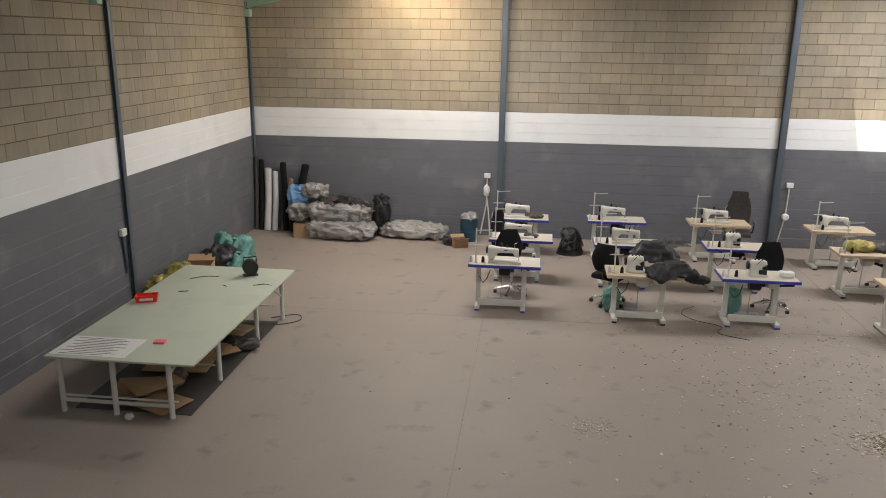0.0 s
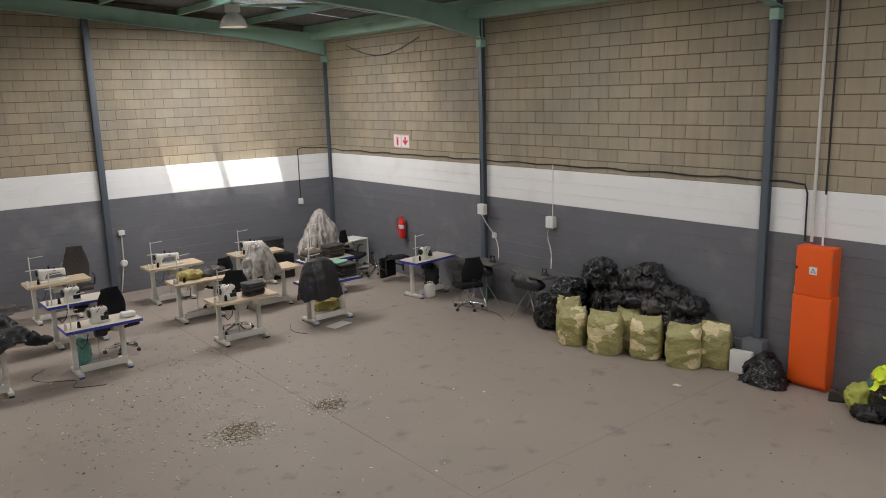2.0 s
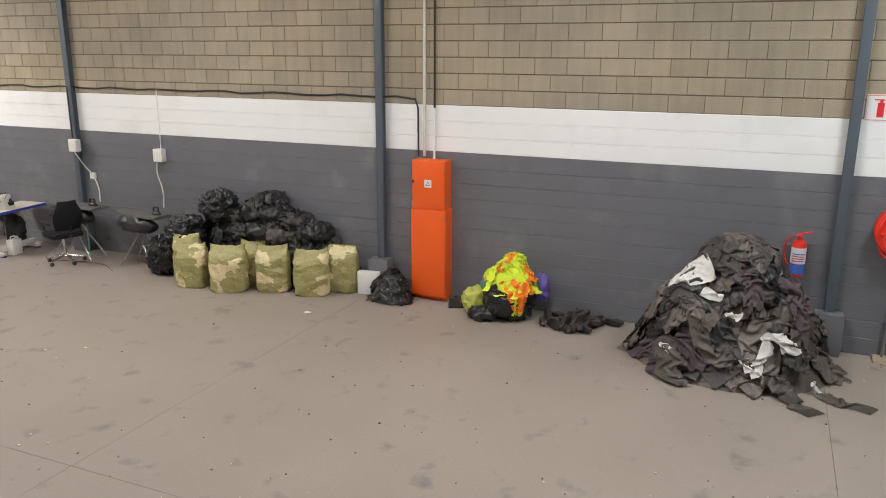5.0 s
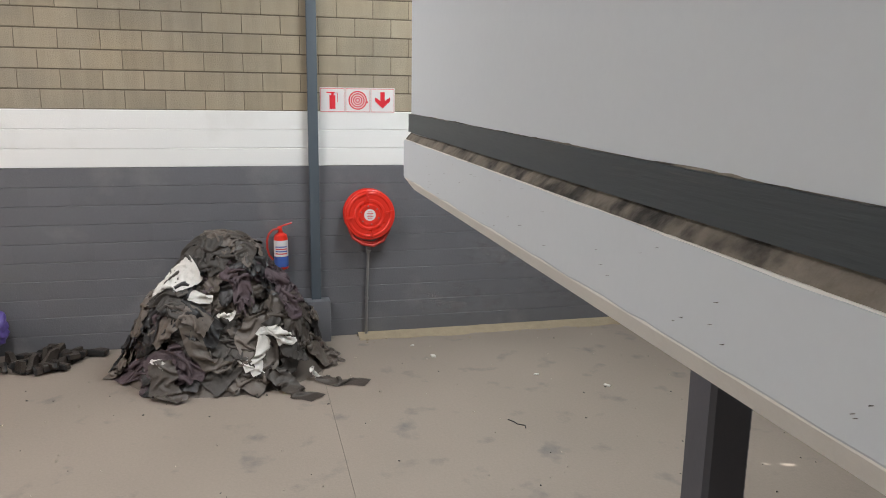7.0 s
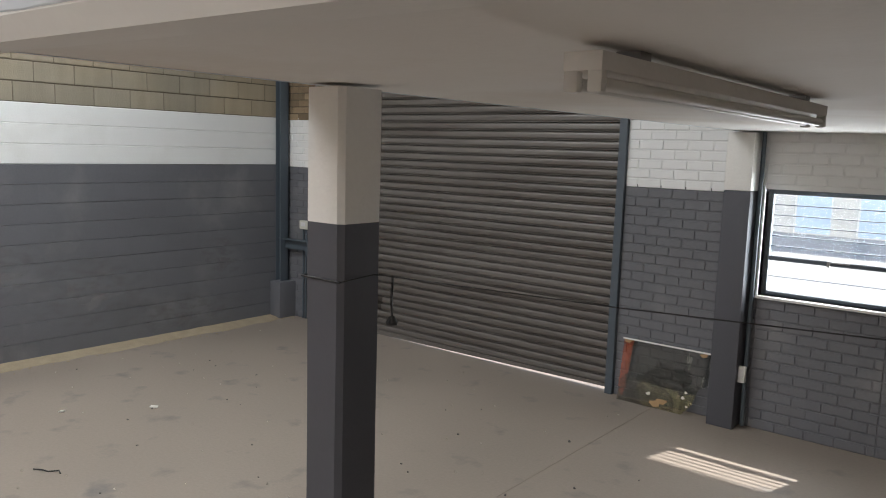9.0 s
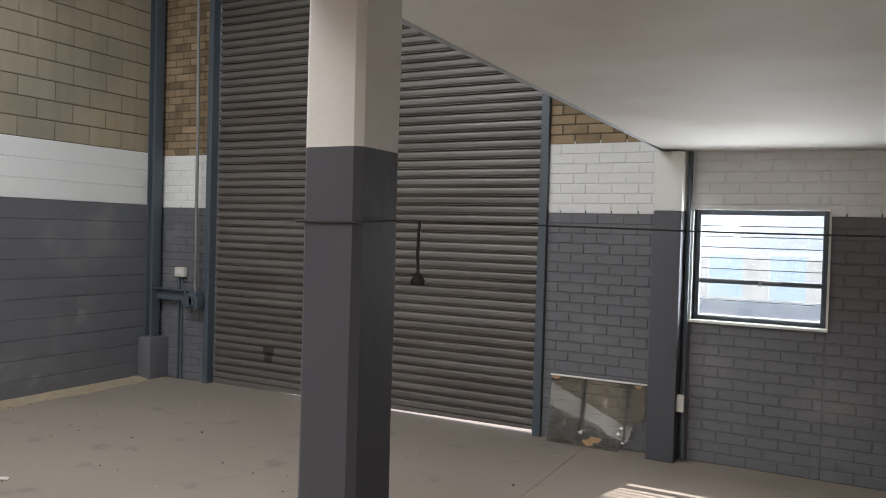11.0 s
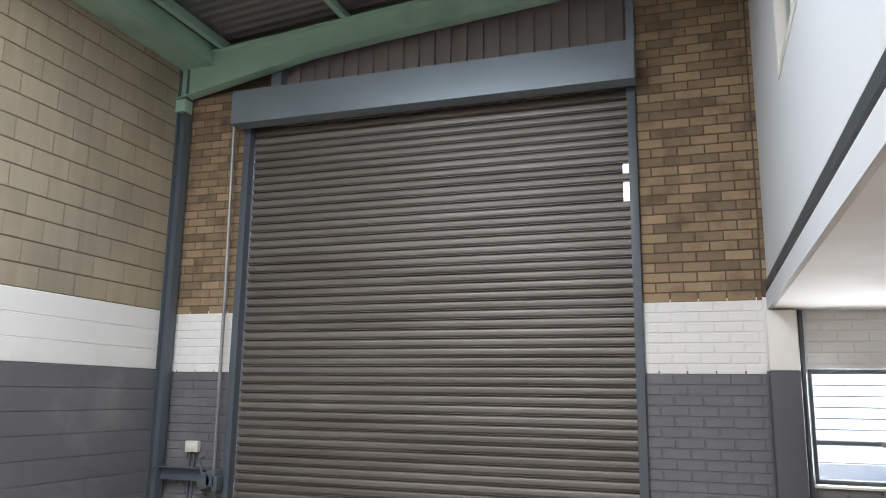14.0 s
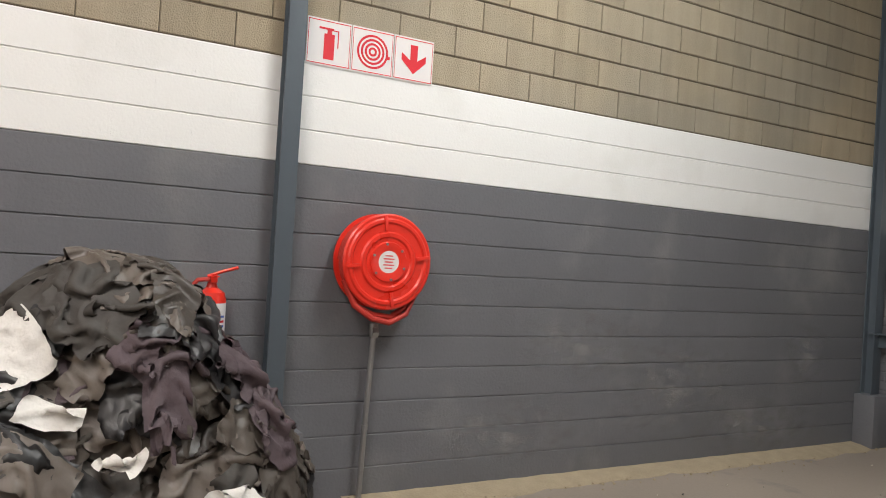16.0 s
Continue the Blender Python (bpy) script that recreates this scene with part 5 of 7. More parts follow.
def draped(name, x, y, z, rz, la, lb, supports, mat, label, category, seed, foot=-0.3, bunch=0.86, step=0.028):
    """A sheet dropped over what it covers: supports are (x, y, size x, size y, height) above z."""
    rng = np.random.default_rng(seed)
    x0, y0 = -1.2, -1.2
    gx, gy = np.meshgrid(np.arange(x0, 1.2, CELL), np.arange(y0, 1.2, CELL), indexing='ij')
    ground = np.full(gx.shape, foot)
    for cx, cy, sx, sy, hh in supports:
        ground = np.maximum(ground, np.where((abs(gx - cx) < sx / 2) & (abs(gy - cy) < sy / 2), hh, foot))
    na, nb = round(la / step), round(lb / step)
    u, v = np.meshgrid((np.arange(na + 1) / na - 0.5) * la * bunch, (np.arange(nb + 1) / nb - 0.5) * lb * bunch, indexing='ij')
    ph = rng.uniform(0, 6.28, 4)
    p = np.empty(u.shape + (3,))
    p[..., 0], p[..., 1] = u + 0.03 * np.sin(v * 9 + ph[0]), v + 0.03 * np.sin(u * 9 + ph[1])
    p[..., 2] = ground.max() + 0.04 + 0.025 * (np.sin(u * 17 + v * 7 + ph[2]) + np.sin(v * 23 - u * 8 + ph[3]))
    p = settle(p, la / na, lb / nb, ground, x0, y0, None, 80, 0.0024)
    nv = nb + 1
    me = bpy.data.meshes.new(name)
    me.from_pydata(p.reshape(-1, 3).tolist(), [], [(i * nv + j, (i + 1) * nv + j, (i + 1) * nv + j + 1, i * nv + j + 1) for i in range(na) for j in range(nb)])
    me.materials.append(M[mat])
    me.shade_smooth()
    ob = new(name, me)
    ob.matrix_basis = T(x, y, z, rz)
    return tagged(ob, label, category)


def drape(name, x, y, z, sx, sy, h, mat, label, category, seed, rz=0.0, folds=9, deep=0.10, dome=2.0, waist=0.75, crush=0.010):
    """A sheet hanging over something: domed top, hanging folds that deepen towards the hem."""
    bm = bmesh.new()
    rings = []
    n, k = 44, 110
    for i in range(n + 1):
        f = i / n
        prof = (1 - f ** dome) ** (1 / dome) if f < 1 else 0.0
        prof = prof * (waist + (1 - waist) * (1 - f)) + 0.004
        ring = []
        for j in range(k):
            a = 2 * math.pi * j / k
            w = noise.noise(Vector((math.cos(a) * 1.4, math.sin(a) * 1.4, seed)))
            fo = math.sin(folds * a + 4 * w + f * 1.5) * deep * (1 - f) ** 0.7
            fo += 0.10 * (abs(noise.noise(Vector((math.cos(a) * 3, math.sin(a) * 3, f * 3 + seed)))) - 0.2)
            hem = 0.06 * noise.noise(Vector((math.cos(a) * 2, math.sin(a) * 2, seed + 9))) * (1 - f)
            r = prof * (1 + fo)
            ring.append((sx / 2 * r * math.cos(a), sy / 2 * r * math.sin(a), h * f + hem))
        rings.append(ring)
    ring_loft(bm, rings, cap=False)
    crumple(bm, seed, 0.24, crush, -1.0)
    ob = part(name, bm, M[mat], smooth=70)
    ob.matrix_basis = T(x, y, z, rz)
    return tagged(ob, label, category)


def sack(name, x, y, w, d, h, mat, label, category, seed, rz=0.0, lean=0.0, pinch=0.25, group="", z=0.0):
    """A filled sack: full belly, flat crimped top seam."""
    bm = bmesh.new()
    rings = []
    n, k = 34, 56
    for i in range(n + 1):
        f = i / n
        belly = (1 - (abs(f - 0.42) / 0.62) ** 2.6 * 0.35)
        dd = d / 2 * belly * (1 if f < 0.72 else max(pinch * 0.3, 1 - ((f - 0.72) / 0.28) ** 1.5 * (1 - pinch * 0.3)))
        ww = w / 2 * (belly * 0.3 + 0.7) * (0.9 if i == 0 else 1)
        p = 0.62 if 0.05 < f < 0.9 else 0.75
        ring = []
        for j in range(k):
            a = 2 * math.pi * j / k
            c, s = math.cos(a), math.sin(a)
            top = 0.035 * (abs(c) ** 3) * max(0, f - 0.7) / 0.3
            ring.append((ww * math.copysign(abs(c) ** p, c), dd * math.copysign(abs(s) ** p, s) + lean * f, h * f + top * (1 if i == n else 0.6)))
        rings.append(ring)
    ring_loft(bm, rings)
    crumple(bm, seed, 0.16, 0.019)
    ob = part(name, bm, M[mat], smooth=70)
    ob.matrix_basis = T(x, y, z, rz)
    return tagged(ob, label, category, group)


# garments lying on and under the sewing stations
draped("jacket", 1.68, 11.24, TZ, 8, 0.95, 0.75, [(0, 0, 0.66, 0.46, 0.04), (0.05, 0.0, 0.5, 0.34, 0.11), (0.1, 0.02, 0.3, 0.2, 0.16)], "cloth_black", "charcoal work jacket thrown over a sewing table", "jacket", 3, -0.22, 0.8)
draped("jacket", 1.58, 12.0, TZ, -8, 1.0, 0.8, [(0, 0, 0.70, 0.50, 0.06), (-0.02, 0, 0.54, 0.36, 0.18), (-0.05, 0, 0.36, 0.24, 0.26)], "cloth_black", "charcoal jackets heaped over a sewing table", "jacket", 5, -0.22, 0.8)
cloth_thing("jacket_sleeve", 2.08, 11.2, 0.62, 0.36, 0.12, 0.13, "cloth_black", "black jacket sleeve hanging off a table", "jacket", -20, 9, 0.03, 0.1, 18)
pile("clothes_bundle", 0.42, 14.85, "black garments bundled beside a sewing table", "garment heap", 0.26, 0.24, 0.46, 22, ["cloth_black", "cloth_grey", "cloth_black"], 172, 0.36, 2.6, None, 0.9)
draped("dark_cloth", 2.0, 12.95, TZ, 0, 0.7, 0.5, [(0, 0, 0.6, 0.4, 0.02), (0, 0, 0.25, 0.16, 0.10)], "cloth_grey", "grey garment heaped on a sewing table", "garment", 13, 0.0, 0.7)
cloth_thing("scrap_heap", -0.3, 14.62, TZ, 0.36, 0.22, 0.07, "leather", "dark leather scraps on a sewing table", "scraps", 0, 21, 0.03, 0.08)
cloth_thing("scrap_heap", -0.35, 13.1, TZ, 0.28, 0.20, 0.05, "leather", "dark leather scraps on a sewing table", "scraps", 0, 22, 0.025, 0.08)
cloth_thing("plastic_bag", 0.92, 11.6, 0.0, 0.26, 0.24, 0.40, "teal_bag", "teal plastic bag hanging beside a table leg", "bag", 0, 31, 0.04)
cloth_thing("plastic_bag", 2.72, 11.62, 0.0, 0.22, 0.22, 0.50, "teal_bag", "teal plastic bag hanging beside a table leg", "bag", 0, 32, 0.04)
stack("garment_stack", 5.35, 11.2, TZ, 0.36, 0.28, 8, 0.026, "cloth_black", "stack of folded black garments on a sewing table", 8, 40)
cloth_thing("plastic_tray", 3.36, 11.36, TZ, 0.20, 0.15, 0.08, "white_plastic", "small pale plastic tray on a sewing table", "tray", 0, 41, 0.004, 0.1, 16, 6)
cloth_thing("yellow_cloth", 4.98, 13.05, TZ, 0.48, 0.30, 0.17, "yellow_bag", "mustard yellow cloth over a sewing machine", "cloth", 0, 42, 0.04)
cloth_thing("leather_bag", 5.45, 13.15, 0.62, 0.62, 0.40, 0.26, "leather", "dark leather bags heaped at a sewing table", "bag", -10, 43, 0.05)
drape("dust_cover", 6.25, 12.75, TZ - 0.06, 0.78, 0.60, 0.62, "clear_cover", "cloudy plastic dust cover over a machine", "dust cover", 44, 0, 8, 0.13, 2.2, 0.62, 0.022)
# black jacket hung over a machine, folded garments beside it
drape("hung_jacket", 6.58, 11.12, 0.48, 0.84, 0.50, 0.70, "cloth_black", "black jacket hung over a sewing machine", "jacket", 45, -6, 7, 0.06, 3.8, 0.72)
stack("garment_stack", 7.16, 11.26, TZ, 0.40, 0.40, 9, 0.027, "cloth_black", "tall stack of folded black garments on a blue edged table", 4, 46)
cloth_thing("mint_cloth", 7.10, 11.3, TZ + 0.25, 0.36, 0.28, 0.035, "mesh_green", "mint green cloth lying on folded garments", "cloth", 20, 47, 0.02, 0.1, 22)
cloth_thing("yellow_bag", 6.95, 11.55, 0.0, 0.46, 0.36, 0.34, "yellow_bag", "mustard sack under a sewing table", "bag", 0, 48, 0.05)
t2 = copy_thing(table_blue, T(7.2, 12.6, 0, 0))
stack("garment_stack", 7.45, 12.9, TZ, 0.4, 0.36, 6, 0.028, "cloth_brown", "stack of folded dark garments on a table", 0, 49)
stack("garment_stack", 7.95, 12.9, TZ, 0.42, 0.36, 9, 0.027, "cloth_brown", "stack of folded dark garments on a table", 8, 50)
copy_thing(table_wood, T(7.95, 13.85, 0, 0))
drape("dust_cover", 8.42, 14.15, 0.60, 1.0, 0.76, 0.94, "clear_cover", "tall cloudy plastic cover draped over machines", "dust cover", 51, 10, 9, 0.20, 2.1, 0.55, 0.026)
stack("garment_stack", 7.55, 14.9, 0.55, 0.55, 0.4, 7, 0.05, "cloth_black", "heap of folded black garments on a bench", 0, 52)
bm = bmesh.new()
box(bm, 0, 0, 0.27, 0.9, 0.45, 0.54, 0.01)
tagged(part("bench_box", bm, M["black_plastic"]), "black storage box under folded garments", "box").matrix_basis = T(7.55, 14.9)
cloth_thing("mint_cloth", 8.95, 14.35, 0.72, 0.40, 0.35, 0.16, "mesh_green", "mint green cloth lying on a cabinet", "cloth", 0, 53, 0.04)
cab = thing("white_cabinet", T(9.2, 14.35, 0, 12), "low white laminate cabinet with an open dark front", "cabinet")
bm = bmesh.new()
for cx, cy, cz, sx, sy, sz in ((0, 0.0, 0.70, 0.9, 0.5, 0.03), (-0.435, 0, 0.34, 0.03, 0.5, 0.68), (0.435, 0, 0.34, 0.03, 0.5, 0.68), (0, 0, 0.05, 0.84, 0.5, 0.03), (0, 0.23, 0.37, 0.84, 0.02, 0.62)):
    box(bm, cx, cy, cz, sx, sy, sz, 0.003)
part("carcass", bm, M["white_plastic"], cab)
bm = bmesh.new()
lump(bm, 0, -0.02, 0.066, 0.5, 0.3, 0.4, 54, 0.04)
part("stored_bag", bm, M["leather"], cab, "dark leather bag stored inside", smooth=70)
bm = bmesh.new()
box(bm, 0, 0, 0.003, 0.42, 0.24, 0.004)
tagged(part("paper_sheet", bm, M["paper"], smooth=0), "white paper sheet lying on the floor", "paper").matrix_basis = T(6.72, 10.78, 0.002, 15)
# jerrican
can = thing("jerrican", T(9.05, 11.12, 0, 10), "white plastic jerrican on the floor", "jerrican")
bm = bmesh.new()
box(bm, 0, 0, 0.13, 0.20, 0.14, 0.26, 0.025)
part("body", bm, M["white_plastic"], can)
bm = bmesh.new()
tube(bm, [(-0.07, 0, 0.26), (-0.06, 0, 0.31), (0.02, 0, 0.31), (0.03, 0, 0.26)], 0.012, 8)
lathe(bm, [(0, 0), (0.024, 0), (0.024, 0.04), (0, 0.04)], 12, 'z', (0.07, 0, 0.255))
part("handle", bm, M["white_plastic"], can)
cloth_thing("cloth", 9.35, 11.45, 0.05, 0.3, 0.3, 0.55, "cloth_black", "black cloth hanging under a sewing table", "cloth", 0, 55, 0.04)


# ironing tables
def ironing_table(m, w, label):
    t = thing("ironing_table", m, label, "ironing table", "ironing tables")
    bm = bmesh.new()
    rings = []
    for i in range(15):
        f = i / 14
        x = -w / 2 + w * f
        hw = 0.20 * (0.55 + 0.45 * min(1, f * 2.2)) * (1 if f < 0.95 else 0.9)
        rings.append([(x, hw * math.cos(a), 0.84 + 0.03 * math.sin(a) * (1 if math.sin(a) > 0 else 0.7)) for a in [2 * math.pi * k / 14 for k in range(14)]])
    ring_loft(bm, rings)
    part("padded_top", bm, M["ironing"], t, smooth=50)
    bm = bmesh.new()
    lump(bm, 0.02, -0.10, 0.58, w * 0.8, 0.30, 0.26, 61, 0.05, 0.15, 24)
    part("hanging_cloth", bm, M["cloth_black"], t, "dark cloth hanging under the board", smooth=70)
    bm = bmesh.new()
    for s in (-1, 1):
        tube(bm, [(s * w * 0.38, -0.16, 0.01), (-s * w * 0.2, -0.02, 0.82)], 0.013, 8)
        tube(bm, [(s * w * 0.38, 0.14, 0.01), (-s * w * 0.2, 0.02, 0.82)], 0.013, 8)
    part("folding_leg", bm, M["steel"], t)
    iron = bmesh.new()
    ring_loft(iron, [[(w * 0.36 + 0.10 * c * f, 0.05 * s * f, 0.875 + z) for c, s in [(math.cos(2 * math.pi * k / 16), math.sin(2 * math.pi * k / 16)) for k in range(16)]] for f, z in ((1, 0), (1, 0.012), (0.7, 0.045), (0.4, 0.055))])
    tube(iron, [(w * 0.36 - 0.06, 0, 0.92), (w * 0.36 - 0.05, 0, 0.98), (w * 0.36 + 0.05, 0, 0.98), (w * 0.36 + 0.05, 0, 0.92)], 0.014, 8)
    part("iron", iron, M["black_plastic"], t)
    return t


ironing_table(T(9.45, 10.1, 0, -95), 1.2, "grey padded ironing table with dark cloths beneath")
ironing_table(T(9.35, 8.62, 0, -98), 1.0, "folding ironing table with a scorched grey cover")
wire("iron_stand", [(9.5, 9.95, 0.02), (9.5, 9.95, 0.8)], 0.014, M["mesh_green"], None, "thin mint green stand tube beside the ironing table", "stand")

# ---- cutting table ----
ct = thing("cutting_table", T(-4.6, 7.22), "long cutting table with pale mint board and white steel frame", "cutting table")
TW, TL, TH_T = 1.67, 3.46, 0.71
bm = bmesh.new()
box(bm, 0, TL / 2, TH_T - 0.012, TW, TL, 0.024, 0.004)
part("tabletop", bm, M["mint_top"], ct)
for y in (0.15, 1.12, 2.30, 3.27):
    for x in ((-0.77, -0.16, 0.48) if y < 1 else (-0.74, 0.58 + 0.03 * y)):
        bm = bmesh.new()
        tube(bm, [(x, y, 0.0), (x, y, TH_T - 0.024)], 0.030, 12)
        lathe(bm, [(0, 0), (0.032, 0), (0.032, 0.03), (0, 0.03)], 12, 'z', (x, y, 0))
        part("leg", bm, M["table_frame"], ct)
bm = bmesh.new()
tube(bm, [(-0.77, 0.15, 0.14), (0.48, 0.15, 0.14)], 0.022, 8)
for y in (0.15, 1.12, 2.30, 3.27):
    tube(bm, [(-0.76, y, TH_T - 0.05), (0.60, y, TH_T - 0.05)], 0.02, 8)
    tube(bm, [(-0.74, y, 0.20), (0.56, y, 0.20)], 0.012, 8)
tube(bm, [(0.67, 3.27, 0.35), (0.66, 2.80, TH_T - 0.04)], 0.013, 8)
tube(bm, [(0.48, 0.15, 0.50), (0.53, 0.40, TH_T - 0.04)], 0.013, 8)
part("rail", bm, M["table_frame"], ct)
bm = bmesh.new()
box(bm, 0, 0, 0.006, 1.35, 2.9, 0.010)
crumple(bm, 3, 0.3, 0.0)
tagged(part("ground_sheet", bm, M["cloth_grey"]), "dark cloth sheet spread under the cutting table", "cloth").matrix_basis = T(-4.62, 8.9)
for i, (x, y, sx, sy, r) in enumerate(((-4.75, 8.0, 0.7, 0.5, 15), (-4.35, 7.6, 0.5, 0.45, -20), (-4.6, 8.6, 0.8, 0.5, 5), (-4.3, 9.0, 0.5, 0.4, 40), (-4.4, 9.7, 0.6, 0.4, -12), (-4.55, 7.85, 0.55, 0.35, 50))):
    bm = bmesh.new()
    box(bm, 0, 0, 0.02, sx, sy, 0.012, 0.002)
    for v in bm.verts:
        v.co.z += 0.03 * noise.noise(Vector((v.co.x * 3, v.co.y * 3, i))) + 0.02
    tagged(part("cardboard_sheet", bm, M["card"]), "flattened brown cardboard piece under the table", "cardboard", "cardboard pieces").matrix_basis = T(x, y, 0.0 + 0.022 * i, r)
for i, (x, y, r) in enumerate(((-4.5, 8.15, 80), (-4.1, 9.3, 20), (-4.55, 9.1, -40))):
    cloth_thing("cloth_scrap", x, y, 0.02, 0.5, 0.3, 0.12, "cloth_brown", "dark cloth scraps under the cutting table", "scraps", r, 70 + i, 0.04)
# things on the cutting table
tub = thing("plastic_tub", T(-5.21, 9.04, TH_T, 20), "small open red plastic tub on the cutting table", "tub")
bm = bmesh.new()
ring_loft(bm, [[(sx * w, sy * d, z) for sx, sy in ((-1, -1), (1, -1), (1, 1), (-1, 1))] for w, d, z in ((0.12, 0.06, 0), (0.14, 0.075, 0.09), (0.132, 0.068, 0.09), (0.115, 0.055, 0.012))])
part("tub_body", bm, M["red_paint"], tub)
bm = bmesh.new()
box(bm, 0, -0.072, 0.045, 0.16, 0.004, 0.03)
part("tub_label", bm, M["sign_white"], tub, smooth=0)
bm = bmesh.new()
box(bm, 0, 0, 0.012, 0.12, 0.10, 0.024, 0.004)
tagged(part("foam_pad", bm, M["pink"]), "pink foam pad on the cutting table", "pad").matrix_basis = T(-4.39, 7.75, TH_T, 8)
bm = bmesh.new()
box(bm, 0, 0, 0.003, 0.85, 0.52, 0.004)
marker = part("pattern_paper", bm, M["paper"], None, smooth=0)
tagged(marker, "white printed pattern sheet on the cutting table", "paper")
marker.matrix_basis = T(-4.99, 7.54, TH_T, 0)
for i in range(11):
    bm = bmesh.new()
    box(bm, -0.38 + 0.3 + 0.1 * (i % 2), -0.22 + 0.043 * i, 0.0065, 0.5 + 0.12 * ((i * 7) % 3) / 3, 0.010, 0.001)
    part("print_line", bm, M["ink"], marker, smooth=0)
fan = thing("fan_heater", T(-4.31, 10.32, TH_T, 30), "small black round appliance with a handle on the cutting table", "appliance")
bm = bmesh.new()
lathe(bm, [(0.0, -0.07), (0.10, -0.07), (0.11, -0.05), (0.11, 0.05), (0.09, 0.07), (0.0, 0.07)], 20, 'y', (0, 0, 0.125))
part("drum", bm, M["black_plastic"], fan)
bm = bmesh.new()
tube(bm, [(-0.09, 0, 0.19), (-0.09, 0, 0.27), (0.09, 0, 0.27), (0.09, 0, 0.19)], 0.010, 8)
box(bm, 0, 0, 0.008, 0.2, 0.12, 0.016, 0.004)
part("handle_and_foot", bm, M["black_plastic"], fan)
bm = bmesh.new()
for k in range(4):
    lathe(bm, [(0.02 + 0.022 * k, 0.071), (0.026 + 0.022 * k, 0.078), (0.032 + 0.022 * k, 0.071)], 20, 'y', (0, 0, 0.125))
part("grille", bm, M["steel"], fan)
for pts in (((-5.08, 10.02, 0.716), (-4.92, 10.17, 0.716), (-4.72, 10.17, 0.716)), ((-4.10, 9.86, 0.716), (-3.95, 9.96, 0.716), (-3.81, 9.88, 0.70)), ((-4.98, 9.45, 0.716), (-4.87, 9.50, 0.716)), ((-4.51, 9.81, 0.716), (-4.44, 9.76, 0.716))):
    wire("cord_scrap", rounded(pts), 0.005, M["rubber"], None, "short black cord scrap on the cutting table", "cord")
wire("power_cord", rounded([(-4.1, 10.5, 0.008), (-3.75, 10.75, 0.008), (-3.6, 10.45, 0.008), (-3.95, 10.2, 0.008), (-4.5, 10.25, 0.008)]), 0.006, M["rubber"], None, "black power cord on the floor by the table", "cord")
cloth_thing("paper_ball", -4.57, 7.28, 0.0, 0.09, 0.09, 0.07, "paper", "crumpled white paper ball on the floor", "paper", 0, 77, 0.015, 0.05, 16)

# bags along the west wall
for i, (n, x, y, sx, sy, sz, mt, lab) in enumerate((
        ("plastic_bag", -5.95, 10.9, 0.5, 0.5, 0.42, "yellow_bag", "mustard plastic bag beside the wall"), ("plastic_bag", -5.95, 11.5, 0.5, 0.45, 0.45, "yellow_bag", "mustard plastic bag beside the wall"),
        ("brown_bag", -5.8, 11.25, 0.3, 0.3, 0.3, "card", "small brown paper bag beside the wall"),
        ("dark_cloth", -5.75, 12.6, 0.75, 0.7, 0.46, "cloth_black", "black scrap bundle beside the wall"), ("plastic_bag", -5.45, 12.55, 0.62, 0.5, 0.34, "teal_bag", "teal plastic bag of scraps"),
        ("plastic_bag", -5.6, 13.2, 0.55, 0.45, 0.50, "teal_bag", "teal plastic bag of scraps"), ("plastic_bag", -5.85, 13.0, 0.3, 0.3, 0.62, "teal_bag", "tied teal plastic bag"))):
    cloth_thing(n, x, y, 0, sx, sy, sz, mt, lab, "bag", 20 * i, 80 + i, 0.07, 0.17)


def carton(x, y, sx, sy, sz, rz, label, z=0.0, flaps=True):
    t = thing("cardboard_box", T(x, y, z, rz), label, "cardboard box")
    bm = bmesh.new()
    for cx, cy, wx, wy in ((0, -sy / 2, sx, 0.006), (0, sy / 2, sx, 0.006), (-sx / 2, 0, 0.006, sy), (sx / 2, 0, 0.006, sy)):
        box(bm, cx, cy, sz / 2, wx, wy, sz)
    box(bm, 0, 0, 0.004, sx, sy, 0.006)
    part("carton_walls", bm, M["card"], t, smooth=0)
    if flaps:
        for s in (-1, 1):
            bm = bmesh.new()
            box(bm, 0, 0, 0, sx, sy * 0.45, 0.005, 0, pose(0, s * (sy / 2 + sy * 0.19), sz + 0.03, s * 25))
            part("flap", bm, M["card"], t, smooth=0)
    return t


carton(-5.85, 11.95, 0.45, 0.4, 0.34, 12, "open brown cardboard box beside the wall")

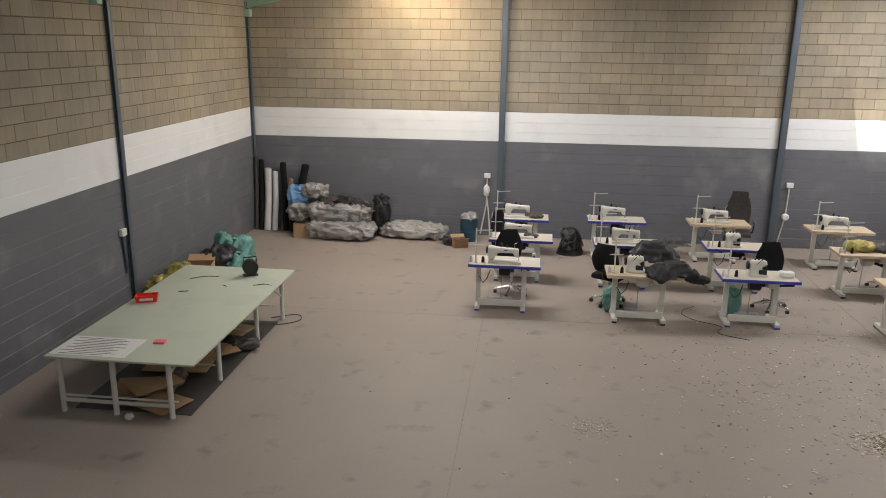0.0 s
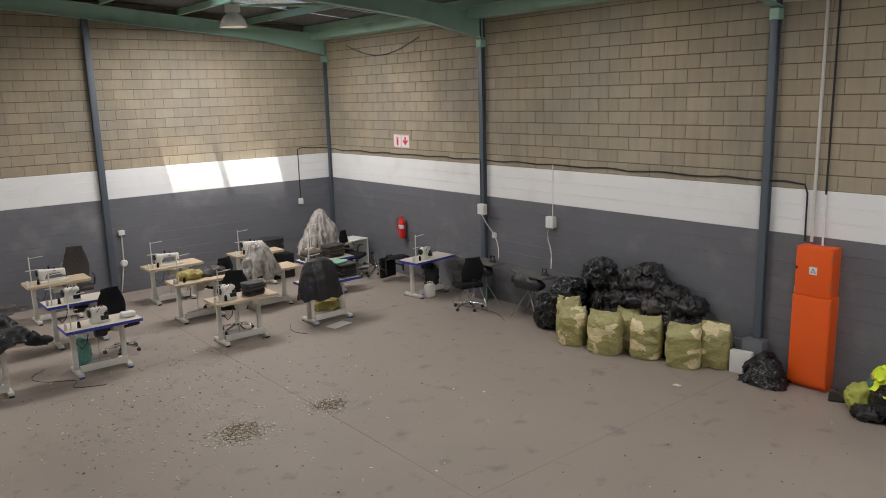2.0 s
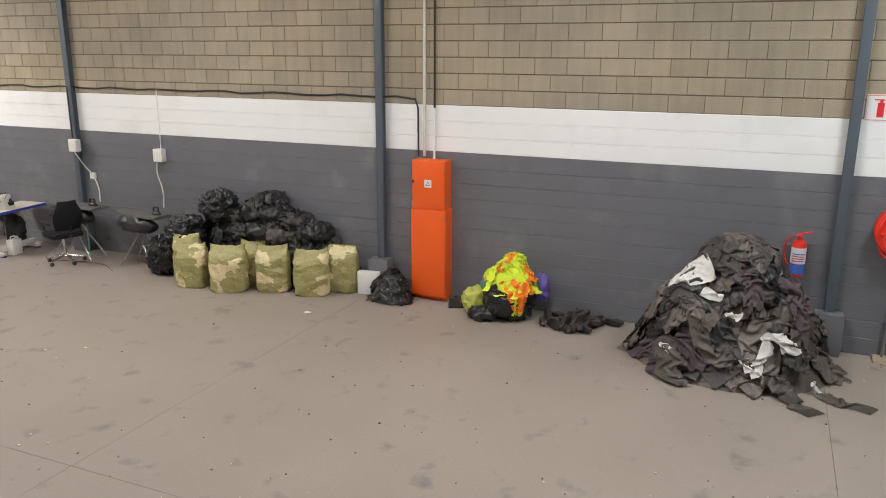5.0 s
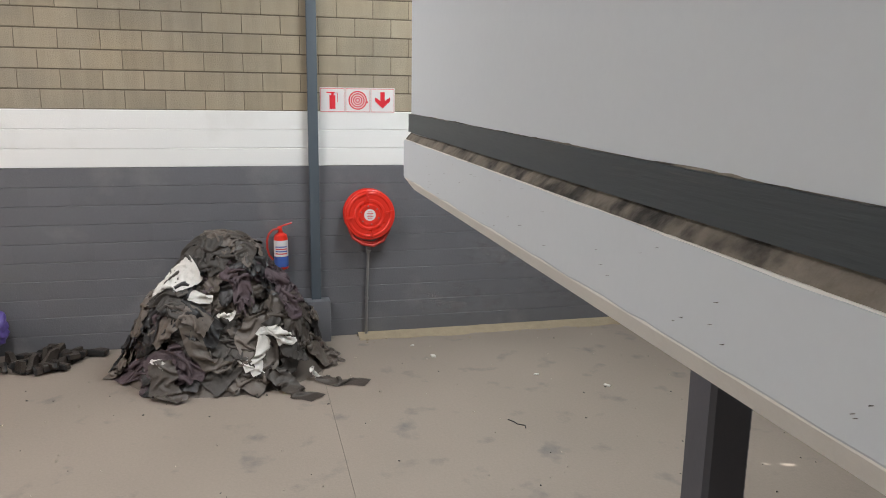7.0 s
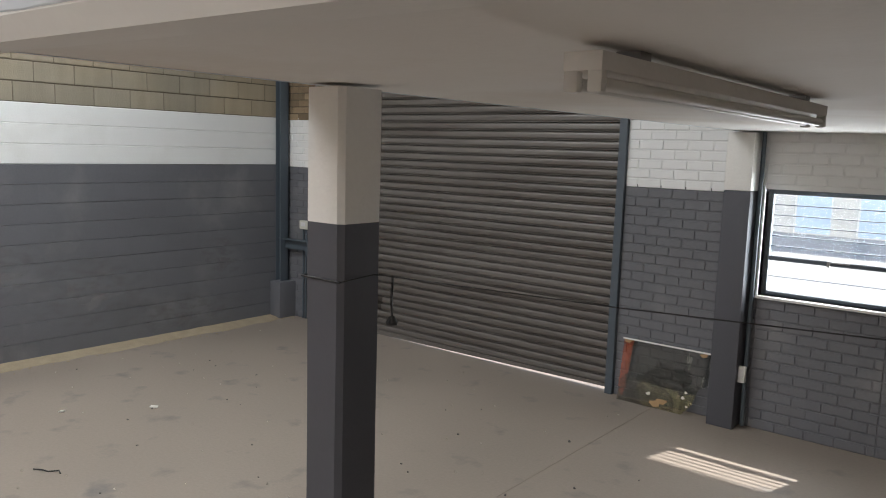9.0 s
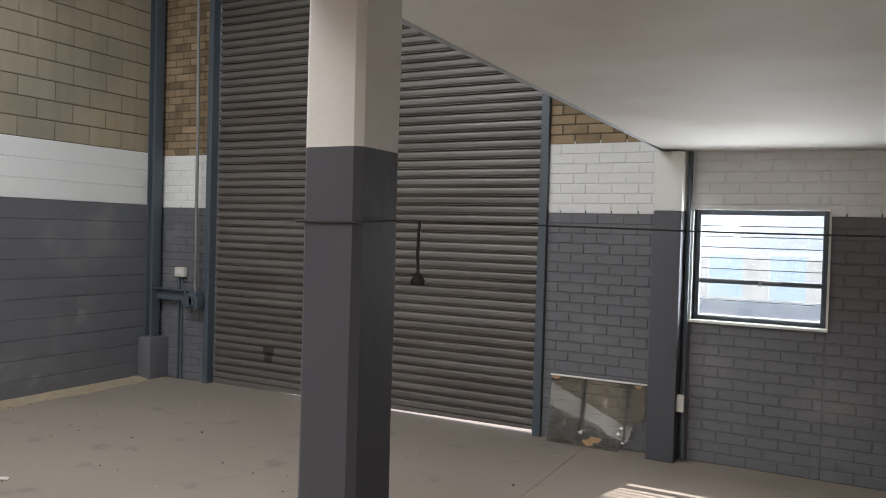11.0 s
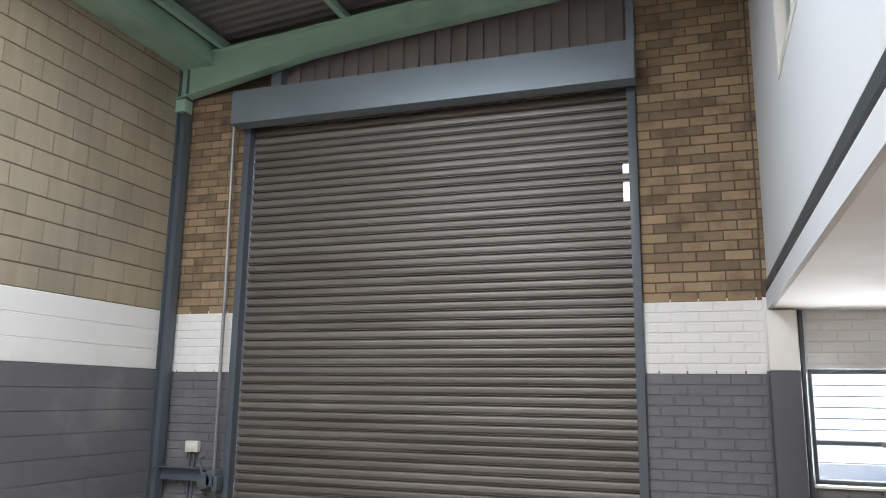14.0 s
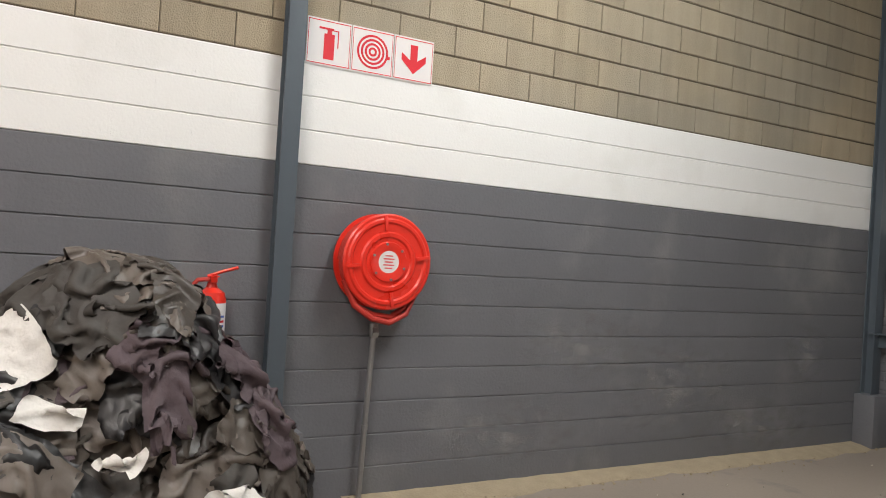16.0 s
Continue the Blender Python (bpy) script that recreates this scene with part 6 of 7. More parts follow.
# ---- north wall corner ----
for i, (x, r, h, mt, lab, lean) in enumerate(((-6.2, 0.04, 1.55, "cloth_grey", "grey fabric roll leaning in the corner", 0.0), (-6.1, 0.05, 1.5, "black_fabric", "black fabric roll leaning in the corner", 0.02),
                                             (-5.96, 0.075, 1.32, "cloth_white", "white fabric roll standing in the corner", 0.03), (-5.8, 0.06, 1.25, "cloth_white", "white fabric roll standing in the corner", 0.02),
                                             (-5.62, 0.045, 1.1, "card", "bare brown cardboard tube leaning on the wall", 0.18), (-5.55, 0.065, 1.45, "black_fabric", "black fabric roll leaning on the wall", -0.05),
                                             (-5.42, 0.08, 1.42, "black_fabric", "black fabric roll leaning on the wall", 0.32))):
    bm = bmesh.new()
    tube(bm, [(0, -0.28, 0), (lean * 0.5, -0.15, h / 2), (lean, -0.08 - r, h)], r, 14)
    lathe(bm, [(0.0, 0.001), (r * 0.5, 0.001), (r * 0.5, 0.01), (0, 0.01)], 10, 'z', (lean, -0.08 - r, h))
    ob = part("fabric_roll", bm, M[mt])
    ob.matrix_basis = T(x - 0.03, NY - 0.02, 0.0)
    tagged(ob, lab, "fabric roll", "fabric rolls")
carton(-5.0, 15.35, 0.5, 0.35, 0.3, 5, "brown cardboard box beside wrapped garments", 0, False)
for i, (n, x, y, z, sx, sy, sz, mt, lab) in enumerate((
        ("wrapped_bale", -4.15, 15.2, 0.0, 1.5, 0.75, 0.36, "clear_bag", "plastic wrapped garment bale on the floor"),
        ("wrapped_bale", -4.2, 15.4, 0.30, 1.35, 0.7, 0.40, "clear_bag", "plastic wrapped garment bale on another bale"),
        ("wrapped_bale", -4.75, 15.5, 0.78, 0.5, 0.4, 0.26, "clear_bag", "cloudy plastic bundle on top of the bales"),
        ("plastic_bag", -5.15, 15.55, 0.62, 0.45, 0.4, 0.36, "blue_bag", "light blue plastic bag on the bales"),
        ("plastic_bag", -5.1, 15.35, 0.30, 0.42, 0.4, 0.34, "clear_bag", "clear plastic bag of scraps"),
        ("jacket", -3.35, 15.5, 0.2, 0.32, 0.4, 0.66, "cloth_black", "black garments at the end of the bales"),
        ("wrapped_bale", -2.65, 15.45, 0.0, 1.45, 0.55, 0.30, "clear_bag", "long plastic wrapped bale beside the wall"))):
    cloth_thing(n, x - 0.12, y + 0.15, z, sx, sy, sz, mt, lab, "bale" if "bale" in n else "garment", (i * 7) % 13 - 6, 100 + i, 0.065, 0.19, 84, 3.2)
jh = pile("jacket_heap", -4.25, 15.52, "dark brown jackets thrown over plastic wrapped bales", "garment heap", 0.72, 0.30, 0.20, 24, ["cloth_brown", "cloth_grey", "cloth_brown", "cloth_black"], 171, 0.55, 2.2, None, 0.95)
jh.location.z = 0.56
drum = thing("plastic_drum", T(-1.62, 15.55), "dark teal plastic drum filled with scraps", "drum")
bm = bmesh.new()
lathe(bm, [(0.0, 0), (0.17, 0), (0.185, 0.03), (0.185, 0.2), (0.195, 0.21), (0.185, 0.22), (0.185, 0.46), (0.2, 0.48), (0.17, 0.48), (0.165, 0.1), (0, 0.1)], 24)
part("drum_body", bm, M["drum_blue"], drum)
bm = bmesh.new()
lump(bm, 0, 0, 0.36, 0.32, 0.32, 0.22, 120, 0.05, 0.12)
part("scraps", bm, M["clear_bag"], drum, "cloudy plastic scraps", smooth=70)
carton(-1.75, 15.0, 0.28, 0.22, 0.16, 25, "small open cardboard box with scraps")
cloth_thing("scraps", -1.95, 15.15, 0, 0.3, 0.3, 0.2, "cloth_grey", "grey scraps beside a small box", "scraps", 0, 121, 0.05)

# ---- east wall: garment heap and sacks ----
pile("garment_heap", 9.72, 6.46, "heap of black garments and bags against the wall", "garment heap", 0.44, 1.60, 0.92, 170, ["cloth_black", "cloth_black", "bin_bag", "cloth_grey", "cloth_black"], 7, 0.62, 2.6, EX - 9.72 - 0.03, 0.86, (), 0.46)
for x, y, z, sx, sy, sz, s in ((9.45, 7.2, 0.86, 0.56, 0.50, 0.42, 137), (9.35, 7.75, 0.45, 0.6, 0.55, 0.42, 131), (9.25, 8.1, 0.0, 0.5, 0.5, 0.55, 132)):
    cloth_thing("bin_bag", x, y, z, sx, sy, sz, "bin_bag", "tied shiny black bin bag on the garment heap", "bin bag", 30, s, 0.075, 0.14, 72, 2.3, "bin bags")
for i, (y, z, w) in enumerate(((6.95, 0.86, 0.46), (6.62, 0.94, 0.52), (6.3, 0.95, 0.50), (5.95, 0.86, 0.48), (5.62, 0.74, 0.46), (6.45, 0.72, 0.50), (6.1, 0.68, 0.46), (6.8, 0.66, 0.46))):
    cloth_thing("jacket", 9.60 - 0.13 * (i > 4), y, z - 0.06, 0.42, w, 0.24, "cloth_black" if i % 3 else "cloth_grey", "crumpled black jacket lying on the garment heap", "jacket", 37 * i, 300 + i, 0.055, 0.17, 64, 2.4, "jackets on the heap")
GS = "olive and cream printed plastic sack filled with garments"
for i, (x, y, w, d, h, rz, lean) in enumerate(((8.95, 7.45, 0.42, 0.34, 0.76, -62, 0), (8.72, 7.16, 0.48, 0.36, 0.70, -70, 0), (8.74, 6.54, 0.56, 0.34, 0.74, -66, 0.0), (9.15, 6.42, 0.42, 0.3, 0.72, -75, 0),
                                               (9.0, 5.98, 0.5, 0.34, 0.74, -70, 0), (9.08, 5.40, 0.52, 0.36, 0.72, -72, 0), (9.38, 5.08, 0.46, 0.34, 0.74, -74, 0))):
    sack("garment_sack", x + 0.17, y + 0.11, w * 0.93, d, h * 0.87, "green_sack", GS, "sack", 140 + i, rz, lean, 0.25, "olive sacks")
wb = thing("white_carton", T(9.58, 4.80, 0, -80), "white printed carton standing on the floor", "carton")
bm = bmesh.new()
box(bm, 0, 0, 0.16, 0.30, 0.10, 0.32, 0.004)
part("carton_body", bm, M["white_plastic"], wb)
bm = bmesh.new()
box(bm, 0.07, -0.0515, 0.09, 0.06, 0.003, 0.10)
part("print_patch", bm, M["blue_ink"], wb, smooth=0)
pile("clothes_bundle", 9.50, 4.40, "slumped bundle of charcoal clothes beside the orange cabinet", "garment heap", 0.27, 0.30, 0.36, 26, ["cloth_black", "cloth_grey", "cloth_black", "bin_bag"], 151, 0.42, 1.5, EX - 9.50 - 0.03, 0.9)

# orange cabinet
oc = thing("distribution_cabinet", T(9.745, 3.92, 0, 90), "tall orange steel distribution cabinet against the wall", "cabinet")
bm = bmesh.new()
box(bm, 0, 0.0, 0.66, 0.50, 0.22, 1.20, 0.004)
box(bm, 0.0, -0.002, 1.58, 0.47, 0.216, 0.64, 0.004)
part("cabinet_body", bm, M["orange_paint"], oc)
bm = bmesh.new()
box(bm, 0, -0.03, 0.03, 0.48, 0.14, 0.06, 0.003)
part("plinth", bm, M["orange_paint"], oc)
for z0, z1 in ((0.075, 1.250), (1.268, 1.885)):
    bm = bmesh.new()
    box(bm, 0.0, 0.117 - (0.004 if z0 > 1 else 0), (z0 + z1) / 2, 0.485 if z0 < 1 else 0.455, 0.014, z1 - z0, 0.004)
    d = part("cabinet_door", bm, M["orange_paint"], oc)
    if z0 > 1:
        bm = bmesh.new()
        box(bm, 0.21, 0.128, 1.62, 0.02, 0.012, 0.035, 0.002)
        part("lock", bm, M["black_plastic"], d)
        bm = bmesh.new()
        box(bm, 0.0, 0.1255, 1.60, 0.10, 0.003, 0.10)
        part("warning_label", bm, M["sign_white"], d, "white warning label", smooth=0)
        bm = bmesh.new()
        for s in (0, 1):
            f = bm.faces.new([bm.verts.new(p) for p in ((0.036 - 0.014 * s, 0.1278 + 0.001 * s, 1.572 + 0.008 * s), (-0.036 + 0.014 * s, 0.1278 + 0.001 * s, 1.572 + 0.008 * s), (0, 0.1278 + 0.001 * s, 1.632 - 0.016 * s))])
            f.material_index = s
        part("warning_triangle", bm, [M["ink"], M["sign_white"]], d, smooth=0)
    for z in (z0 + 0.12, z1 - 0.12):
        bm = bmesh.new()
        tube(bm, [(-0.243, 0.12, z), (-0.243, 0.12, z + 0.05)], 0.008, 8)
        part("hinge", bm, M["steel"], d)
bm = bmesh.new()
box(bm, 0.265, 0.0, 1.30, 0.03, 0.05, 0.07, 0.004)
part("side_box", bm, M["white_plastic"], oc)


# boots and shoes
def shoe_mesh(tall):
    bm = bmesh.new()
    outline = [(-0.13, 0.03), (-0.135, 0.0), (-0.13, -0.03), (-0.05, -0.033), (0.05, -0.042), (0.11, -0.036), (0.14, 0.0), (0.11, 0.038), (0.05, 0.042), (-0.05, 0.034)]
    ring_loft(bm, [[(x * k, y * k, z) for x, y in outline] for k, z in ((0.97, 0), (1.0, 0.006), (1.0, 0.026))], mat=1)
    rings = []
    for f, z, x0 in ((0.96, 0.026, 0), (0.95, 0.05, -0.004), (0.86, 0.075, -0.015)):
        rings.append([(x * f + x0, y * f, z - (0.02 if x > 0.09 and z > 0.06 else 0)) for x, y in outline])
    top = 0.145 if tall else 0.085
    rings.append([(-0.075 + 0.062 * math.cos(2.82 + 2 * math.pi * k / 10) * 1.0, 0.034 * math.sin(2.82 - 2 * math.pi * k / 10) * -1.0, top) for k in range(10)])
    rings[-1] = [(min(max(x, -0.125), -0.01) * 0.92 - 0.006, y * 0.8, top) for x, y in outline]
    ring_loft(bm, rings, mat=0)
    bmesh.ops.recalc_face_normals(bm, faces=bm.faces)
    return mesh_of("shoe", bm, [M["leather"], M["rubber"]], 50)


shoe_a, shoe_b = shoe_mesh(True), shoe_mesh(False)
rnd = random.Random(11)


def shoe(x, y, z, rz, rx=0.0, ry=0.0, tall=True):
    ob = new("boot" if tall else "shoe", shoe_a if tall else shoe_b)
    ob.matrix_basis = pose(x, y, z, rx, ry, rz) @ Matrix.Scale(0.88, 4)
    tagged(ob, "worn dark leather work boot" if tall else "worn dark leather shoe", "boot" if tall else "shoe", "worn footwear")


shoe(9.52, 3.45, 0.0, -60)
shoe(9.68, 3.55, 0.04, 20, 90)
for i in range(34):
    a, r = rnd.uniform(0, 6.28), rnd.uniform(0, 1) ** 0.6
    lying = rnd.random() < 0.5
    shoe(9.45 + 0.24 * r * math.cos(a), 1.88 + 0.36 * r * math.sin(a), (0.045 if lying else 0.0) + 0.10 * (1 - r), rnd.uniform(0, 360), 90 if lying else rnd.uniform(-8, 8), 0 if lying else rnd.uniform(0, 12), rnd.random() < 0.6)
shoe(9.62, 1.45, 0.045, 70, 90)
shoe(9.55, 1.62, 0.0, 150)

# hi-vis heap on a black bag
cloth_thing("bin_bag", 9.48, 2.72, 0.0, 0.66, 0.62, 0.46, "bin_bag", "shiny black bin bag under fluorescent clothing", "bin bag", 10, 160, 0.05, 0.14, 34, 2.8)
hv = pile("hivis_heap", 9.5, 2.70, "fluorescent yellow and orange clothing heaped on a black bag", "garment heap", 0.29, 0.34, 0.34, 46, ["hivis_yellow", "hivis_orange", "hivis_yellow", "hivis_yellow", "hivis_orange"], 23, 0.34, 2.0, EX - 9.5 - 0.02, 1.0, ((-0.24, -0.20, 0.5, 0.22, 0.1, "hivis_orange"), (-0.26, -0.08, 0.4, 0.16, 0.3, "hivis_yellow")), 0.5)
hv.location.z = 0.36
cloth_thing("hivis_vest", 9.24, 2.56, 0.10, 0.14, 0.24, 0.46, "hivis_orange", "fluorescent orange vest hanging over a black bag", "vest", 0, 161, 0.03, 0.1)
cloth_thing("plastic_bag", 9.45, 3.16, 0.0, 0.34, 0.32, 0.34, "lime_bag", "lime green plastic bag on the floor", "bag", 0, 162, 0.04, 0.12)
cloth_thing("plastic_bag", 9.52, 3.0, 0.05, 0.24, 0.22, 0.48, "teal_bag", "tied teal plastic bag on the floor", "bag", 0, 163, 0.03, 0.1)
cloth_thing("plastic_bag", 9.66, 2.36, 0.2, 0.2, 0.2, 0.35, "purple_bag", "violet plastic bag beside fluorescent clothing", "bag", 0, 164, 0.03, 0.1)
cloth_thing("dark_cloth", 9.26, 2.98, 0.0, 0.32, 0.40, 0.16, "cloth_black", "rumpled black cloth on the floor", "garment", 30, 165, 0.05, 0.1)

# the big garment pile
PILE_WHITES = [(-0.42, 0.44, 0.56, 0.34, 1.9, "cloth_white"), (-0.66, -0.46, 0.42, 0.24, 1.2, "cloth_white"), (-0.78, -0.32, 0.46, 0.14, 0.2, "cloth_white"),
               (-0.56, 0.20, 0.24, 0.14, 1.4, "cloth_white"), (-0.64, 0.02, 0.20, 0.12, 1.0, "cloth_white"), (-0.74, 0.62, 0.22, 0.10, 1.2, "cloth_white"), (-0.64, -0.82, 0.26, 0.11, 0.8, "cloth_white"), (-0.82, -0.16, 0.20, 0.10, 0.5, "cloth_white"),
               (-0.36, -0.16, 0.75, 0.22, 0.15, "cloth_brown"), (-0.42, 0.10, 0.44, 0.40, 0.3, "cloth_grey"), (-0.58, 0.52, 0.60, 0.24, 0.4, "cloth_grey"),
               (-0.96, -0.62, 0.70, 0.22, 0.9, "cloth_brown"), (-0.75, -1.12, 0.60, 0.20, 1.0, "cloth_brown"), (-0.86, 0.52, 0.55, 0.30, 0.4, "cloth_brown"), (-0.10, 1.0, 0.6, 0.24, 1.3, "cloth_black")]
pile("garment_pile", 9.12, 0.05, "large pile of dark brown work garments heaped against the wall", "garment pile", 0.90, 1.03, 1.19, 150, ["cloth_brown", "cloth_brown", "cloth_black", "cloth_brown", "cloth_grey", "cloth_plum", "cloth_black"], 31, 0.80, 1.40, EX - 9.12 - 0.03, 0.95, PILE_WHITES)


# fire equipment
def extinguisher(x, y, z, label, bands):
    t = thing("fire_extinguisher", T(x, y, z, 90), label, "fire extinguisher", "fire extinguishers")
    bm = bmesh.new()
    lathe(bm, [(0.0, 0), (0.07, 0), (0.078, 0.012), (0.078, 0.34), (0.068, 0.385), (0.03, 0.41), (0.022, 0.44), (0, 0.44)], 24)
    part("cylinder", bm, M["red_paint"], t)
    for z0, z1, mk, lab in bands:
        bm = bmesh.new()
        ring_loft(bm, [[(0.0785 * math.cos(a), 0.0785 * math.sin(a), zz) for a in [radians(0 + 180 * k / 14) for k in range(15)]] for zz in (z0, z1)], closed=False)
        ob = part("label_band", bm, M[mk], t, lab)
        if mk == "sign_white":
            for k in range(4):
                bm = bmesh.new()
                ring_loft(bm, [[(0.0792 * math.cos(a), 0.0792 * math.sin(a), zz) for a in [radians(40 + 100 * q / 8) for q in range(9)]] for zz in (0.175 + 0.026 * k, 0.187 + 0.026 * k)], closed=False)
                part("print_bar", bm, M["red_ink" if k % 2 == 0 else "blue_ink"], ob)
    bm = bmesh.new()
    box(bm, 0, 0.02, 0.455, 0.035, 0.06, 0.035, 0.005)
    box(bm, 0, 0.06, 0.475, 0.018, 0.13, 0.008, 0.002, None)
    tube(bm, [(0.03, 0.02, 0.47), (-0.04, 0.05, 0.50), (-0.12, 0.06, 0.525)], 0.009, 8)
    part("valve_head", bm, M["red_paint"], t)
    bm = bmesh.new()
    tube(bm, [(0.02, 0.03, 0.455), (0.08, 0.03, 0.45), (0.13, 0.03, 0.40), (0.15, 0.03, 0.33), (0.15, 0.02, 0.24), (0.13, 0.02, 0.16), (0.09, 0.02, 0.11)], 0.012, 8)
    part("hose", bm, M["red_hose"], t)
    bm = bmesh.new()
    box(bm, 0, -0.08, 0.36, 0.05, 0.03, 0.06, 0.003)
    part("wall_hook", bm, M["steel"], t)
    return t


extinguisher(9.755, 12.93, 0.86, "red fire extinguisher hung on the charcoal wall", ((0.22, 0.30, "sign_white", "white printed label"),))
extinguisher(9.755, -0.54, 0.86, "red fire extinguisher hung above the garment pile", ((0.15, 0.33, "sign_white", "white printed label"), (0.03, 0.148, "blue_ink", "blue printed label")))

reel = thing("hose_reel", T(EX, -1.525, 1.46, 90), "round red fire hose reel on the wall", "hose reel")
R = 0.285
bm = bmesh.new()
lathe(bm, [(0.0, 0.215), (0.06, 0.215), (0.075, 0.222), (0.115, 0.222), (0.12, 0.212), (0.14, 0.212), (0.15, 0.222), (0.17, 0.222), (0.18, 0.212), (0.225, 0.212), (0.235, 0.222), (0.25, 0.222), (0.26, 0.214), (R - 0.01, 0.214), (R, 0.206), (R, 0.196), (R - 0.015, 0.19), (0.0, 0.19)], 56, 'y')
front = part("front_disc", bm, M["red_paint"], reel)
for a in (8, 98, 188, 278):
    bm = bmesh.new()
    box(bm, 0.225, 0.222, 0, 0.085, 0.012, 0.022, 0.004, Matrix.Rotation(radians(a), 4, 'Y'))
    part("pressed_rib", bm, M["red_paint"], front)
for k in range(6):
    bm = bmesh.new()
    a = radians(60 * k + 20)
    lathe(bm, [(0, 0.221), (0.008, 0.221), (0.008, 0.228), (0, 0.228)], 8, 'y', (0.105 * math.cos(a), 0, 0.105 * math.sin(a)))
    part("bolt", bm, M["steel"], front)
bm = bmesh.new()
lathe(bm, [(0, 0.2165), (0.066, 0.2165), (0.066, 0.219), (0, 0.219)], 28, 'y')
lab = part("hub_label", bm, M["sign_white"], reel, "white round hub label")
for k in range(5):
    bm = bmesh.new()
    box(bm, 0, 0.2196, -0.036 + 0.018 * k, 0.07 if k % 2 else 0.05, 0.001, 0.007)
    part("print_bar", bm, M["red_ink"], lab, smooth=0)
bm = bmesh.new()
lathe(bm, [(0, 0.05), (R, 0.05), (R, 0.062), (0, 0.062)], 48, 'y')
part("back_disc", bm, M["red_paint"], reel)
bm = bmesh.new()
rings_pts = []
for k in range(150):
    a = 2 * math.pi * 5 * k / 149
    rings_pts.append(((R - 0.035) * math.cos(a), 0.075 + 0.1 * k / 149, (R - 0.035) * math.sin(a)))
tube(bm, rings_pts, 0.017, 8)
part("hose_coil", bm, M["red_hose"], reel)
bm = bmesh.new()
tube(bm, [(0.23, 0.16, -0.16), (0.19, 0.19, -0.26), (0.08, 0.20, -0.335), (-0.04, 0.19, -0.36), (-0.16, 0.16, -0.31), (-0.24, 0.12, -0.18)], 0.018, 10)
tube(bm, [(0.24, 0.13, -0.12), (0.17, 0.16, -0.27), (0.06, 0.17, -0.315), (-0.06, 0.16, -0.33), (-0.18, 0.13, -0.26)], 0.018, 10)
part("hanging_hose", bm, M["red_hose"], reel)
bm = bmesh.new()
box(bm, 0, 0.03, 0, 0.12, 0.06, 0.30, 0.004)
tube(bm, [(0, 0.0, 0), (0, 0.2, 0)], 0.03, 12)
part("wall_bracket", bm, M["red_hose"], reel)
bm = bmesh.new()
tube(bm, [(0.0, 0.06, -0.38), (0.0, 0.07, -0.45)], 0.028, 12)
lathe(bm, [(0, -0.02), (0.036, -0.02), (0.036, 0.02), (0, 0.02)], 6, 'x', (0.0, 0.07, -0.43))
part("stop_valve", bm, M["steel"], reel)
bm = bmesh.new()
tube(bm, [(0.0, 0.07, -0.44), (0.02, 0.07, -0.9), (0.03, 0.06, -1.45)], 0.017, 10)
lathe(bm, [(0, 0), (0.022, 0), (0.022, 0.03), (0, 0.03)], 10, 'z', (0.022, 0.067, -1.02))
part("supply_pipe", bm, M["steel"], reel, "grey steel supply pipe")


# wall signs
def sign_board(y, z, kind, s=0.275):
    t = thing("safety_sign", T(EX - 0.012, y, z, 90), {"ext": "white sign with a red fire extinguisher symbol", "reel": "white sign with a red hose reel symbol", "arrow": "white sign with a red downward arrow"}[kind], "sign", "safety signs")
    bm = bmesh.new()
    box(bm, 0, 0.0, s / 2, s, 0.004, s)
    part("panel", bm, M["sign_white"], t, smooth=0)
    bm = bmesh.new()
    for cz in (0.012, s - 0.012):
        box(bm, 0, 0.0028, cz, s - 0.01, 0.001, 0.005)
    for cx in (-s / 2 + 0.008, s / 2 - 0.008):
        box(bm, cx, 0.0028, s / 2, 0.003, 0.001, s - 0.03)
    part("border", bm, M["red_ink"], t, smooth=0)
    bm = bmesh.new()
    if kind == "ext":
        box(bm, 0.0, 0.003, s * 0.42, 0.065, 0.0014, 0.15)
        box(bm, 0.0, 0.003, s * 0.74, 0.03, 0.0014, 0.03)
        box(bm, 0.02, 0.003, s * 0.80, 0.09, 0.0014, 0.012)
        box(bm, -0.055, 0.003, s * 0.60, 0.006, 0.0014, 0.10)
        box(bm, -0.03, 0.003, s * 0.78, 0.055, 0.0012, 0.006)
    elif kind == "reel":
        for k in range(4):
            r0, r1 = 0.014 + 0.025 * k, 0.028 + 0.025 * k
            ring_loft(bm, [[(r * math.cos(a), 0.0032, s / 2 + r * math.sin(a)) for a in [2 * math.pi * q / 40 for q in range(40)]] for r in (r0, r1)], cap=False)
        box(bm, -0.105, 0.003, s / 2 - 0.02, 0.02, 0.0014, 0.02)
    else:
        box(bm, 0, 0.003, s * 0.62, 0.05, 0.0014, 0.12)
        vs = [bm.verts.new((x, 0.0034, z0)) for x, z0 in ((0.0, 0.05), (-0.085, 0.13), (-0.085, 0.175), (-0.02, 0.13), (0.02, 0.13), (0.085, 0.175), (0.085, 0.13))]
        bm.faces.new(vs)
        bmesh.ops.recalc_face_normals(bm, faces=bm.faces)
    part("symbol", bm, M["red_ink"], t, smooth=0)
    return t


for y, k in ((-1.145, "ext"), (-1.425, "reel"), (-1.705, "arrow")):
    sign_board(y, 2.585, k)
for y, k in ((13.10, "ext"), (12.82, "arrow")):
    sign_board(y, 2.83, k)


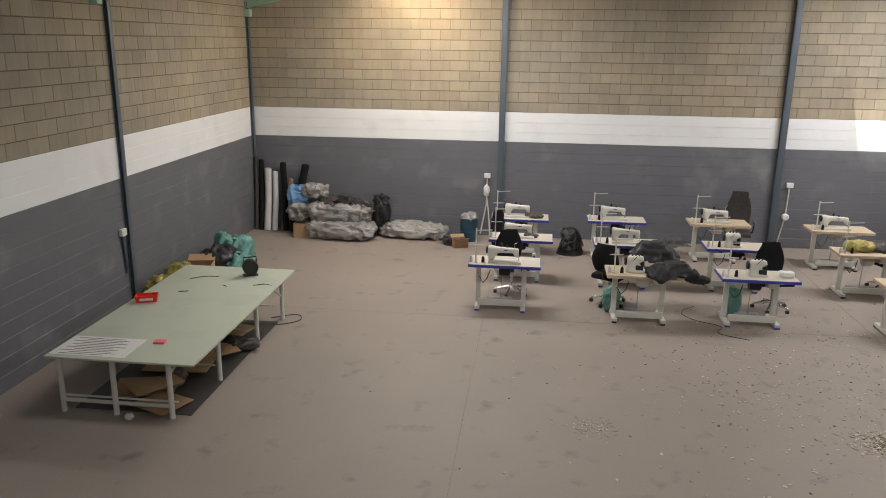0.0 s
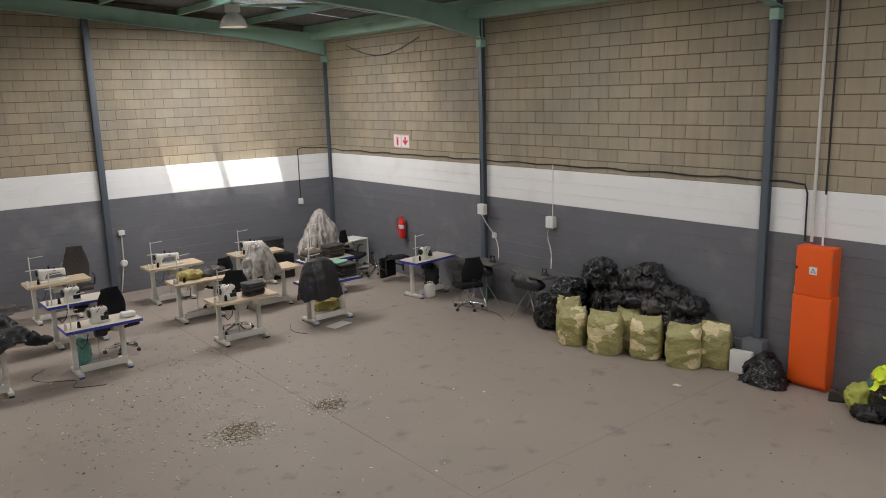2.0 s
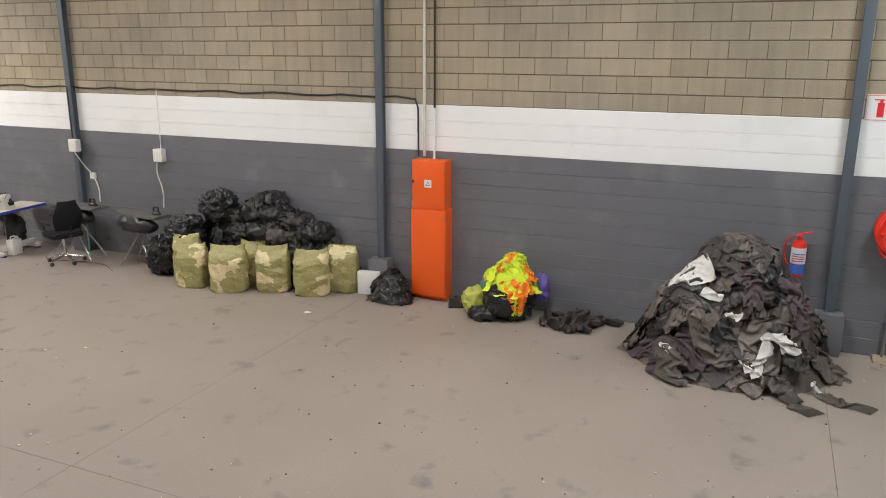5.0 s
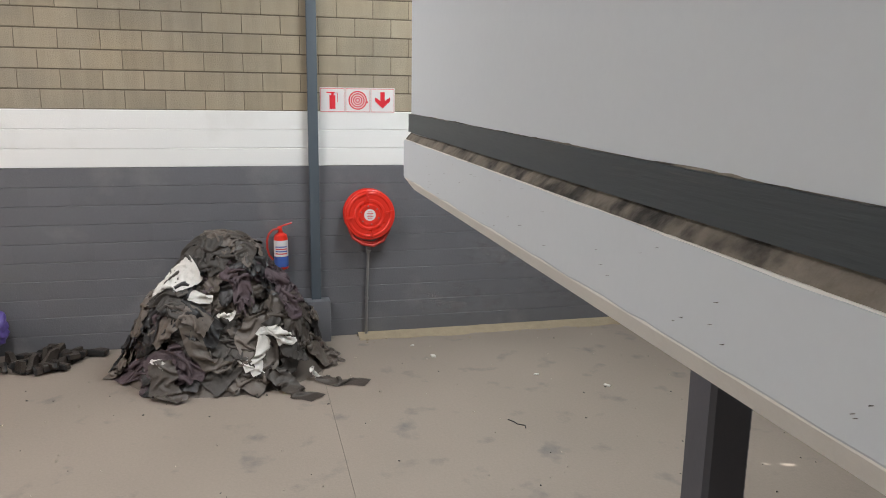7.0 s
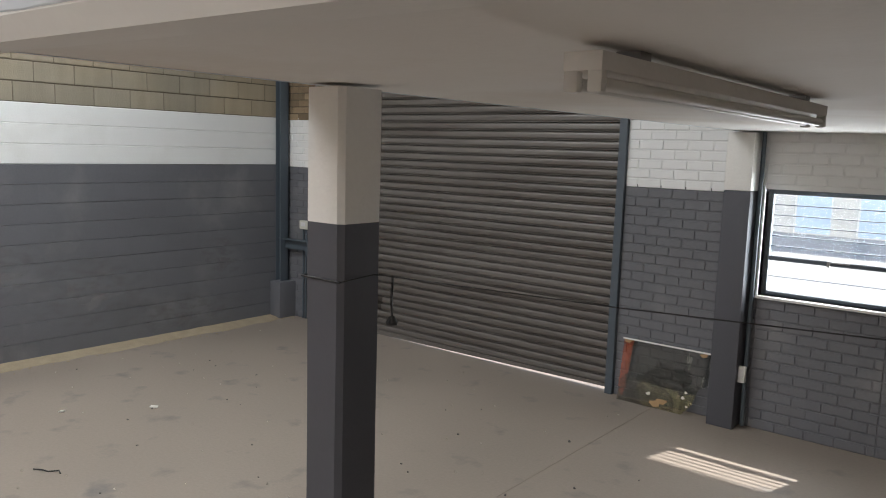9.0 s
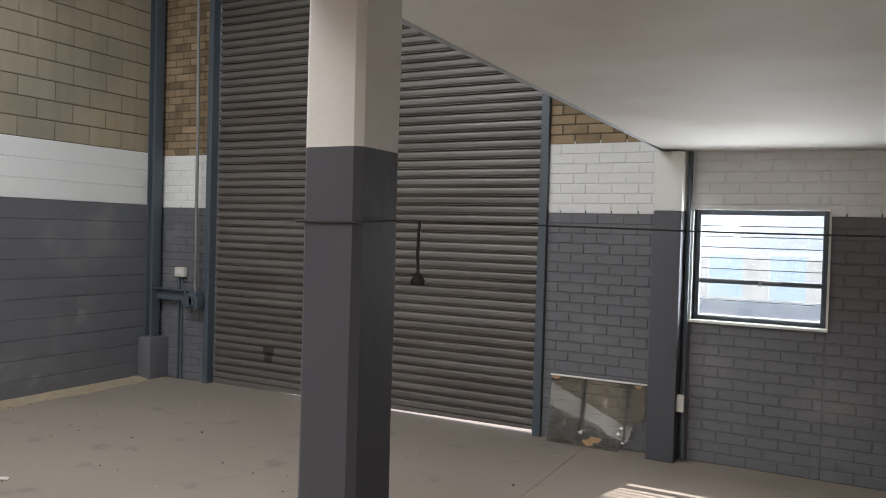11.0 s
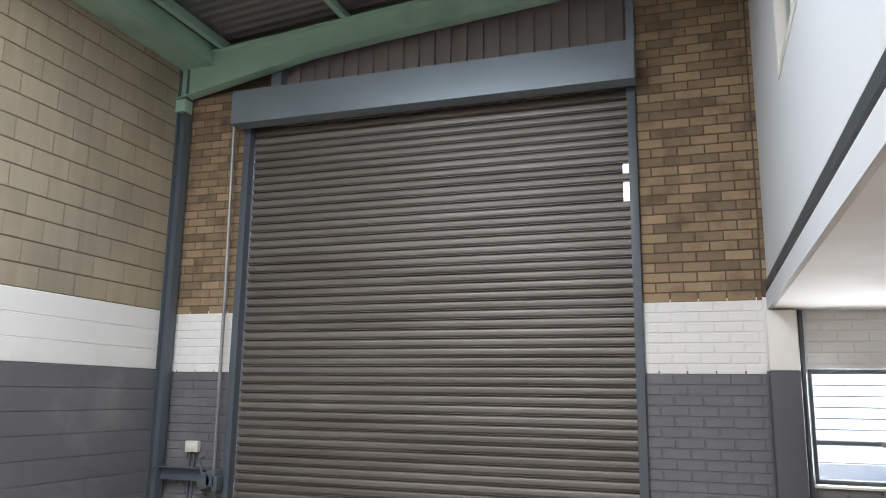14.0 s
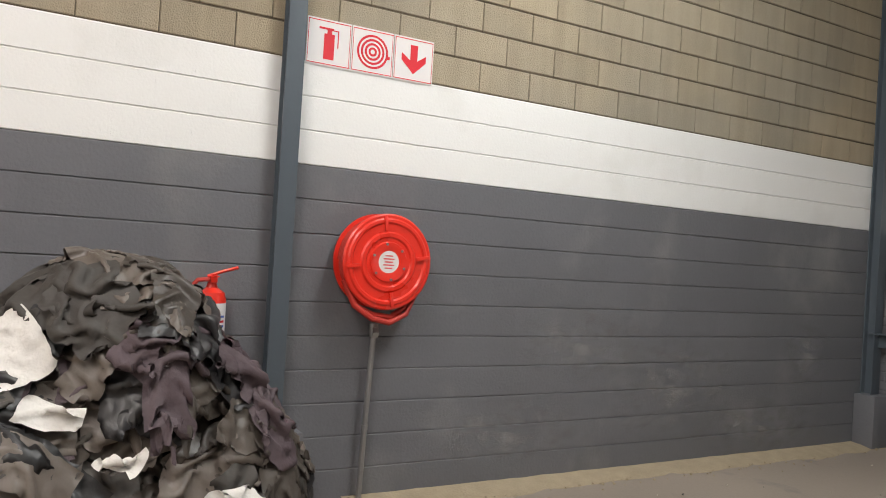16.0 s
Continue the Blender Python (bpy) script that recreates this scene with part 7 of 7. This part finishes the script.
# cables, conduits, sockets
def wall_box(name, m, sx, sy, sz, mat, label, category="socket"):
    bm = bmesh.new()
    box(bm, 0, 0.0 + sy / 2, 0, sx, sy, sz, min(0.012, sy / 3))
    t = thing(name, m, label, category, "wall boxes")
    part("casing", bm, M[mat], t)
    bm = bmesh.new()
    box(bm, 0, sy + 0.002, sz * 0.08, sx * 0.55, 0.005, sz * 0.45, 0.001)
    part("cover_plate", bm, M["sign_white"], t)
    return t


E_ROT, N_ROT, S_ROT, W_ROT = 90, 180, 0, -90
sag = [(EX - 0.02, 15.95 - 0.28 * i, 2.69 + 0.012 * math.sin(i * 1.7) - 0.01 * (i % 5 == 2)) for i in range(42)] + [(EX - 0.02, 4.2, 2.665), (EX - 0.02, 4.16, 2.55), (EX - 0.03, 4.15, 1.93)]
wire("wall_cable", sag, 0.012, M["rubber"], None, "black cable strung along the top of the white band", "cable")
wire("wall_cable", [(8.98, NY - 0.02, 1.5), (8.98, NY - 0.02, 2.74), (9.1, NY - 0.02, 2.77), (9.82, NY - 0.02, 2.72)], 0.011, M["rubber"], None, "black cable dropping to a wall socket", "cable")
wire("conduit", [(EX - 0.03, 3.92, 2.56), (EX - 0.03, 3.92, 5.2)], 0.014, M["rubber"], None, "black conduit rising from the orange cabinet", "conduit")
wire("conduit", [(EX - 0.035, 4.06, 1.93), (EX - 0.035, 4.06, 4.93), (EX - 0.035, 4.08, 4.97), (EX - 0.035, 4.62, 4.99)], 0.022, M["conduit"], None, "cream conduit rising from the orange cabinet", "conduit")
wire("conduit", [(EX - 0.03, 3.92, 1.9), (EX - 0.03, 3.92, 2.56)], 0.014, M["white_wall"], None, "white painted conduit rising from the orange cabinet", "conduit")
wire("conduit", [(EX - 0.025, 8.57, 2.69), (EX - 0.025, 8.57, 1.78)], 0.007, M["white_wall"], None, "thin cable dropping to a wall socket", "cable")
wire("conduit", [(EX - 0.14, 10.3, 2.69), (EX - 0.14, 10.3, 1.86)], 0.010, M["rubber"], None, "thin cable dropping to a wall socket", "cable")
wall_box("isolator_box", T(EX - 0.12, 10.24, 1.77, E_ROT), 0.17, 0.10, 0.20, "white_plastic", "white isolator box on a steel column", "switch box")
wall_box("isolator_box", T(EX - 0.012, 8.57, 1.69, E_ROT), 0.17, 0.11, 0.20, "white_plastic", "white isolator box on the charcoal wall", "switch box")
wall_box("socket", T(EX - 0.012, 10.05, 1.27, E_ROT), 0.10, 0.05, 0.10, "white_plastic", "small white socket on the charcoal wall")
wire("flex_cord", rounded([(EX - 0.2, 10.22, 1.66), (EX - 0.12, 10.14, 1.45), (EX - 0.05, 10.05, 1.3), (EX - 0.08, 9.9, 1.1), (EX - 0.25, 9.72, 0.9)]), 0.010, M["conduit"], None, "pale flexible cord hanging from an isolator", "cord")
wire("flex_cord", rounded([(EX - 0.08, 8.62, 1.58), (EX - 0.05, 8.68, 1.4), (EX - 0.06, 8.56, 1.15), (EX - 0.2, 8.45, 0.9)]), 0.010, M["conduit"], None, "pale flexible cord hanging from an isolator", "cord")
wall_box("socket", T(8.97, NY - 0.012, 1.49, N_ROT), 0.12, 0.05, 0.14, "white_plastic", "white socket box on the charcoal wall")
for x in (-1.29, 4.73):
    wall_box("socket", T(x, NY - 0.012, 1.29, N_ROT), 0.13, 0.06, 0.10, "white_plastic", "white socket box on the charcoal wall")
    wire("conduit", [(x, NY - 0.03, 1.24), (x - 0.01, NY - 0.03, 0.68), (x - 0.12, NY - 0.05, 0.05)], 0.015, M["conduit"], None, "cream conduit below a wall socket", "conduit")
bm = bmesh.new()
lathe(bm, [(0, 0), (0.07, 0), (0.075, 0.03), (0.05, 0.07), (0, 0.07)], 20, 'y', (0, 0, 0))
tagged(part("plug_coil", bm, M["white_plastic"]), "round white socket on the charcoal wall", "socket").matrix_basis = T(4.72, NY - 0.01, 0.64, 180)
cloth_thing("cable_bundle", -1.3, NY - 0.07, 0.86, 0.12, 0.1, 0.24, "white_plastic", "bundled white cable hanging below a socket", "cable", 0, 180, 0.03, 0.08, 18)
wire("flex_cord", rounded([(-1.3, NY - 0.06, 0.86), (-1.24, NY - 0.1, 0.5), (-1.2, NY - 0.2, 0.02)]), 0.014, M["conduit"], None, "white flexible cord hanging down the wall", "cord")
wall_box("socket", T(WX + 0.012, 10.45, 1.23, W_ROT), 0.13, 0.06, 0.11, "white_plastic", "white socket box on the charcoal wall")
wire("conduit", [(WX + 0.03, 10.45, 1.18), (WX + 0.03, 10.5, 0.6)], 0.022, M["dark_steel"], None, "charcoal conduit below a wall socket", "conduit")
wire("roof_cable", [(EX - 0.05, 14.9 - 0.27 * i, 5.08 - 0.28 * math.sin(math.pi * i / 10)) for i in range(11)], 0.011, M["leather"], None, "dark brown cable sagging below the eaves", "cable")

# ---- south end ----
# shutter motor, bracket arm, shaft
so = thing("shutter_drive", T(9.12, SY, 0.96), "charcoal painted chain drive on a bracket arm beside the shutter", "shutter drive")
bm = bmesh.new()
box(bm, 0.36, 0.10, 0.02, 0.66, 0.012, 0.13, 0.003)
box(bm, 0.36, 0.13, 0.08, 0.66, 0.07, 0.012, 0.003)
part("bracket_arm", bm, M["dark_steel"], so)
bm = bmesh.new()
box(bm, -0.01, 0.12, 0.0, 0.11, 0.12, 0.16, 0.012)
box(bm, -0.06, 0.13, -0.05, 0.06, 0.10, 0.14, 0.008)
part("gearbox", bm, M["dark_steel"], so)
bm = bmesh.new()
lathe(bm, [(0.02, 0.15), (0.075, 0.15), (0.085, 0.165), (0.075, 0.18), (0.02, 0.18)], 20, 'y', (0.07, 0, -0.03))
tube(bm, [(0.08, 0.18, 0.02), (0.12, 0.19, 0.18), (0.06, 0.19, 0.20)], 0.011, 8)
part("hand_wheel", bm, M["dark_steel"], so)
bm = bmesh.new()
tube(bm, [(-0.02, 0.14, 0.08), (-0.02, 0.15, 1.8), (0.0, 0.16, 3.6)], 0.018, 10)
part("drive_shaft", bm, M["steel"], so, "long grey steel drive shaft")
wall_box("socket", T(9.43, SY + 0.012, 1.24, S_ROT), 0.15, 0.06, 0.11, "cream_enamel", "cream double socket on the brick wall")
for dx in (0.0, 0.05):
    wire("conduit", [(9.42 + dx, SY + 0.03, 1.2), (9.42 + dx, SY + 0.03, 0.01)], 0.012, M["dark_steel"], None, "charcoal conduit down the brick wall", "conduit")
wire("conduit", [(3.80, SY + 0.06, 2.48), (3.80, SY + 0.06, 0.5), (3.79, SY + 0.07, 0.02)], 0.018, M["dark_steel"], None, "charcoal conduit beside the pilaster", "conduit")
wall_box("socket", T(3.815, SY + 0.08, 0.47, S_ROT), 0.07, 0.05, 0.14, "white_plastic", "white switch box beside the pilaster")

# loose broken glass pane leaning by the shutter
gp = thing("loose_glass", pose(4.52, SY + 0.12, 0.0, 10, 0, 0), "broken dusty glass sheet leaning on the brick wall", "glass sheet")
bm = bmesh.new()
vs = [(x, 0, z) for x, z in ((0.40, 0.0), (0.40, 0.57), (-0.42, 0.57), (-0.42, 0.30), (-0.34, 0.24), (-0.30, 0.10), (-0.22, 0.0))]
ring_loft(bm, [vs, [(x, 0.004, z) for x, _, z in vs]])
part("pane", bm, M["loose_glass"], gp, smooth=0)
bm = bmesh.new()
box(bm, -0.01, 0.008, 0.575, 0.84, 0.012, 0.014, 0.002)
part("taped_edge", bm, M["soffit"], gp)
bm = bmesh.new()
ring_loft(bm, [[(x, d, z) for x, z in ((0.38, 0.02), (0.39, 0.20), (0.33, 0.27), (0.22, 0.22), (0.12, 0.24), (-0.06, 0.19), (-0.14, 0.10), (-0.15, 0.01))] for d in (0.0055, 0.0065)])
part("dirt_film", bm, M["dirt_film"], gp, "brown dirt dried on the glass", smooth=0)
for i, (x, z, r, mt) in enumerate(((-0.03, 0.07, 0.045, "card"), (0.02, 0.045, 0.05, "card"), (0.10, 0.12, 0.02, "paper"), (-0.22, 0.15, 0.016, "paper"), (-0.24, 0.20, 0.013, "paper"), (-0.26, 0.08, 0.012, "paper"), (0.36, 0.56, 0.04, "card"), (-0.36, 0.55, 0.03, "card"))):
    bm = bmesh.new()
    ring_loft(bm, [[(x + r * (1 + 0.35 * math.sin(3 * a + i)) * math.cos(a), 0.0075 + 0.0006 * i + d, z + 0.7 * r * (1 + 0.3 * math.cos(2 * a + i)) * math.sin(a)) for a in [2 * math.pi * k / 14 for k in range(14)]] for d in (0, 0.002)])
    part("paper_remnant", bm, M[mt], gp)

# fluorescent batten on the soffit
fl = thing("fluorescent_batten", T(2.55, -1.44, MZ0 - 0.022), "twin tube fluorescent batten fixed to the soffit, unlit", "ceiling light", "ceiling lights")
bm = bmesh.new()
box(bm, 0, -0.79, -0.018, 0.078, 1.58, 0.034, 0.003)
part("body", bm, M["column_white"], fl)
for y in (-0.2, -1.38):
    bm = bmesh.new()
    box(bm, 0, y, 0.010, 0.05, 0.05, 0.022)
    part("spacer", bm, M["steel"], fl)
for s in (-1, 1):
    bm = bmesh.new()
    tube(bm, [(s * 0.024, -0.03, -0.056), (s * 0.024, -1.55, -0.056)], 0.0125, 12)
    part("tube", bm, M["white_plastic"], fl, "unlit glass tube")
    for y in (-0.012, -1.568):
        bm = bmesh.new()
        box(bm, s * 0.024, y, -0.052, 0.030, 0.022, 0.042, 0.007)
        part("lamp_holder", bm, M["white_plastic"], fl)
copy_thing(fl, T(2.4, -4.0, MZ0 - 0.022))

# cable strung from the column to the pilaster, with a plug hanging from it
wire("strung_cable", [(3.79, -2.03, 1.80), (3.787, -2.20, 1.81), (3.71, -2.22, 1.81), (2.92, -2.37, 1.80), (2.2, -2.53, 1.80), (0.6, -2.86, 1.82), (-1.5, -3.3, 1.9)], 0.0022, M["rubber"], None, "thin black cable strung from the concrete column", "cable")
wire("strung_cable", [(3.79, -2.033, 1.80), (3.99, -2.033, 1.80), (3.992, -2.2, 1.80)], 0.004, M["rubber"], None, "thin black cable tied round the concrete column", "cable")
hp = thing("hanging_plug", T(3.713, -2.22, 1.81), "black socket hanging on a short cord", "plug")
bm = bmesh.new()
tube(bm, [(0, 0, 0), (0.004, 0, -0.09), (0, 0, -0.15)], 0.0045, 8)
part("cord", bm, M["rubber"], hp)
bm = bmesh.new()
lathe(bm, [(0, 0), (0.009, 0), (0.022, -0.022), (0.021, -0.03), (0, -0.03)], 14, 'z', (0, 0, -0.145))
part("socket_cup", bm, M["rubber"], hp)

# high-bay lamps
def highbay(x, y, z, lit, label):
    t = thing("highbay_lamp", T(x, y, z), label, "high-bay lamp", "high-bay lamps")
    bm = bmesh.new()
    lathe(bm, [(0.0, 0.215), (0.075, 0.215), (0.085, 0.20), (0.13, 0.165), (0.175, 0.10), (0.20, 0.02), (0.205, 0.0), (0.195, 0.0), (0.165, 0.09), (0.12, 0.15), (0.0, 0.16)], 32)
    part("reflector", bm, M["column_white"], t)
    bm = bmesh.new()
    lathe(bm, [(0.0, 0.03), (0.15, 0.03), (0.15, 0.04), (0, 0.04)], 24)
    part("diffuser", bm, M["lamp_on"], t)
    bm = bmesh.new()
    box(bm, 0, 0, 0.275, 0.20, 0.13, 0.12, 0.012)
    part("ballast_box", bm, M["white_plastic"], t)
    bm = bmesh.new()
    tube(bm, [(0, 0, 0.33), (0, 0, roof_z(x) - z + 0.0)], 0.012, 8)
    part("drop_rod", bm, M["green_steel"], t)
    return t


highbay(5.22, 10.85, 5.02, True, "white high-bay lamp hanging from the roof steel")
highbay(5.54, 6.4, 5.02, True, "white high-bay lamp hanging from the roof steel")
highbay(-2.7, 14.9, 5.05, True, "white high-bay lamp hanging from the roof steel")


# ---- scuffs on the dark paint ----
def scuff_material(name, color, cover):
    """Chalky rubbed paint: worn strokes that thin out towards the patch's rim."""
    m = bpy.data.materials.new(name)
    m.use_nodes = True
    n, l = m.node_tree.nodes, m.node_tree.links
    n.remove(n["Principled BSDF"])
    co, mp, gr = n.new("ShaderNodeTexCoord"), n.new("ShaderNodeMapping"), n.new("ShaderNodeTexGradient")
    gr.gradient_type = 'SPHERICAL'
    mp.inputs["Location"].default_value, mp.inputs["Scale"].default_value = (-1, -1, -1), (2, 2, 2)
    l.new(co.outputs["Generated"], mp.inputs["Vector"])
    flat = n.new("ShaderNodeVectorMath")
    flat.operation = 'MULTIPLY'
    flat.inputs[1].default_value = (1, 0, 1)
    l.new(mp.outputs["Vector"], flat.inputs[0])
    l.new(flat.outputs[0], gr.inputs["Vector"])
    st, tex = n.new("ShaderNodeMapping"), n.new("ShaderNodeTexNoise")
    st.inputs["Rotation"].default_value, st.inputs["Scale"].default_value = (0, radians(25), 0), (2.0, 1, 5.0)
    l.new(co.outputs["Object"], st.inputs["Vector"])
    l.new(st.outputs["Vector"], tex.inputs["Vector"])
    tex.inputs["Scale"].default_value, tex.inputs["Detail"].default_value = 2.6, 8.0
    mr = n.new("ShaderNodeMapRange")
    mr.inputs["From Min"].default_value, mr.inputs["From Max"].default_value, mr.inputs["To Max"].default_value = 0.44, 0.72, cover
    l.new(tex.outputs["Fac"], mr.inputs["Value"])
    mul = n.new("ShaderNodeMath")
    mul.operation = 'MULTIPLY'
    l.new(mr.outputs["Result"], mul.inputs[0])
    l.new(gr.outputs["Fac"], mul.inputs[1])
    tr, df, mix = n.new("ShaderNodeBsdfTransparent"), n.new("ShaderNodeBsdfDiffuse"), n.new("ShaderNodeMixShader")
    df.inputs["Color"].default_value = (*color, 1)
    l.new(mul.outputs[0], mix.inputs["Fac"])
    l.new(tr.outputs[0], mix.inputs[1])
    l.new(df.outputs[0], mix.inputs[2])
    l.new(mix.outputs[0], n["Material Output"].inputs["Surface"])
    return m


M["scuff"] = scuff_material("chalky_scuff", (0.42, 0.41, 0.40), 0.32)
for y, z, w, h in ((-4.15, 0.62, 1.5, 0.9), (-5.75, 0.86, 0.7, 0.6), (-3.2, 0.95, 1.3, 0.6), (-2.6, 0.35, 1.6, 0.5), (-5.2, 0.25, 1.8, 0.5)):
    bm = bmesh.new()
    box(bm, 0, 0, 0, w, 0.0006, h)
    ob = part("wall_scuff", bm, M["scuff"], wall_east, "chalky scuff rubbed into the dark paint", smooth=0)
    ob.matrix_basis = T(EX - 0.0105, y, z, 90)

# ---- litter on the floor ----
def litter(name, label, count, place, mat, seed, lo=0.008, hi=0.028):
    rnd = random.Random(seed)
    vs, fs = [], []
    for _ in range(count):
        x, y = place(rnd)
        a, s, r = rnd.uniform(0, 6.28), rnd.uniform(lo, hi), rnd.uniform(0.3, 0.9)
        k = len(vs)
        zt = 0.003 + rnd.uniform(0, 0.006)
        for dz in (0.001, zt + 0.002):
            for u, v in ((-1, -r), (1, -r * 0.8), (0.9, r), (-0.8, r)):
                vs.append((x + s / 2 * (u * math.cos(a) - v * math.sin(a)), y + s / 2 * (u * math.sin(a) + v * math.cos(a)), dz + (0.003 * u if dz > 0.001 else 0)))
        fs += [(k + 4, k + 5, k + 6, k + 7)] + [(k + i, k + (i + 1) % 4, k + 4 + (i + 1) % 4, k + 4 + i) for i in range(4)]
    me = bpy.data.meshes.new(name)
    me.from_pydata(vs, [], fs)
    me.materials.append(M[mat])
    tagged(new(name, me), label, "litter", "", "stuff")


def gauss(cx, cy, sx, sy):
    return lambda r: (r.gauss(cx, sx), r.gauss(cy, sy))


def spread(x0, x1, y0, y1):
    return lambda r: (r.uniform(x0, x1), r.uniform(y0, y1))


litter("floor_litter", "scattered pale cloth clippings on the floor", 760, lambda r: (min(max(r.gauss(3.2, 1.3), -0.5), 6.5), min(max(r.gauss(9.0, 1.6), 5.0), 13)), "chip", 1, 0.012, 0.04)
litter("floor_litter", "swept heap of pale clippings on the floor", 520, gauss(3.46, 7.84, 0.20, 0.16), "chip", 2, 0.010, 0.035)
litter("floor_litter", "swept heap of brown dust and clippings", 420, gauss(3.5, 7.86, 0.12, 0.10), "chip_brown", 3, 0.012, 0.035)
litter("floor_litter", "swept heap of pale clippings on the floor", 260, gauss(4.72, 7.86, 0.17, 0.15), "chip", 4, 0.010, 0.03)
litter("floor_litter", "swept heap of brown dust and clippings", 260, gauss(4.72, 7.82, 0.09, 0.08), "chip_brown", 5, 0.012, 0.03)
litter("floor_litter", "small heap of pale clippings on the floor", 130, gauss(0.41, 7.8, 0.12, 0.12), "chip", 6, 0.010, 0.03)
litter("floor_litter", "dark specks of dirt on the floor", 110, lambda r: (min(max(r.gauss(4.0, 2.6), -3), 9.2), min(max(r.gauss(7.0, 4.0), -6.2), 15)), "stain", 7, 0.006, 0.024)
litter("floor_litter", "scattered pale crumbs on the floor", 160, spread(4.5, 9.3, -6.3, 4.0), "chip", 8, 0.006, 0.018)
litter("floor_litter", "sandy crumbs along the wall foot", 900, lambda r: (EX - abs(r.gauss(0.0, 0.12)) - 0.03, r.uniform(SY + 0.1, -1.4)), "sand", 9, 0.006, 0.022)
for i, (x, y, s) in enumerate(((8.91, -2.1, 0.07), (7.72, -3.58, 0.06), (8.52, 5.12, 0.10), (8.15, -3.0, 0.05), (9.3, -1.95, 0.05))):
    bm = bmesh.new()
    box(bm, 0, 0, 0.008, s, s * 0.7, 0.012, 0.003)
    for v in bm.verts:
        v.co.z += 0.01 * noise.noise(v.co * 20)
    tagged(part("paper_scrap", bm, M["paper"]), "small white paper scrap on the floor", "paper", "paper scraps").matrix_basis = T(x, y, 0.002, 40 * i)

for pts in (((2.25, 12.0), (1.95, 11.7), (2.1, 11.35), (2.55, 11.15), (2.3, 10.85), (2.75, 10.65)), ((6.1, 11.4), (5.9, 11.0), (6.05, 10.7)), ((9.2, 10.6), (9.0, 10.35), (9.25, 9.4), (8.95, 8.9))):
    wire("floor_cord", rounded([(x, y, 0.005) for x, y in pts]), 0.0045, M["rubber"], None, "black power cord lying on the floor", "cord")
litter("floor_litter", "dark scuffed crumbs around the sewing tables", 70, lambda r: (r.gauss(3.6, 1.6), r.gauss(9.4, 0.9)), "chip_brown", 31, 0.010, 0.03)
litter("floor_litter", "dark specks of dirt on the floor", 110, spread(3.5, 9.3, -5.5, 4.5), "stain", 32, 0.006, 0.022)
wire("plastic_strip", [(7.16, -2.36, 0.006), (7.10, -2.39, 0.010), (7.05, -2.41, 0.006), (7.00, -2.46, 0.012), (6.96, -2.45, 0.006)], 0.005, M["rubber"], None, "curled dark plastic strip on the floor", "strip")
litter("dirt_specks", "dark specks stuck to the slab edge", 70, spread(1.3, 3.9, 0, 1), "stain", 21, 0.0015, 0.004)
specks = bpy.data.objects["dirt_specks"]
specks.matrix_world = Matrix.Translation((0, MY + 0.003, EDGE + 0.02)) @ Matrix.Rotation(radians(90), 4, 'X') @ Matrix.Diagonal((1, 0.15, -0.6, 1))

# ---- masonry units ----
def skip_none(u, v):
    return False


masonry(wall_east, "block", E_FRAME, NY - SY, 5.7, 0.4, 0.2, 0.012, band_block, lambda u, v: 16.6 < u < 22.3 and v < 4.2)
masonry(wall_north, "block", N_FRAME, EX - WX, 5.9, 0.4, 0.2, 0.012, band_block, lambda u, v: 5.2 < u < 10.8 and 1.0 < v < 5.0)
masonry(wall_west, "block", W_FRAME, NY - SY, 5.4, 0.4, 0.2, 0.012, band_block, lambda u, v: 14.5 < u < 20.5 and 1.0 < v < 4.6)


def band_brick(v):
    return "dark_wall" if v < 2.0 else "white_wall" if v < 2.6 else "brick"


def brick_run(x_from, x_to, z0, z1, keep):
    """Bricks on the south wall between two x, from z0 to z1."""
    z0 = round(z0 / 0.0857) * 0.0857 if z0 else 0.0
    m = Matrix.Translation((x_from, SY, z0)) @ Matrix.Rotation(radians(180), 4, 'Z')
    masonry(wall_south, "brick", m, x_from - x_to, z1 - z0, 0.226, 0.0857, 0.011, lambda v: band_brick(v + z0), keep)


def every(u, v):
    return True


def none(u, v):
    return False


brick_run(EX - 0.02, DX1 + 0.058, 0, 5.0, lambda u, v: v < 4.3)
brick_run(DX0 - 0.058, 4.06, 0, 6.2, lambda u, v: v < 5.2)
brick_run(4.057, 3.97, 2.74, 6.2, none)
brick_run(3.835, WX1, 0, MZ0, none)
brick_run(WX1, WX0, 0, WZ0 - 0.03, every)
brick_run(WX1, WX0, WZ1 + 0.03, MZ0, none)
brick_run(WX0, 1.2, 0, MZ0, none)
